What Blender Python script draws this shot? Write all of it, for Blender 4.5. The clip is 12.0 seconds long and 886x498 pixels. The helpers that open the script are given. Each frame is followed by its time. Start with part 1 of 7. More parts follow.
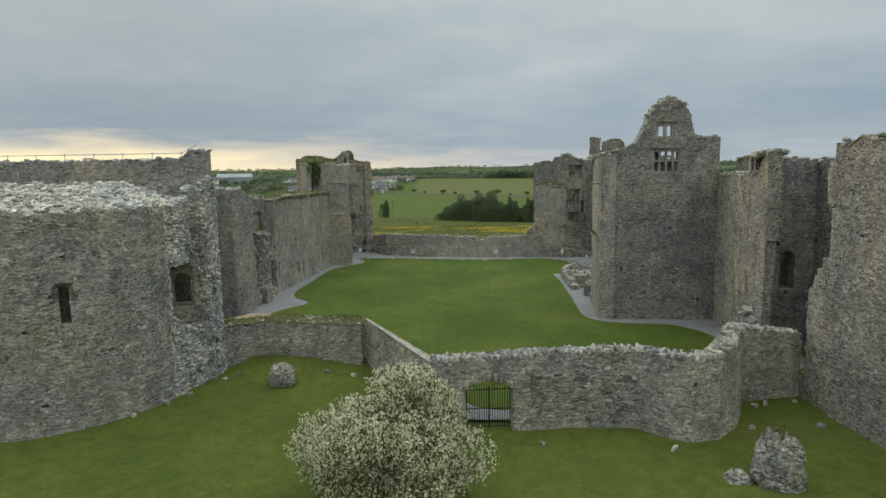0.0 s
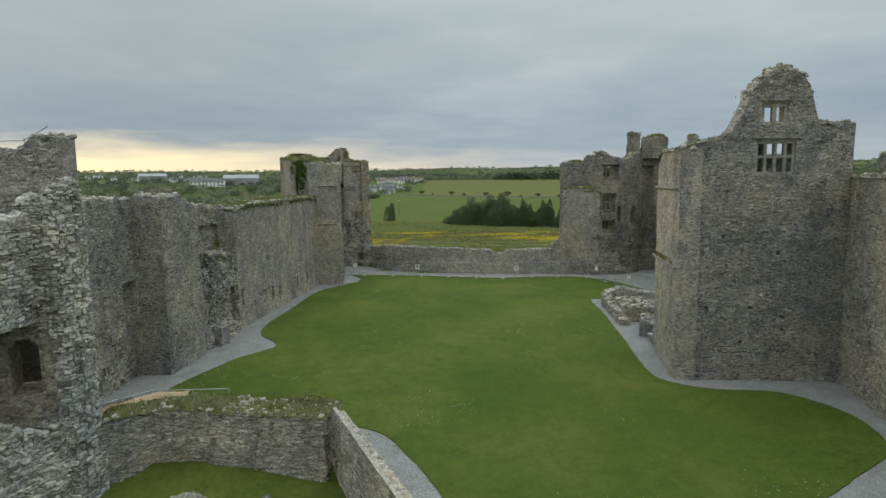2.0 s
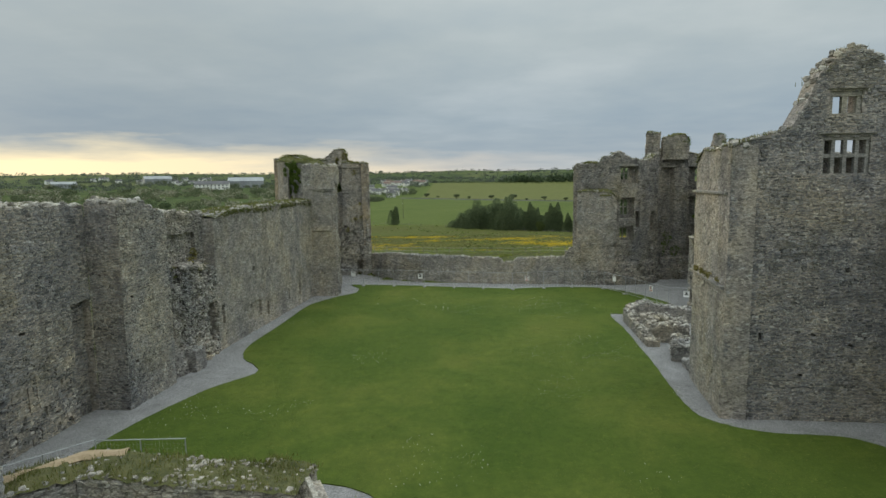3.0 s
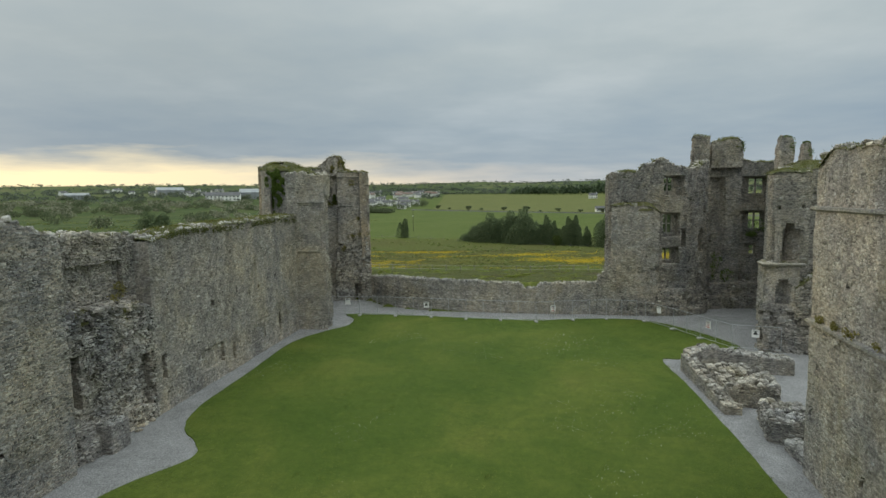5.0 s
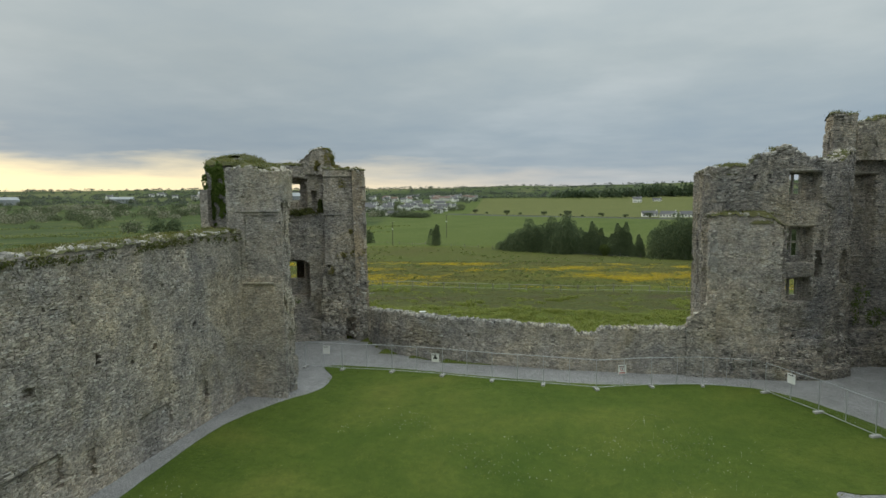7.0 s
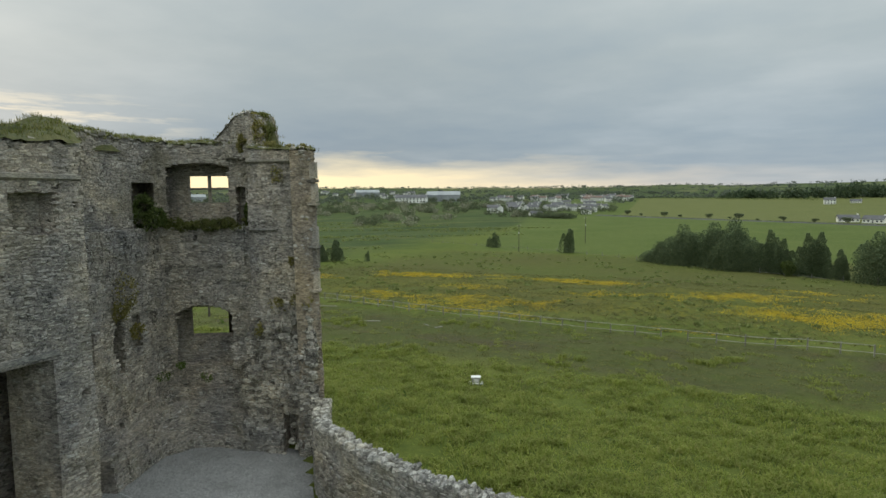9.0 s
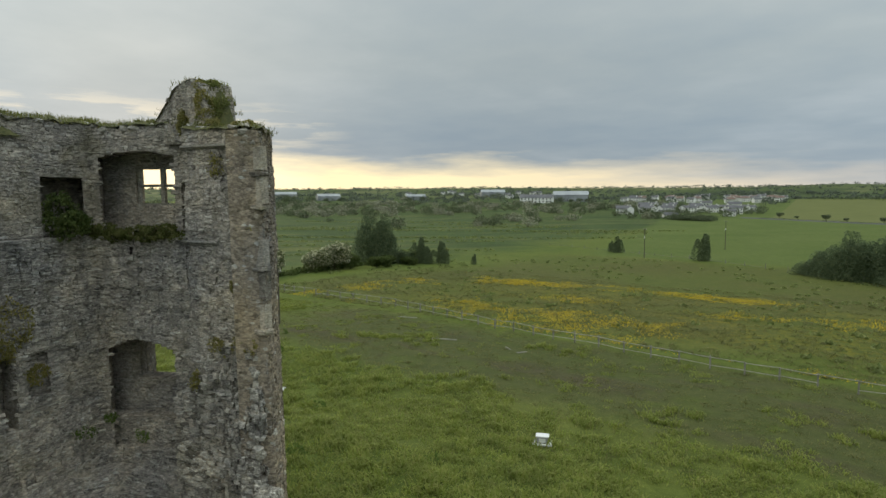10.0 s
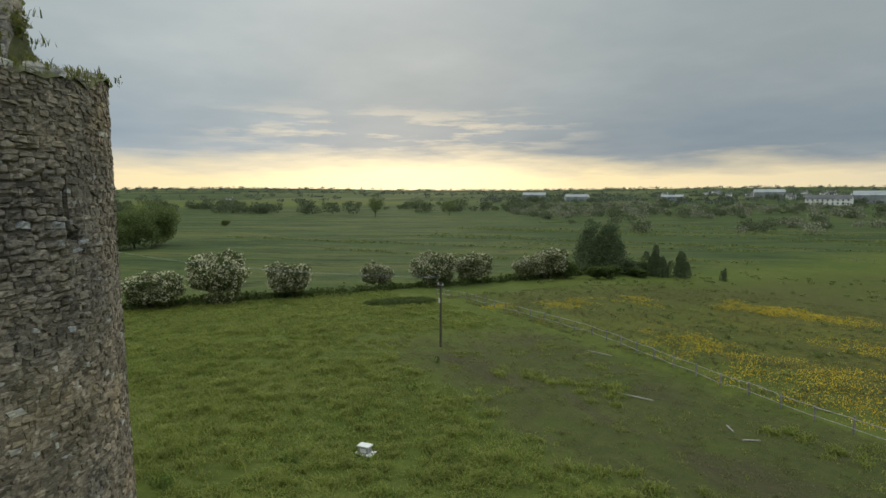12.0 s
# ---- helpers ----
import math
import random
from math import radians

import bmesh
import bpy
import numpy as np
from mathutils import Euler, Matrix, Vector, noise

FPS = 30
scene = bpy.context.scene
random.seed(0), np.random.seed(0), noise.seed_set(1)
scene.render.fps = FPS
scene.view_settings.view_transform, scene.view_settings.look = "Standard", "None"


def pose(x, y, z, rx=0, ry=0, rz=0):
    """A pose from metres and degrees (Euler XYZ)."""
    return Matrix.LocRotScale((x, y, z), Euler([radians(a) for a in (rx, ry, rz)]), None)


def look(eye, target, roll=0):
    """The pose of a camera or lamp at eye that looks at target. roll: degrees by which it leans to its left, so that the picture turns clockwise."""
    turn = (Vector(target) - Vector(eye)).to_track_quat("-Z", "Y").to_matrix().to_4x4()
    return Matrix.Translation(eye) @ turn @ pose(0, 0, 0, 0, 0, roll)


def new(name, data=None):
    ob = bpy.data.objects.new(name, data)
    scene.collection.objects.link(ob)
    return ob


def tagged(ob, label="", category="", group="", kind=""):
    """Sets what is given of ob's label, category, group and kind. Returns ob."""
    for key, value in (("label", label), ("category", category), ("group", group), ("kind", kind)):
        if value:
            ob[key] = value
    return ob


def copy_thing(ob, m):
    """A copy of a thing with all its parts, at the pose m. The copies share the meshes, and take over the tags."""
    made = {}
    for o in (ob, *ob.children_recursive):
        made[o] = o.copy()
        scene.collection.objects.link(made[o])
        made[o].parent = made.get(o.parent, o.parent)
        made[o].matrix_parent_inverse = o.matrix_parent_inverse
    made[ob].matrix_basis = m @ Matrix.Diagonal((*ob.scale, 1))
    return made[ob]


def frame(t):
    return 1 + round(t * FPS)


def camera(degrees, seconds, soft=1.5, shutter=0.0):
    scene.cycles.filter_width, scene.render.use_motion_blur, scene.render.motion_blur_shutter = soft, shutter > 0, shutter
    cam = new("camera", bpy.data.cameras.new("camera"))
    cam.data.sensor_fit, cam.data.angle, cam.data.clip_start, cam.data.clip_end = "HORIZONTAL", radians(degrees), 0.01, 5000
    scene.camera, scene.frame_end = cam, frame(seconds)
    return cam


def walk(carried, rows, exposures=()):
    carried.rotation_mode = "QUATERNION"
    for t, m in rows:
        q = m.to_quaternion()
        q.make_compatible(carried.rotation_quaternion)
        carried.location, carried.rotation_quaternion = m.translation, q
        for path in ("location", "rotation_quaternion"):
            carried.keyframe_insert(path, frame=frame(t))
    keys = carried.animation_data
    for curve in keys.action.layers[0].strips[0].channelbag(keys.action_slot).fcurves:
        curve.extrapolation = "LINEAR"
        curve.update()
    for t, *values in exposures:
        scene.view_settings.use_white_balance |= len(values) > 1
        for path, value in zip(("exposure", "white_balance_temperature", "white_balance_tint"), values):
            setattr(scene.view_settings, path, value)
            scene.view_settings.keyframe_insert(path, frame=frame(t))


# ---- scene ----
cam = camera(75.0, 12.0)
METRES, EYE, TILT, LEAN, TURN = 100.0, 12.0, 0.0, 0.0, 4.0
ROWS = [
    (0.0, 0.0, 0.0, 0.0, -0.11, -7.09, 0.9),
    (0.5, -0.0004, 0.0371, 0.0003, 0.08, -7.04, 0.88),
    (1.0, -0.0011, 0.0752, 0.0005, 0.46, -7.0, 0.83),
    (1.5, -0.0017, 0.1119, 0.0007, 0.57, -6.97, 0.81),
    (2.0, -0.0021, 0.1401, 0.0009, 0.7, -6.96, 0.82),
    (2.5, -0.0025, 0.1663, 0.0009, 0.92, -6.92, 0.8),
    (3.0, -0.0027, 0.1926, 0.0009, 1.2, -6.68, 0.79),
    (5.0, -0.0034, 0.2959, 0.0012, 2.37, -5.54, 0.74),
    (5.5, -0.0033, 0.3216, 0.001, 2.65, -5.29, 0.75),
    (6.0, -0.0025, 0.3473, 0.001, 3.07, -5.2, 0.75),
    (6.5, -0.0004, 0.3961, 0.0013, 4.13, -5.17, 0.76),
    (7.0, 0.0043, 0.4725, 0.0014, 6.21, -5.11, 0.76),
    (9.0, 0.0384, 0.7311, 0.0026, 21.25, -5.06, 0.4),
    (9.5, 0.0408, 0.7859, 0.0027, 26.55, -5.04, 0.3),
    (10.0, 0.0371, 0.8407, 0.0028, 33.84, -5.02, 0.19),
    (10.5, 0.0272, 0.8952, 0.0031, 42.05, -4.97, 0.08),
    (11.0, 0.0129, 0.9423, 0.0035, 49.99, -4.98, 0.03),
    (11.5, 0.0027, 0.967, 0.0035, 54.38, -4.93, 0.04),
    (12.0, -0.0084, 0.9896, 0.0035, 58.44, -4.92, 0.05),
]
walk(cam, [(t, pose(0, 0, EYE, TILT, LEAN, TURN) @ pose(METRES * x, METRES * y, METRES * z, 90 + pitch, roll, yaw)) for t, x, y, z, yaw, pitch, roll in ROWS], exposures=[(0.0, 0.38), (7.0, 0.35), (8.8, 0.36), (10.5, 0.23), (12.0, 0.02)])

# ---- world and light ----
SUN_AZ, SUN_EL = radians(67), radians(9)   # left of +y; low in the west behind the cloud
world = bpy.data.worlds.new("sky")
scene.world = world
world.use_nodes = True


def link_tree(tree):
    def node(kind, ins=None, **attrs):
        n = tree.nodes.new(kind)
        for k, v in attrs.items():
            setattr(n, k, v)
        for k, v in (ins or {}).items():
            if isinstance(v, bpy.types.NodeSocket):
                tree.links.new(v, n.inputs[k])
            else:
                n.inputs[k].default_value = v
        return n
    return node


def ramp_node(node, fac, stops, interp="LINEAR"):
    r = node("ShaderNodeValToRGB", {0: fac})
    el = r.color_ramp.elements
    r.color_ramp.interpolation = interp
    while len(el) < len(stops):
        el.new(0.5)
    for e, (p, c) in zip(el, stops):
        e.position, e.color = p, (*c, 1) if len(c) == 3 else c
    return r.outputs[0]


def build_world():
    t = world.node_tree
    t.nodes.clear()
    node = link_tree(t)

    def m(op, a, b=0.0, clamp=False):
        return node("ShaderNodeMath", {0: a, 1: b}, operation=op, use_clamp=clamp).outputs[0]

    def mix(f, a, b):
        n = node("ShaderNodeMix", {0: f}, data_type="RGBA")
        for k, v in ((6, a), (7, b)):
            if isinstance(v, bpy.types.NodeSocket):
                t.links.new(v, n.inputs[k])
            else:
                n.inputs[k].default_value = (*v, 1)
        return n.outputs[2]

    sky = node("ShaderNodeTexSky", sky_type="NISHITA", sun_disc=False, sun_elevation=SUN_EL, sun_rotation=-SUN_AZ,
               dust_density=2.0)
    sky_lit = node("ShaderNodeMix", {0: 1.0}, data_type="RGBA", blend_type="MULTIPLY")
    t.links.new(sky.outputs[0], sky_lit.inputs[6])
    sky_lit.inputs[7].default_value = (0.07, 0.07, 0.07, 1)
    co = node("ShaderNodeTexCoord").outputs["Generated"]
    xyz = node("ShaderNodeSeparateXYZ", {0: co})
    x, y, z = xyz.outputs
    up = m("MAXIMUM", z, 0.0)
    # a cloud deck seen in perspective
    den = m("ADD", up, 0.10)
    deck = node("ShaderNodeCombineXYZ", {0: m("DIVIDE", x, den), 1: m("DIVIDE", y, den), 2: 0.0}).outputs[0]
    big = node("ShaderNodeTexNoise", {"Vector": deck, "Scale": 0.36, "Detail": 4.0, "Roughness": 0.45, "Distortion": 0.2}).outputs[0]
    fine = node("ShaderNodeTexNoise", {"Vector": deck, "Scale": 1.6, "Detail": 6.0, "Roughness": 0.55}).outputs[0]
    n = m("ADD", m("MULTIPLY", big, 0.66), m("MULTIPLY", fine, 0.34))
    cloud = ramp_node(node, n, [(0.34, (0.290, 0.345, 0.385)), (0.50, (0.350, 0.395, 0.415)), (0.66, (0.43, 0.465, 0.475))])
    # brighter overhead and dull towards the far horizon
    lift = ramp_node(node, z, [(0.0, (0.86, 0.88, 0.92)), (0.10, (0.80, 0.86, 0.92)), (0.22, (0.98, 1.0, 0.99)), (0.34, (1.15, 1.15, 1.12)), (0.65, (2.6, 2.52, 2.38)), (1.0, (3.6, 3.5, 3.25))])
    cl = node("ShaderNodeMix", {0: 1.0}, data_type="RGBA", blend_type="MULTIPLY")
    t.links.new(cloud, cl.inputs[6])
    side = ramp_node(node, m("MULTIPLY", x, -1.0), [(0.0, (1.02,) * 3), (0.25, (0.96,) * 3), (0.5, (0.90,) * 3), (0.8, (0.97,) * 3), (0.95, (1.12,) * 3), (1.0, (1.2,) * 3)])
    both = node("ShaderNodeMix", {0: 1.0}, data_type="RGBA", blend_type="MULTIPLY")
    t.links.new(lift, both.inputs[6])
    t.links.new(side, both.inputs[7])
    t.links.new(both.outputs[2], cl.inputs[7])
    # the open strip over the horizon, brightest round the hidden sun
    sx, sy = -math.sin(SUN_AZ), math.cos(SUN_AZ)
    az = m("ADD", m("MULTIPLY", x, sx), m("MULTIPLY", y, sy))
    glow = ramp_node(node, az, [(0.0, (0.0,) * 3), (0.35, (0.32,) * 3), (0.75, (0.70,) * 3), (1.0, (1.0,) * 3)])
    wob = node("ShaderNodeTexNoise", {"Vector": node("ShaderNodeMapping", {0: co, 3: (3.0, 3.0, 22.0)}).outputs[0], "Scale": 1.6, "Detail": 5.0, "Roughness": 0.55}).outputs[0]
    zz = m("ADD", z, m("MULTIPLY", m("SUBTRACT", wob, 0.5), 0.085))
    edge = m("MULTIPLY", glow, 0.048)
    band = m("MULTIPLY", m("SUBTRACT", m("ADD", edge, 0.036), zz), 22.0, True)
    strip = ramp_node(node, glow, [(0.0, (0.40, 0.44, 0.46)), (0.35, (0.66, 0.58, 0.48)), (0.72, (0.93, 0.78, 0.49)), (0.94, (1.05, 0.87, 0.51)), (1.0, (1.30, 1.10, 0.68))])
    part = m("MULTIPLY", band, m("ADD", m("MULTIPLY", glow, 0.6), 0.4, True))
    # loose bright rifts above the strip
    rift = node("ShaderNodeTexNoise", {"Vector": node("ShaderNodeMapping", {0: co, 3: (5.0, 5.0, 44.0)}).outputs[0], "Scale": 1.5, "Detail": 6.0, "Roughness": 0.6}).outputs[0]
    rift_f = ramp_node(node, rift, [(0.50, (0.0,) * 3), (0.62, (1.0,) * 3)])
    high = ramp_node(node, z, [(0.05, (0.0,) * 3), (0.115, (1.0,) * 3), (0.165, (0.0,) * 3)])
    near = ramp_node(node, az, [(0.93, (0.0,) * 3), (0.99, (1.0,) * 3)])
    rifts = m("MULTIPLY", m("MULTIPLY", rift_f, high), m("MULTIPLY", near, 0.6))
    c1 = mix(part, cl.outputs[2], strip)
    c2 = mix(rifts, c1, (0.95, 0.82, 0.58))
    below = m("LESS_THAN", z, -0.02)
    c3 = mix(below, c2, (0.10, 0.12, 0.06))
    c4 = mix(0.03, c3, sky_lit.outputs[2])
    bg = node("ShaderNodeBackground", {0: c4, 1: 1.0})
    out = node("ShaderNodeOutputWorld")
    t.links.new(bg.outputs[0], out.inputs[0])


build_world()
sun_data = bpy.data.lights.new("sun", "SUN")
sun_data.energy, sun_data.angle, sun_data.color = 0.5, radians(14), (1.0, 0.86, 0.66)
sun = new("sun", sun_data)
sun_dir = Vector((-math.sin(SUN_AZ) * math.cos(SUN_EL), math.cos(SUN_AZ) * math.cos(SUN_EL), math.sin(SUN_EL)))
sun.matrix_world = look(sun_dir * 50, (0, 0, 0))

# ---- materials ----
def material(name):
    mat = bpy.data.materials.new(name)
    mat.use_nodes = True
    t = mat.node_tree
    t.nodes.clear()
    node = link_tree(t)
    out = node("ShaderNodeOutputMaterial")
    bsdf = node("ShaderNodeBsdfPrincipled")
    t.links.new(bsdf.outputs[0], out.inputs[0])
    return mat, t, node, bsdf


def mixc(t, node, fac, a, b, blend="MIX"):
    n = node("ShaderNodeMix", data_type="RGBA", blend_type=blend)
    for k, v in ((0, fac), (6, a), (7, b)):
        if isinstance(v, bpy.types.NodeSocket):
            t.links.new(v, n.inputs[k])
        elif k == 0:
            n.inputs[k].default_value = v
        else:
            n.inputs[k].default_value = (*v, 1)
    return n.outputs[2]


def noise_tex(node, co, scale, detail=4.0, rough=0.55, distort=0.0):
    return node("ShaderNodeTexNoise", {"Vector": co, "Scale": scale, "Detail": detail, "Roughness": rough, "Distortion": distort}).outputs[0]


def world_co(node):
    return node("ShaderNodeNewGeometry").outputs["Position"]


def gate_ramp(node, fac, lo, hi):
    return ramp_node(node, fac, [(lo, (0, 0, 0)), (hi, (1, 1, 1))])


def stone_mat(name, dark, light, lichen=0.6, moss=0.3, per="island", bump=0.6, streak=0.7, rubble=False):
    """Weathered limestone: each stone its own tone, damp tracks, ochre growth and white lichen."""
    mat, t, node, bsdf = material(name)
    co = world_co(node)

    def m(op, a, b=0.0, clamp=False):
        return node("ShaderNodeMath", {0: a, 1: b}, operation=op, use_clamp=clamp).outputs[0]

    if rubble:
        vor = node("ShaderNodeTexVoronoi", {"Vector": node("ShaderNodeMapping", {0: co, 3: (1.0, 1.0, 1.7)}).outputs[0], "Scale": 6.5, "Randomness": 0.9})
        rnd = node("ShaderNodeSeparateColor", {0: vor.outputs["Color"]}).outputs[0]
    elif per == "island":
        rnd = node("ShaderNodeNewGeometry").outputs["Random Per Island"]
    else:
        rnd = node("ShaderNodeObjectInfo").outputs["Random"]
    mid = tuple((a + b) / 2 for a, b in zip(dark, light))
    smear = gate_ramp(node, noise_tex(node, co, 1.1, 7.0, 0.68, 0.4), 0.46, 0.60)
    c = ramp_node(node, rnd, [(0.0, tuple(v * 0.5 for v in dark)), (0.06, tuple(v * 0.7 for v in dark)), (0.16, tuple(v * 0.9 for v in dark)), (0.5, mid), (0.84, tuple(v * 1.08 for v in light)), (0.965, tuple(v * 1.22 for v in light)), (0.98, (0.50, 0.49, 0.46)), (1.0, (0.56, 0.55, 0.52))])
    # lime mortar smeared flush over parts of the face
    c = mixc(t, node, m("MULTIPLY", smear, 0.40), c, tuple(v * 1.02 for v in mid))
    flat = node("ShaderNodeMapping", {0: co, 3: (1.0, 1.0, 2.4)}).outputs[0]
    g = noise_tex(node, flat, 5.0, 7.0, 0.62)
    c = mixc(t, node, 0.8, c, ramp_node(node, g, [(0.28, (0.60, 0.60, 0.62)), (0.5, (0.98, 0.98, 0.98)), (0.74, (1.34, 1.32, 1.28))]), "MULTIPLY")
    fine = noise_tex(node, flat, 26.0, 5.0, 0.7)
    c = mixc(t, node, 0.7, c, ramp_node(node, fine, [(0.3, (0.72, 0.72, 0.73)), (0.7, (1.26, 1.25, 1.22))]), "MULTIPLY")
    speck = noise_tex(node, flat, 10.0, 3.0, 0.6)
    body = noise_tex(node, co, 1.7, 5.0, 0.62, 0.3)
    c = mixc(t, node, 0.75, c, ramp_node(node, body, [(0.34, (0.70, 0.71, 0.73)), (0.5, (1.0, 1.0, 1.0)), (0.66, (1.26, 1.24, 1.18))]), "MULTIPLY")
    c = mixc(t, node, 0.62, c, ramp_node(node, speck, [(0.36, (0.62, 0.62, 0.63)), (0.5, (1.0, 1.0, 1.0)), (0.64, (1.36, 1.35, 1.32))]), "MULTIPLY")
    # broad weathering: cool and dark against warm and pale
    w = noise_tex(node, co, 0.23, 5.0, 0.6, 0.5)
    c = mixc(t, node, 0.85, c, ramp_node(node, w, [(0.34, (0.70, 0.74, 0.82)), (0.50, (1.0, 1.0, 1.0)), (0.66, (1.20, 1.14, 1.0))]), "MULTIPLY")
    # damp, sooty tracks with soft vertical run
    mp = node("ShaderNodeMapping", {0: co, 3: (0.8, 0.8, 0.30)}).outputs[0]
    s = noise_tex(node, mp, 0.9, 6.0, 0.65, 0.4)
    c = mixc(t, node, streak, c, ramp_node(node, s, [(0.32, (0.60, 0.62, 0.66)), (0.50, (1.0, 1.0, 1.0)), (0.70, (1.22, 1.19, 1.10))]), "MULTIPLY")
    # ochre and green growth in patches
    p = noise_tex(node, co, 0.55, 7.0, 0.7, 0.6)
    c = mixc(t, node, m("MULTIPLY", gate_ramp(node, p, 0.52, 0.68), moss), c, (0.112, 0.104, 0.040))
    # pale crustose lichen in spots and clouds
    l1 = noise_tex(node, flat, 6.5, 6.0, 0.72)
    l2 = noise_tex(node, co, 0.5, 5.0, 0.65)
    lm = m("MULTIPLY", gate_ramp(node, l1, 0.545, 0.60), gate_ramp(node, l2, 0.34, 0.62))
    c = mixc(t, node, m("MULTIPLY", lm, lichen), c, (0.58, 0.57, 0.51))
    t.links.new(c, bsdf.inputs["Base Color"])
    bsdf.inputs["Roughness"].default_value = 0.95
    bsdf.inputs["Specular IOR Level"].default_value = 0.2
    h = m("ADD", noise_tex(node, co, 14.0, 8.0, 0.7), noise_tex(node, co, 3.0, 4.0))
    if rubble:
        edge = node("ShaderNodeTexVoronoi", {"Vector": node("ShaderNodeMapping", {0: co, 3: (1.0, 1.0, 1.7)}).outputs[0], "Scale": 6.5, "Randomness": 0.9}, feature="DISTANCE_TO_EDGE").outputs["Distance"]
        h = m("ADD", h, m("MULTIPLY", m("MULTIPLY", edge, 14.0, True), 0.8))
    b = node("ShaderNodeBump", {"Strength": bump, "Distance": 0.05, "Height": h})
    t.links.new(b.outputs[0], bsdf.inputs["Normal"])
    return mat


def plain_mat(name, c1, c2, scale=4.0, rough=0.8, metal=0.0, bump=0.2, dist=0.01):
    mat, t, node, bsdf = material(name)
    co = node("ShaderNodeTexCoord").outputs["Object"]
    n1, n2 = noise_tex(node, co, scale, 6.0, 0.6), noise_tex(node, co, scale * 0.13, 3.0)
    f = node("ShaderNodeMath", {0: n1, 1: n2}, operation="ADD").outputs[0]
    f = node("ShaderNodeMath", {0: f, 1: 0.5}, operation="SUBTRACT").outputs[0]
    c = ramp_node(node, f, [(0.3, c1), (0.7, c2)])
    t.links.new(c, bsdf.inputs["Base Color"])
    bsdf.inputs["Roughness"].default_value, bsdf.inputs["Metallic"].default_value = rough, metal
    if bump:
        b = node("ShaderNodeBump", {"Strength": bump, "Distance": dist, "Height": n1})
        t.links.new(b.outputs[0], bsdf.inputs["Normal"])
    return mat


def leaf_mat(name, c1, c2, c3, trans=0.45):
    mat, t, node, bsdf = material(name)
    r = node("ShaderNodeNewGeometry").outputs["Random Per Island"]
    c = ramp_node(node, r, [(0.0, c1), (0.5, c2), (1.0, c3)])
    p = noise_tex(node, world_co(node), 0.7, 3.0)
    c = mixc(t, node, 0.7, c, ramp_node(node, p, [(0.3, (0.65, 0.68, 0.65)), (0.7, (1.25, 1.22, 1.1))]), "MULTIPLY")
    t.links.new(c, bsdf.inputs["Base Color"])
    bsdf.inputs["Roughness"].default_value = 0.7
    bsdf.inputs["Specular IOR Level"].default_value = 0.25
    thin = node("ShaderNodeBsdfTranslucent")
    t.links.new(c, thin.inputs[0])
    both = node("ShaderNodeMixShader", {0: trans})
    t.links.new(bsdf.outputs[0], both.inputs[1])
    t.links.new(thin.outputs[0], both.inputs[2])
    out = [n for n in t.nodes if n.type == "OUTPUT_MATERIAL"][0]
    t.links.new(both.outputs[0], out.inputs[0])
    return mat


def lawn_mat():
    mat, t, node, bsdf = material("mown_grass")
    co = world_co(node)
    big, mid, fine = noise_tex(node, co, 0.12, 5.0, 0.6, 0.5), noise_tex(node, co, 1.1, 5.0, 0.65), noise_tex(node, co, 22.0, 6.0, 0.7)
    c = ramp_node(node, big, [(0.30, (0.056, 0.094, 0.015)), (0.5, (0.076, 0.112, 0.020)), (0.62, (0.100, 0.130, 0.026)), (0.75, (0.128, 0.142, 0.034))])
    c = mixc(t, node, 0.5, c, ramp_node(node, mid, [(0.28, (0.66, 0.73, 0.66)), (0.72, (1.30, 1.22, 1.18))]), "MULTIPLY")
    c = mixc(t, node, 0.62, c, ramp_node(node, noise_tex(node, co, 3.4, 9.0, 0.8, 0.3), [(0.32, (0.55, 0.63, 0.58)), (0.68, (1.38, 1.30, 1.25))]), "MULTIPLY")
    c = mixc(t, node, 0.8, c, ramp_node(node, fine, [(0.25, (0.55, 0.6, 0.5)), (0.75, (1.45, 1.4, 1.3))]), "MULTIPLY")
    # daisies and buttercups in drifts
    v = node("ShaderNodeTexVoronoi", {"Vector": co, "Scale": 3.2}).outputs["Distance"]
    dots = ramp_node(node, v, [(0.05, (1, 1, 1)), (0.09, (0, 0, 0))])
    drift = gate_ramp(node, noise_tex(node, co, 0.16, 4.0, 0.6), 0.56, 0.66)
    f = node("ShaderNodeMath", {0: dots, 1: drift}, operation="MULTIPLY").outputs[0]
    c = mixc(t, node, f, c, (0.42, 0.42, 0.26))
    t.links.new(c, bsdf.inputs["Base Color"])
    bsdf.inputs["Roughness"].default_value, bsdf.inputs["Specular IOR Level"].default_value = 0.9, 0.15
    b = node("ShaderNodeBump", {"Strength": 0.7, "Distance": 0.05, "Height": fine})
    t.links.new(b.outputs[0], bsdf.inputs["Normal"])
    return mat


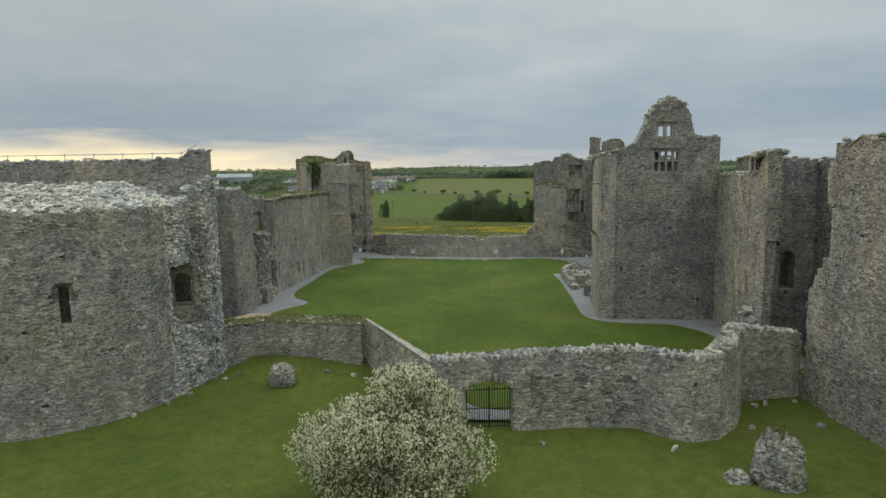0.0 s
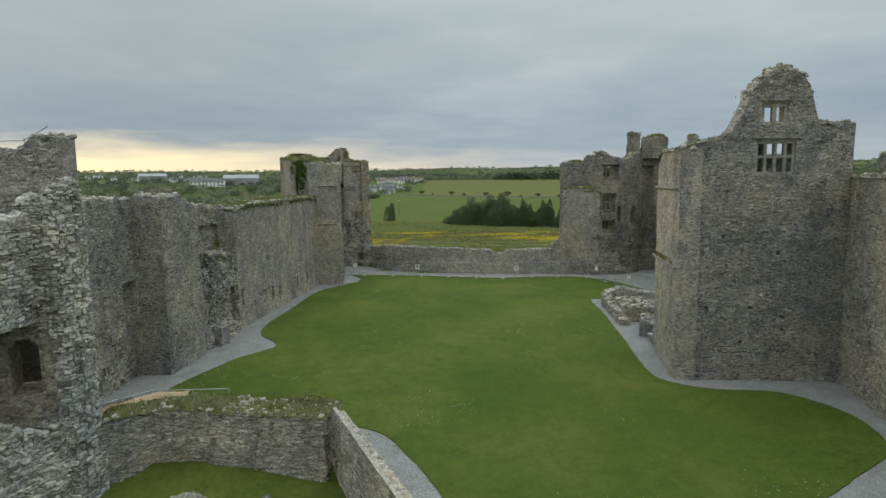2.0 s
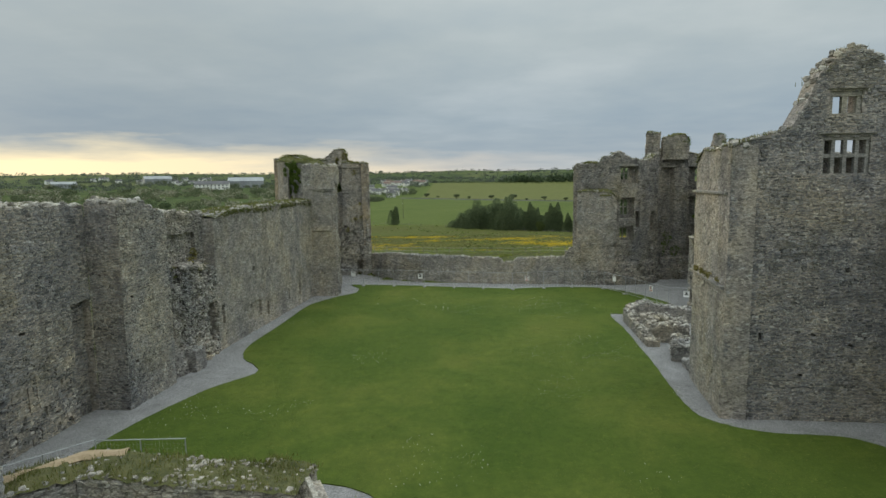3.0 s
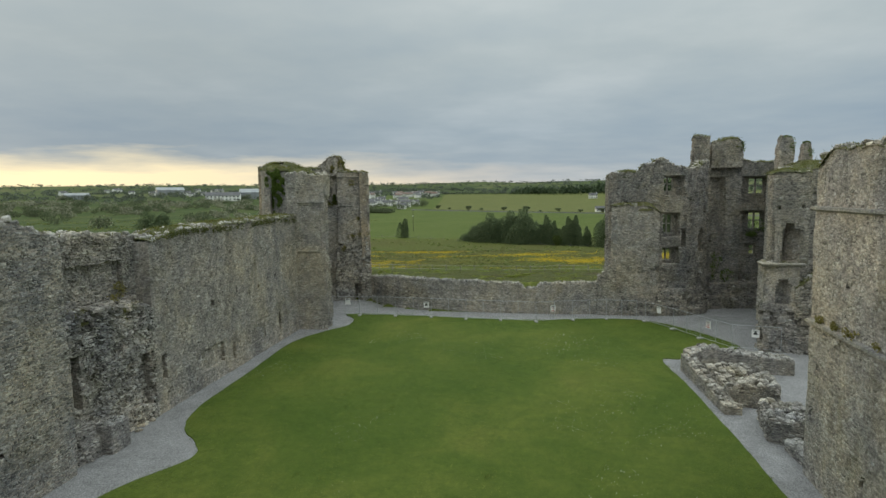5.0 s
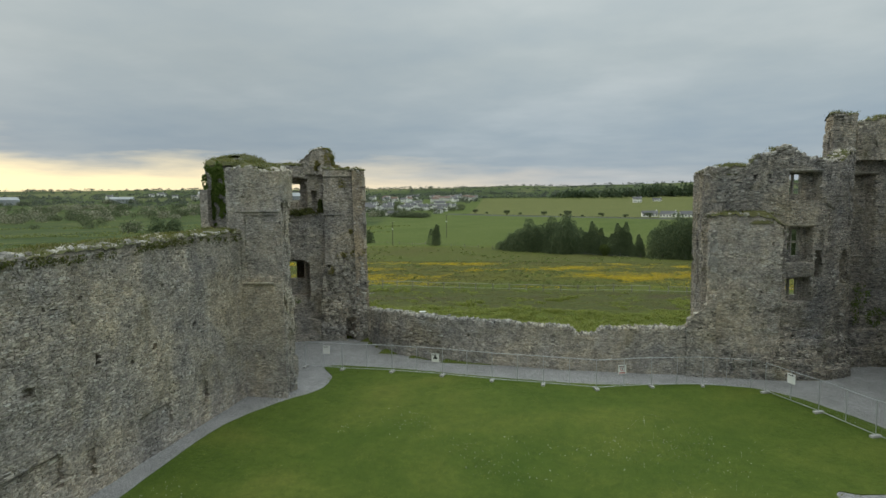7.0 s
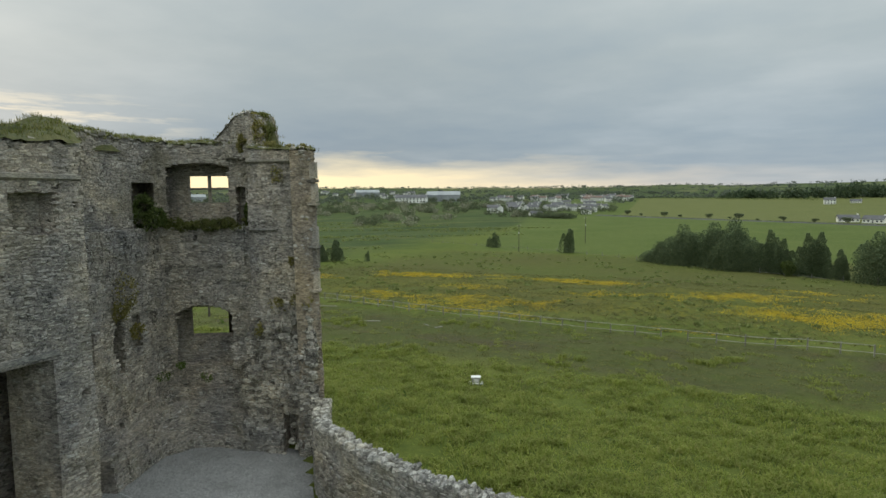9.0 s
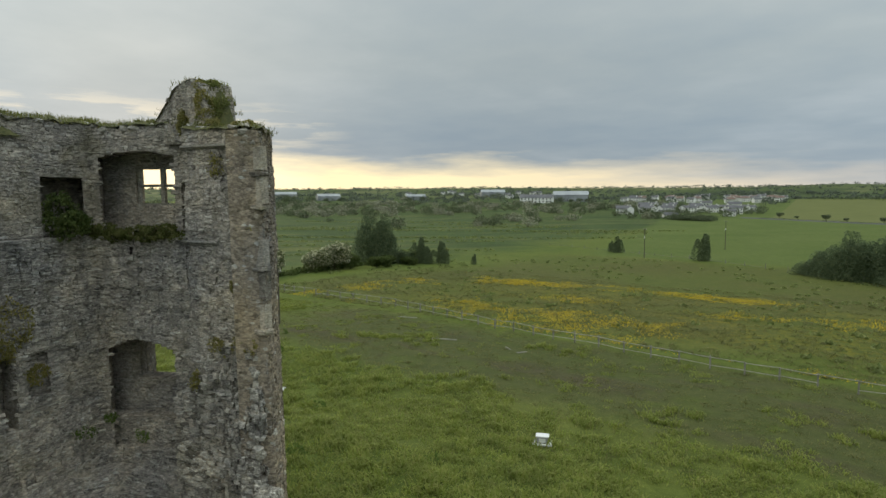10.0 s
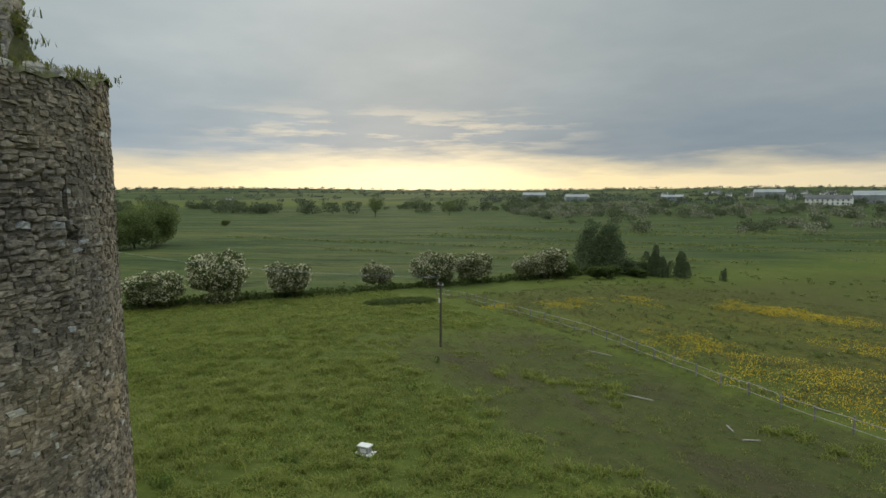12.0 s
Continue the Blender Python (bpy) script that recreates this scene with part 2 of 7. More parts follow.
def terrain_mat():
    """Rough pasture: buttercup belt, trodden brown ground, far fields in strips."""
    mat, t, node, bsdf = material("pasture")
    co = world_co(node)
    xyz = node("ShaderNodeSeparateXYZ", {0: co})
    x, y = xyz.outputs[0], xyz.outputs[1]

    def m(op, a, b=0.0, clamp=False):
        return node("ShaderNodeMath", {0: a, 1: b}, operation=op, use_clamp=clamp).outputs[0]

    def span(v, lo, hi, soft):
        a = m("DIVIDE", m("SUBTRACT", v, lo), soft, True)
        b = m("DIVIDE", m("SUBTRACT", hi, v), soft, True)
        return m("MULTIPLY", a, b)

    big, mid, fine = noise_tex(node, co, 0.035, 5.0, 0.6, 0.6), noise_tex(node, co, 0.35, 6.0, 0.65, 0.4), noise_tex(node, co, 5.0, 7.0, 0.7)
    wob = m("MULTIPLY", m("SUBTRACT", mid, 0.5), 10.0)
    yw, xw = m("ADD", y, wob), m("ADD", x, wob)
    c = ramp_node(node, big, [(0.32, (0.080, 0.110, 0.024)), (0.5, (0.102, 0.127, 0.030)), (0.68, (0.124, 0.138, 0.040))])
    turned = node("ShaderNodeMapping", {0: co, 2: (0.0, 0.0, radians(-56.0))}).outputs[0]
    # wet meadow, darker, beyond the hawthorns
    wet = span(m("ADD", xw, m("MULTIPLY", m("SUBTRACT", big, 0.5), 60.0)), -900.0, -100.0, 26.0)
    c = mixc(t, node, m("MULTIPLY", wet, 0.95), c, ramp_node(node, noise_tex(node, node("ShaderNodeMapping", {0: turned, 3: (0.22, 0.7, 1.0)}).outputs[0], 0.055, 8.0, 0.68, 0.7), [(0.36, (0.034, 0.060, 0.022)), (0.5, (0.060, 0.090, 0.032)), (0.64, (0.112, 0.122, 0.046))]))
    # old drains and sedge lines across the wet meadow
    drain = noise_tex(node, node("ShaderNodeMapping", {0: turned, 3: (0.16, 1.0, 1.0)}).outputs[0], 0.02, 4.0, 0.6, 0.4)
    line = m("SUBTRACT", 1.0, m("MULTIPLY", m("ABSOLUTE", m("SUBTRACT", m("FRACT", m("MULTIPLY", drain, 17.0)), 0.5)), 6.0), True)
    c = mixc(t, node, m("MULTIPLY", m("MULTIPLY", line, wet), m("MULTIPLY", gate_ramp(node, mid, 0.36, 0.52), 0.9)), c, (0.022, 0.032, 0.015))
    # trodden, thin ground along the paddock's fence
    trod = m("MULTIPLY", span(m("ADD", y, m("MULTIPLY", wob, 0.45)), 117.5, 139.0, 3.0), span(xw, -64.0, 60.0, 10.0))
    tf = m("MULTIPLY", trod, gate_ramp(node, mid, 0.22, 0.50))
    c = mixc(t, node, m("MULTIPLY", tf, 0.75), c, (0.068, 0.073, 0.034))
    bare = m("MULTIPLY", trod, gate_ramp(node, noise_tex(node, node("ShaderNodeMapping", {0: co, 3: (0.6, 1.6, 1.0)}).outputs[0], 0.13, 7.0, 0.62, 0.5), 0.50, 0.66))
    c = mixc(t, node, m("MULTIPLY", bare, 0.8), c, (0.075, 0.062, 0.043))
    # olive sward past the fence, thinner further off
    c = mixc(t, node, m("MULTIPLY", m("MULTIPLY", span(yw, 141.0, 256.0, 8.0), span(xw, -92.0, 400.0, 14.0)), m("ADD", 0.45, m("MULTIPLY", gate_ramp(node, big, 0.4, 0.6), 0.4))), c, (0.084, 0.086, 0.030))
    # buttercups past the fence
    but = m("MULTIPLY", span(yw, 140.0, 190.0, 12.0), span(xw, -72.0, 150.0, 14.0))
    spk = gate_ramp(node, noise_tex(node, co, 1.6, 8.0, 0.75), 0.47, 0.60)
    band = gate_ramp(node, noise_tex(node, node("ShaderNodeMapping", {0: co, 3: (0.35, 1.0, 1.0)}).outputs[0], 0.14, 5.0, 0.65), 0.40, 0.60)
    c = mixc(t, node, m("MULTIPLY", m("MULTIPLY", but, spk), m("ADD", m("MULTIPLY", band, 0.45), 0.06)), c, (0.27, 0.21, 0.02))
    # far fields
    far = m("DIVIDE", m("SUBTRACT", y, 256.0), 3.0, True)
    farx = m("MULTIPLY", far, m("DIVIDE", m("ADD", m("ADD", x, m("MULTIPLY", y, 0.23)), 22.0), 6.0, True))
    c = mixc(t, node, m("MULTIPLY", farx, 0.8), c, ramp_node(node, big, [(0.35, (0.080, 0.112, 0.030)), (0.65, (0.100, 0.130, 0.040))]))
    hay = m("MULTIPLY", m("DIVIDE", m("SUBTRACT", m("ADD", y, m("MULTIPLY", x, 0.67)), 556.0), 3.0, True), m("GREATER_THAN", m("ADD", x, m("MULTIPLY", y, 0.08)), -30.0))
    c = mixc(t, node, m("MULTIPLY", hay, 0.8), c, ramp_node(node, big, [(0.35, (0.125, 0.135, 0.050)), (0.65, (0.140, 0.145, 0.058))]))
    # patchwork past a kilometre
    vor = node("ShaderNodeTexVoronoi", {"Vector": node("ShaderNodeMapping", {0: co, 3: (1.0, 0.5, 0.0)}).outputs[0], "Scale": 0.006}).outputs["Color"]
    patch = ramp_node(node, node("ShaderNodeSeparateColor", {0: vor}).outputs[0], [(0.0, (0.035, 0.055, 0.022)), (0.5, (0.070, 0.095, 0.035)), (1.0, (0.120, 0.130, 0.060))])
    dist = node("ShaderNodeVectorMath", {0: co}, operation="LENGTH").outputs["Value"]
    c = mixc(t, node, m("DIVIDE", m("SUBTRACT", dist, 1120.0), 30.0, True), c, patch)
    c = mixc(t, node, 0.6, c, ramp_node(node, mid, [(0.25, (0.70, 0.76, 0.70)), (0.75, (1.26, 1.20, 1.15))]), "MULTIPLY")
    c = mixc(t, node, 0.6, c, ramp_node(node, noise_tex(node, co, 1.3, 6.0, 0.7), [(0.30, (0.62, 0.68, 0.62)), (0.70, (1.34, 1.30, 1.18))]), "MULTIPLY")
    c = mixc(t, node, 0.6, c, ramp_node(node, fine, [(0.25, (0.58, 0.63, 0.58)), (0.75, (1.42, 1.36, 1.26))]), "MULTIPLY")
    t.links.new(c, bsdf.inputs["Base Color"])
    bsdf.inputs["Roughness"].default_value, bsdf.inputs["Specular IOR Level"].default_value = 0.95, 0.1
    b = node("ShaderNodeBump", {"Strength": 0.9, "Distance": 0.12, "Height": fine})
    t.links.new(b.outputs[0], bsdf.inputs["Normal"])
    return mat


def gravel_mat():
    mat, t, node, bsdf = material("gravel")
    co = world_co(node)
    v = node("ShaderNodeTexVoronoi", {"Vector": co, "Scale": 28.0})
    r = node("ShaderNodeSeparateColor", {0: v.outputs["Color"]}).outputs[0]
    c = ramp_node(node, r, [(0.0, (0.15, 0.15, 0.155)), (0.5, (0.24, 0.24, 0.245)), (1.0, (0.36, 0.36, 0.355))])
    c = mixc(t, node, 0.7, c, ramp_node(node, noise_tex(node, co, 0.7, 6.0, 0.65), [(0.3, (0.70, 0.70, 0.68)), (0.7, (1.2, 1.2, 1.2))]), "MULTIPLY")
    t.links.new(c, bsdf.inputs["Base Color"])
    bsdf.inputs["Roughness"].default_value = 0.95
    b = node("ShaderNodeBump", {"Strength": 0.6, "Distance": 0.02, "Height": v.outputs["Distance"]})
    t.links.new(b.outputs[0], bsdf.inputs["Normal"])
    return mat


M_STONE = stone_mat("limestone_rubble", (0.290, 0.272, 0.246), (0.412, 0.386, 0.350), 0.9, 0.42)
M_STONE_DARK = stone_mat("weathered_limestone", (0.168, 0.168, 0.170), (0.275, 0.272, 0.270), 0.7, 0.2)
M_STONE_BROWN = stone_mat("brown_limestone", (0.200, 0.166, 0.128), (0.350, 0.296, 0.232), 0.4, 0.4)
M_STONE_OBJ = stone_mat("limestone_piece", (0.230, 0.208, 0.180), (0.360, 0.330, 0.286), 0.6, per="object")
M_MORTAR = stone_mat("lime_mortar_core", (0.29, 0.266, 0.236), (0.385, 0.352, 0.316), 0.6, 0.35, rubble=True)
M_DRESSED = stone_mat("dressed_limestone", (0.22, 0.212, 0.195), (0.32, 0.308, 0.28), 0.5, 0.12)
M_PALE = stone_mat("lichen_stone", (0.22, 0.212, 0.192), (0.42, 0.405, 0.37), 0.9, 0.15, streak=0.3)
M_PALE_OBJ = stone_mat("lichen_stone_piece", (0.22, 0.212, 0.192), (0.42, 0.405, 0.37), 0.9, 0.15, per="object", streak=0.3)
M_WHITE_LICHEN = stone_mat("white_lichen_stone", (0.34, 0.332, 0.315), (0.58, 0.57, 0.54), 1.0, 0.1, streak=0.25)
M_SCAR = stone_mat("pale_torn_stone", (0.320, 0.310, 0.290), (0.58, 0.565, 0.535), 1.0, 0.15, streak=0.3)
M_STONE_NE = stone_mat("grey_ruin_stone", (0.180, 0.173, 0.160), (0.315, 0.303, 0.280), 0.9, 0.55, streak=0.9)
M_STONE_DRUM = stone_mat("drum_limestone", (0.190, 0.187, 0.180), (0.325, 0.318, 0.302), 1.0, 0.25)
M_LAWN, M_TERRAIN, M_GRAVEL = lawn_mat(), terrain_mat(), gravel_mat()
M_TUFT = leaf_mat("rough_grass", (0.190, 0.245, 0.048), (0.245, 0.290, 0.064), (0.315, 0.325, 0.105), 0.5)
M_MOWN = leaf_mat("mown_tufts", (0.105, 0.150, 0.028), (0.145, 0.185, 0.040), (0.205, 0.225, 0.062), 0.45)
M_LOWTUFT = leaf_mat("grazed_grass", (0.130, 0.145, 0.050), (0.170, 0.180, 0.066), (0.220, 0.210, 0.095), 0.4)
M_TOPGRASS = leaf_mat("wall_top_grass", (0.105, 0.130, 0.030), (0.150, 0.165, 0.045), (0.215, 0.195, 0.080))
M_IVY = leaf_mat("ivy", (0.080, 0.135, 0.030), (0.130, 0.195, 0.046), (0.195, 0.255, 0.070))
M_LEAF = leaf_mat("leaves", (0.060, 0.092, 0.026), (0.090, 0.125, 0.036), (0.135, 0.165, 0.055))
M_CONIFER = leaf_mat("conifer_needles", (0.095, 0.135, 0.075), (0.130, 0.175, 0.094), (0.185, 0.225, 0.118))
M_MAYLEAF = leaf_mat("hawthorn_leaves", (0.095, 0.125, 0.045), (0.135, 0.165, 0.065), (0.190, 0.205, 0.105))
M_WILLOW = leaf_mat("willow_leaves", (0.120, 0.165, 0.055), (0.170, 0.215, 0.080), (0.220, 0.255, 0.110))
M_BLOSSOM = leaf_mat("hawthorn_blossom", (0.70, 0.66, 0.46), (0.82, 0.78, 0.60), (0.90, 0.88, 0.76))
M_BARK = plain_mat("bark", (0.055, 0.045, 0.035), (0.11, 0.095, 0.075), 9.0, 0.95, 0, 0.6, 0.03)
M_STEEL = plain_mat("galvanised_steel", (0.40, 0.42, 0.43), (0.52, 0.54, 0.55), 12.0, 0.5, 0.6, 0.05)
M_IRON = plain_mat("black_iron", (0.015, 0.015, 0.016), (0.032, 0.030, 0.030), 14.0, 0.55, 0.3, 0.1)
M_WHITE = plain_mat("white_paint", (0.68, 0.68, 0.66), (0.80, 0.80, 0.78), 3.0, 0.6, 0, 0.05)
M_WOODPOST = plain_mat("weathered_wood", (0.17, 0.16, 0.14), (0.27, 0.255, 0.23), 6.0, 0.9, 0, 0.3)

M_TURF = plain_mat("turf", (0.052, 0.062, 0.020), (0.120, 0.118, 0.044), 4.0, 0.95, 0, 1.0, 0.08)
M_RUBBLE_FACE = stone_mat("broken_rubble_face", (0.17, 0.160, 0.145), (0.40, 0.385, 0.355), 1.0, 0.45, streak=0.5)
M_STONE_OLD = stone_mat("old_rubble", (0.236, 0.224, 0.202), (0.360, 0.340, 0.308), 0.9, 0.5)
M_MOSS = leaf_mat("moss", (0.210, 0.205, 0.065), (0.280, 0.255, 0.090), (0.350, 0.300, 0.125))
M_PEAK = leaf_mat("peak_ivy", (0.150, 0.190, 0.055), (0.210, 0.235, 0.075), (0.280, 0.270, 0.105))
M_SILL = leaf_mat("sill_weeds", (0.085, 0.110, 0.030), (0.130, 0.150, 0.048), (0.190, 0.180, 0.075))
# far scrub, its green paled and greyed to carry the haze of distance
M_HAZY_SCRUB = leaf_mat("hazy_scrub_leaves", (0.090, 0.118, 0.064), (0.125, 0.155, 0.086), (0.175, 0.195, 0.125))
M_BROWN_OBJ = stone_mat("brown_limestone_piece", (0.200, 0.166, 0.128), (0.350, 0.296, 0.232), 0.4, 0.4, per="object")
M_MORTAR_BROWN = stone_mat("brown_mortar_core", (0.250, 0.212, 0.168), (0.350, 0.302, 0.244), 0.3, 0.35, rubble=True)
M_PALE_WARM = stone_mat("buff_limestone", (0.310, 0.294, 0.262), (0.415, 0.395, 0.355), 0.8, 0.3, streak=0.4)

# ---- building tools ----
rng = random.Random(7)


def mesh_ob(name, verts, faces, mats, parent=None, mat_ids=None, smooth=False):
    me = bpy.data.meshes.new(name)
    me.from_pydata(verts, [], faces)
    for mt in (mats if isinstance(mats, (list, tuple)) else [mats]):
        me.materials.append(mt)
    if mat_ids is not None:
        me.polygons.foreach_set("material_index", mat_ids)
    if smooth:
        me.polygons.foreach_set("use_smooth", [True] * len(me.polygons))
    me.update()
    ob = new(name, me)
    if parent is not None:
        ob.parent = parent
    return ob


def part(name, bm, mat, parent, label=""):
    me = bpy.data.meshes.new(name)
    bm.to_mesh(me)
    bm.free()
    me.materials.append(mat)
    ob = new(name, me)
    ob.parent = parent
    if label:
        ob["label"] = label
    return ob


def thing(name, label, category, loc=(0, 0, 0), group="", kind=""):
    ob = new(name)
    ob.location = loc
    ob.empty_display_size = 0.2
    return tagged(ob, label, category, group, kind)


def box_bm(x0, x1, y0, y1, z0, z1, bevel=0.0, bm=None):
    bm = bm or bmesh.new()
    r = bmesh.ops.create_cube(bm, size=1.0)
    for v in r["verts"]:
        v.co = Vector((x0 + (v.co.x + 0.5) * (x1 - x0), y0 + (v.co.y + 0.5) * (y1 - y0), z0 + (v.co.z + 0.5) * (z1 - z0)))
    if bevel:
        es = list({e for v in r["verts"] for e in v.link_edges})
        bmesh.ops.bevel(bm, geom=es, offset=bevel, segments=1, affect="EDGES")
    return bm


def tube_bm(a, b, r0, r1=None, seg=8, bm=None):
    bm = bm or bmesh.new()
    a, b = Vector(a), Vector(b)
    d = b - a
    q = d.to_track_quat("Z", "Y").to_matrix().to_4x4()
    bmesh.ops.create_cone(bm, cap_ends=True, segments=seg, radius1=r0, radius2=r0 if r1 is None else r1, depth=d.length,
                          matrix=Matrix.Translation((a + b) / 2) @ q)
    return bm


def h2(i, j, s=0):
    """A steady random number in -1..1 for a grid node."""
    n = (i * 73856093) ^ (j * 19349663) ^ (s * 83492791)
    n = (n ^ (n >> 13)) * 1274126177 & 0xFFFFFFFF
    return ((n ^ (n >> 16)) & 0xFFFF) / 32767.5 - 1


def fbm(x, y=0.0, z=0.0):
    return noise.noise((x, y, z)) + 0.5 * noise.noise((2.1 * x + 7, 2.1 * y, 2.1 * z)) + 0.25 * noise.noise((4.3 * x + 3, 4.3 * y, 4.3 * z))


def profile(pts):
    """Height along a wall from (u, z) knots."""
    us, zs = [p[0] for p in pts], [p[1] for p in pts]
    return lambda u: float(np.interp(u, us, zs))


class Line:
    """A wall's visible face in plan: a polyline walked with the open side on its right."""

    def __init__(self, pts, batter=0.0, flip=False):
        self.p = [Vector((*q, 0)) for q in (pts[::-1] if flip else pts)]
        self.s = [0.0]
        for a, b in zip(self.p, self.p[1:]):
            self.s.append(self.s[-1] + (b - a).length)
        self.length, self.batter = self.s[-1], batter
        seg = [(b - a).normalized() for a, b in zip(self.p, self.p[1:])]
        self.n = []
        for i in range(len(self.p)):
            ds = [seg[k] for k in (i - 1, i) if 0 <= k < len(seg)]
            ns = [Vector((d.y, -d.x, 0)) for d in ds]
            m = sum(ns, Vector()).normalized()
            self.n.append(m / max(0.45, m.dot(ns[0])))

    def at(self, u, z, d=0.0):
        s = self.s
        k = 0
        while k < len(s) - 2 and u > s[k + 1]:
            k += 1
        f = (u - s[k]) / max(1e-6, s[k + 1] - s[k])
        p = self.p[k].lerp(self.p[k + 1], f)
        nm = self.n[k].lerp(self.n[k + 1], min(1, max(0, f)))
        p = p + nm * (d - self.batter * z)
        return Vector((p.x, p.y, z))

    def near(self, x, y):
        """The u of the point of the line nearest to (x, y)."""
        best, q = None, Vector((x, y, 0))
        for i, (a, b) in enumerate(zip(self.p, self.p[1:])):
            d = b - a
            f = min(1, max(0, (q - a).dot(d) / d.length_squared))
            r = ((a + d * f) - q).length
            if best is None or r < best[0]:
                best = (r, self.s[i] + f * d.length)
        return best[1]


def arc(cx, cy, r, a0, a1, n=16, ry=None):
    return [(cx + r * math.cos(radians(a0 + (a1 - a0) * i / n)), cy + (ry or r) * math.sin(radians(a0 + (a1 - a0) * i / n))) for i in range(n + 1)]


STONE_FACES = [(4, 5, 6, 7), (0, 1, 5, 4), (1, 2, 6, 5), (2, 3, 7, 6), (3, 0, 4, 7)]


def rough_stone(seed):
    """A unit lump of stone, twenty-odd faces."""
    r = random.Random(seed)
    bm = bmesh.new()
    bmesh.ops.create_cube(bm, size=1.0)
    bmesh.ops.bevel(bm, geom=bm.edges[:], offset=0.2, segments=1, affect="EDGES")
    for v in bm.verts:
        v.co += Vector((r.uniform(-.1, .1), r.uniform(-.1, .1), r.uniform(-.1, .1)))
    me = bpy.data.meshes.new("stone")
    bm.to_mesh(me)
    bm.free()
    return me


LUMPS = [rough_stone(i) for i in range(10)]
LUMP_DATA = [([v.co.copy() for v in me.vertices], [tuple(p.vertices) for p in me.polygons]) for me in LUMPS]
LUMPS_PALE = [me.copy() for me in LUMPS]
LUMPS_BROWN = [me.copy() for me in LUMPS]
for me in LUMPS_BROWN:
    me.materials.append(M_BROWN_OBJ)
for me in LUMPS:
    me.materials.append(M_STONE_OBJ)
for me in LUMPS_PALE:
    me.materials.append(M_PALE_OBJ)


def lump_matrix(line, u, z, d, size, r, lean=0.15):
    o = line.at(u, z, d)
    t = (line.at(u + 0.05, z, d) - line.at(u - 0.05, z, d)).normalized()
    n = Vector((t.y, -t.x, 0))
    m = Matrix(((t.x, n.x, 0, o.x), (t.y, n.y, 0, o.y), (0, 0, 1, o.z), (0, 0, 0, 1)))
    return m @ Euler((r.uniform(-lean, lean), r.uniform(-lean, lean), r.uniform(-lean, lean) * 2)).to_matrix().to_4x4() @ Matrix.Diagonal((*size, 1))


def masonry(owner, line, top, thick=1.2, base=-0.3, holes=(), niches=(), cell=0.5, rag=0.18, course=0.106, length=0.235, proud=0.013,
            mat=None, core=None, cap=None, cap_size=0.3, caps=True, stones=True, back=False, singles=None, seed=1, depth=None, name="wall", tufts=0.0, turf=0.0, turf_h=0.3, pits=0.035, lumps=None, upright=False):
    """Rubble walling along a line: a ragged core with openings (u0, u1, z0, z1, arched) and niches (u0, u1, z0, z1, depth),
    faced with single stones in rough courses, and a broken top of loose lumps."""
    r = random.Random(seed)
    mat, core, cap = mat or M_STONE, core or M_MORTAR, cap or M_PALE
    top = profile(top) if isinstance(top, (list, tuple)) else top
    L = line.length
    r_p = random.Random(seed * 13 + 5)
    niches = list(niches)
    room = L * (max(top(L * i / 20) for i in range(21)) - base)
    for _ in range(min(26, int(room * pits))):
        pu, w = r_p.uniform(0.4, max(0.5, L - 0.7)), r_p.uniform(0.14, 0.34)
        pz = base + 1.2 + (top(pu) - base - 2.0) * r_p.random()
        niches.append((pu, pu + w, pz, pz + r_p.uniform(0.12, 0.26), r_p.uniform(0.12, 0.45)))

    def swell(u, z):
        """Bulges and hollows of the old face."""
        return 0.055 * fbm(u * 0.45, z * 0.45, seed * 1.7) + 0.025 * noise.noise((u * 1.9, z * 1.9, seed))

    def ztop(u):
        return top(u) + rag * fbm(u * 0.9, seed * 3.1) + 0.6 * rag * noise.noise((u * 3.7, seed, 0))

    hi = max(ztop(L * i / 60) for i in range(61)) + 0.3
    us, zs = set(), set()
    for h in list(holes) + list(niches):
        us |= {round(max(0, h[0]), 3), round(min(L, h[1]), 3)}
        zs |= {round(h[2], 3), round(h[3], 3)}
        if len(h) > 5:
            us |= {round(h[0] + (h[1] - h[0]) * k / 10, 3) for k in range(1, 10)}
            zs |= {round(h[3] - h[5] * k / 4, 3) for k in range(1, 4)}
        if len(h) > 4 and h[4] is True:
            for k in range(1, 8):
                us.add(round(h[0] + (h[1] - h[0]) * k / 8, 3))
            for k in range(1, 4):
                zs.add(round(h[3] - (h[1] - h[0]) / 2 * k / 4, 3))

    def fill(marks, lo, up):
        g = sorted({round(lo, 3), round(up, 3)} | {q for q in marks if lo < q < up})
        out = []
        for a, b in zip(g, g[1:]):
            k = max(1, round((b - a) / cell))
            out += [a + (b - a) * i / k for i in range(k)]
        return out + [up]

    U, Z = fill(us | {q for q in line.s}, 0.0, L), fill(zs, base, hi)
    fixed_u, fixed_z = us, zs

    def cut(u, z):
        """How deep the face is cut away at (u, z)."""
        if z > ztop(u):
            return thick
        d = 0.0
        for h in holes:
            if h[0] < u < h[1] and h[2] < z < h[3]:
                if len(h) > 4 and h[4] is True:
                    w = (h[1] - h[0]) / 2
                    dz = z - (h[3] - w)
                    if dz > 0 and (u - (h[0] + h[1]) / 2) ** 2 + dz * dz > w * w:
                        continue
                return thick
        for h in niches:
            if h[0] < u < h[1] and h[2] < z < h[3]:
                if len(h) > 5 and z > h[3] - h[5] * ((2 * u - h[0] - h[1]) / (h[1] - h[0])) ** 2:
                    continue
                d = max(d, h[4])
        if depth:
            d = max(d, depth(u, z))
        return min(d, thick)

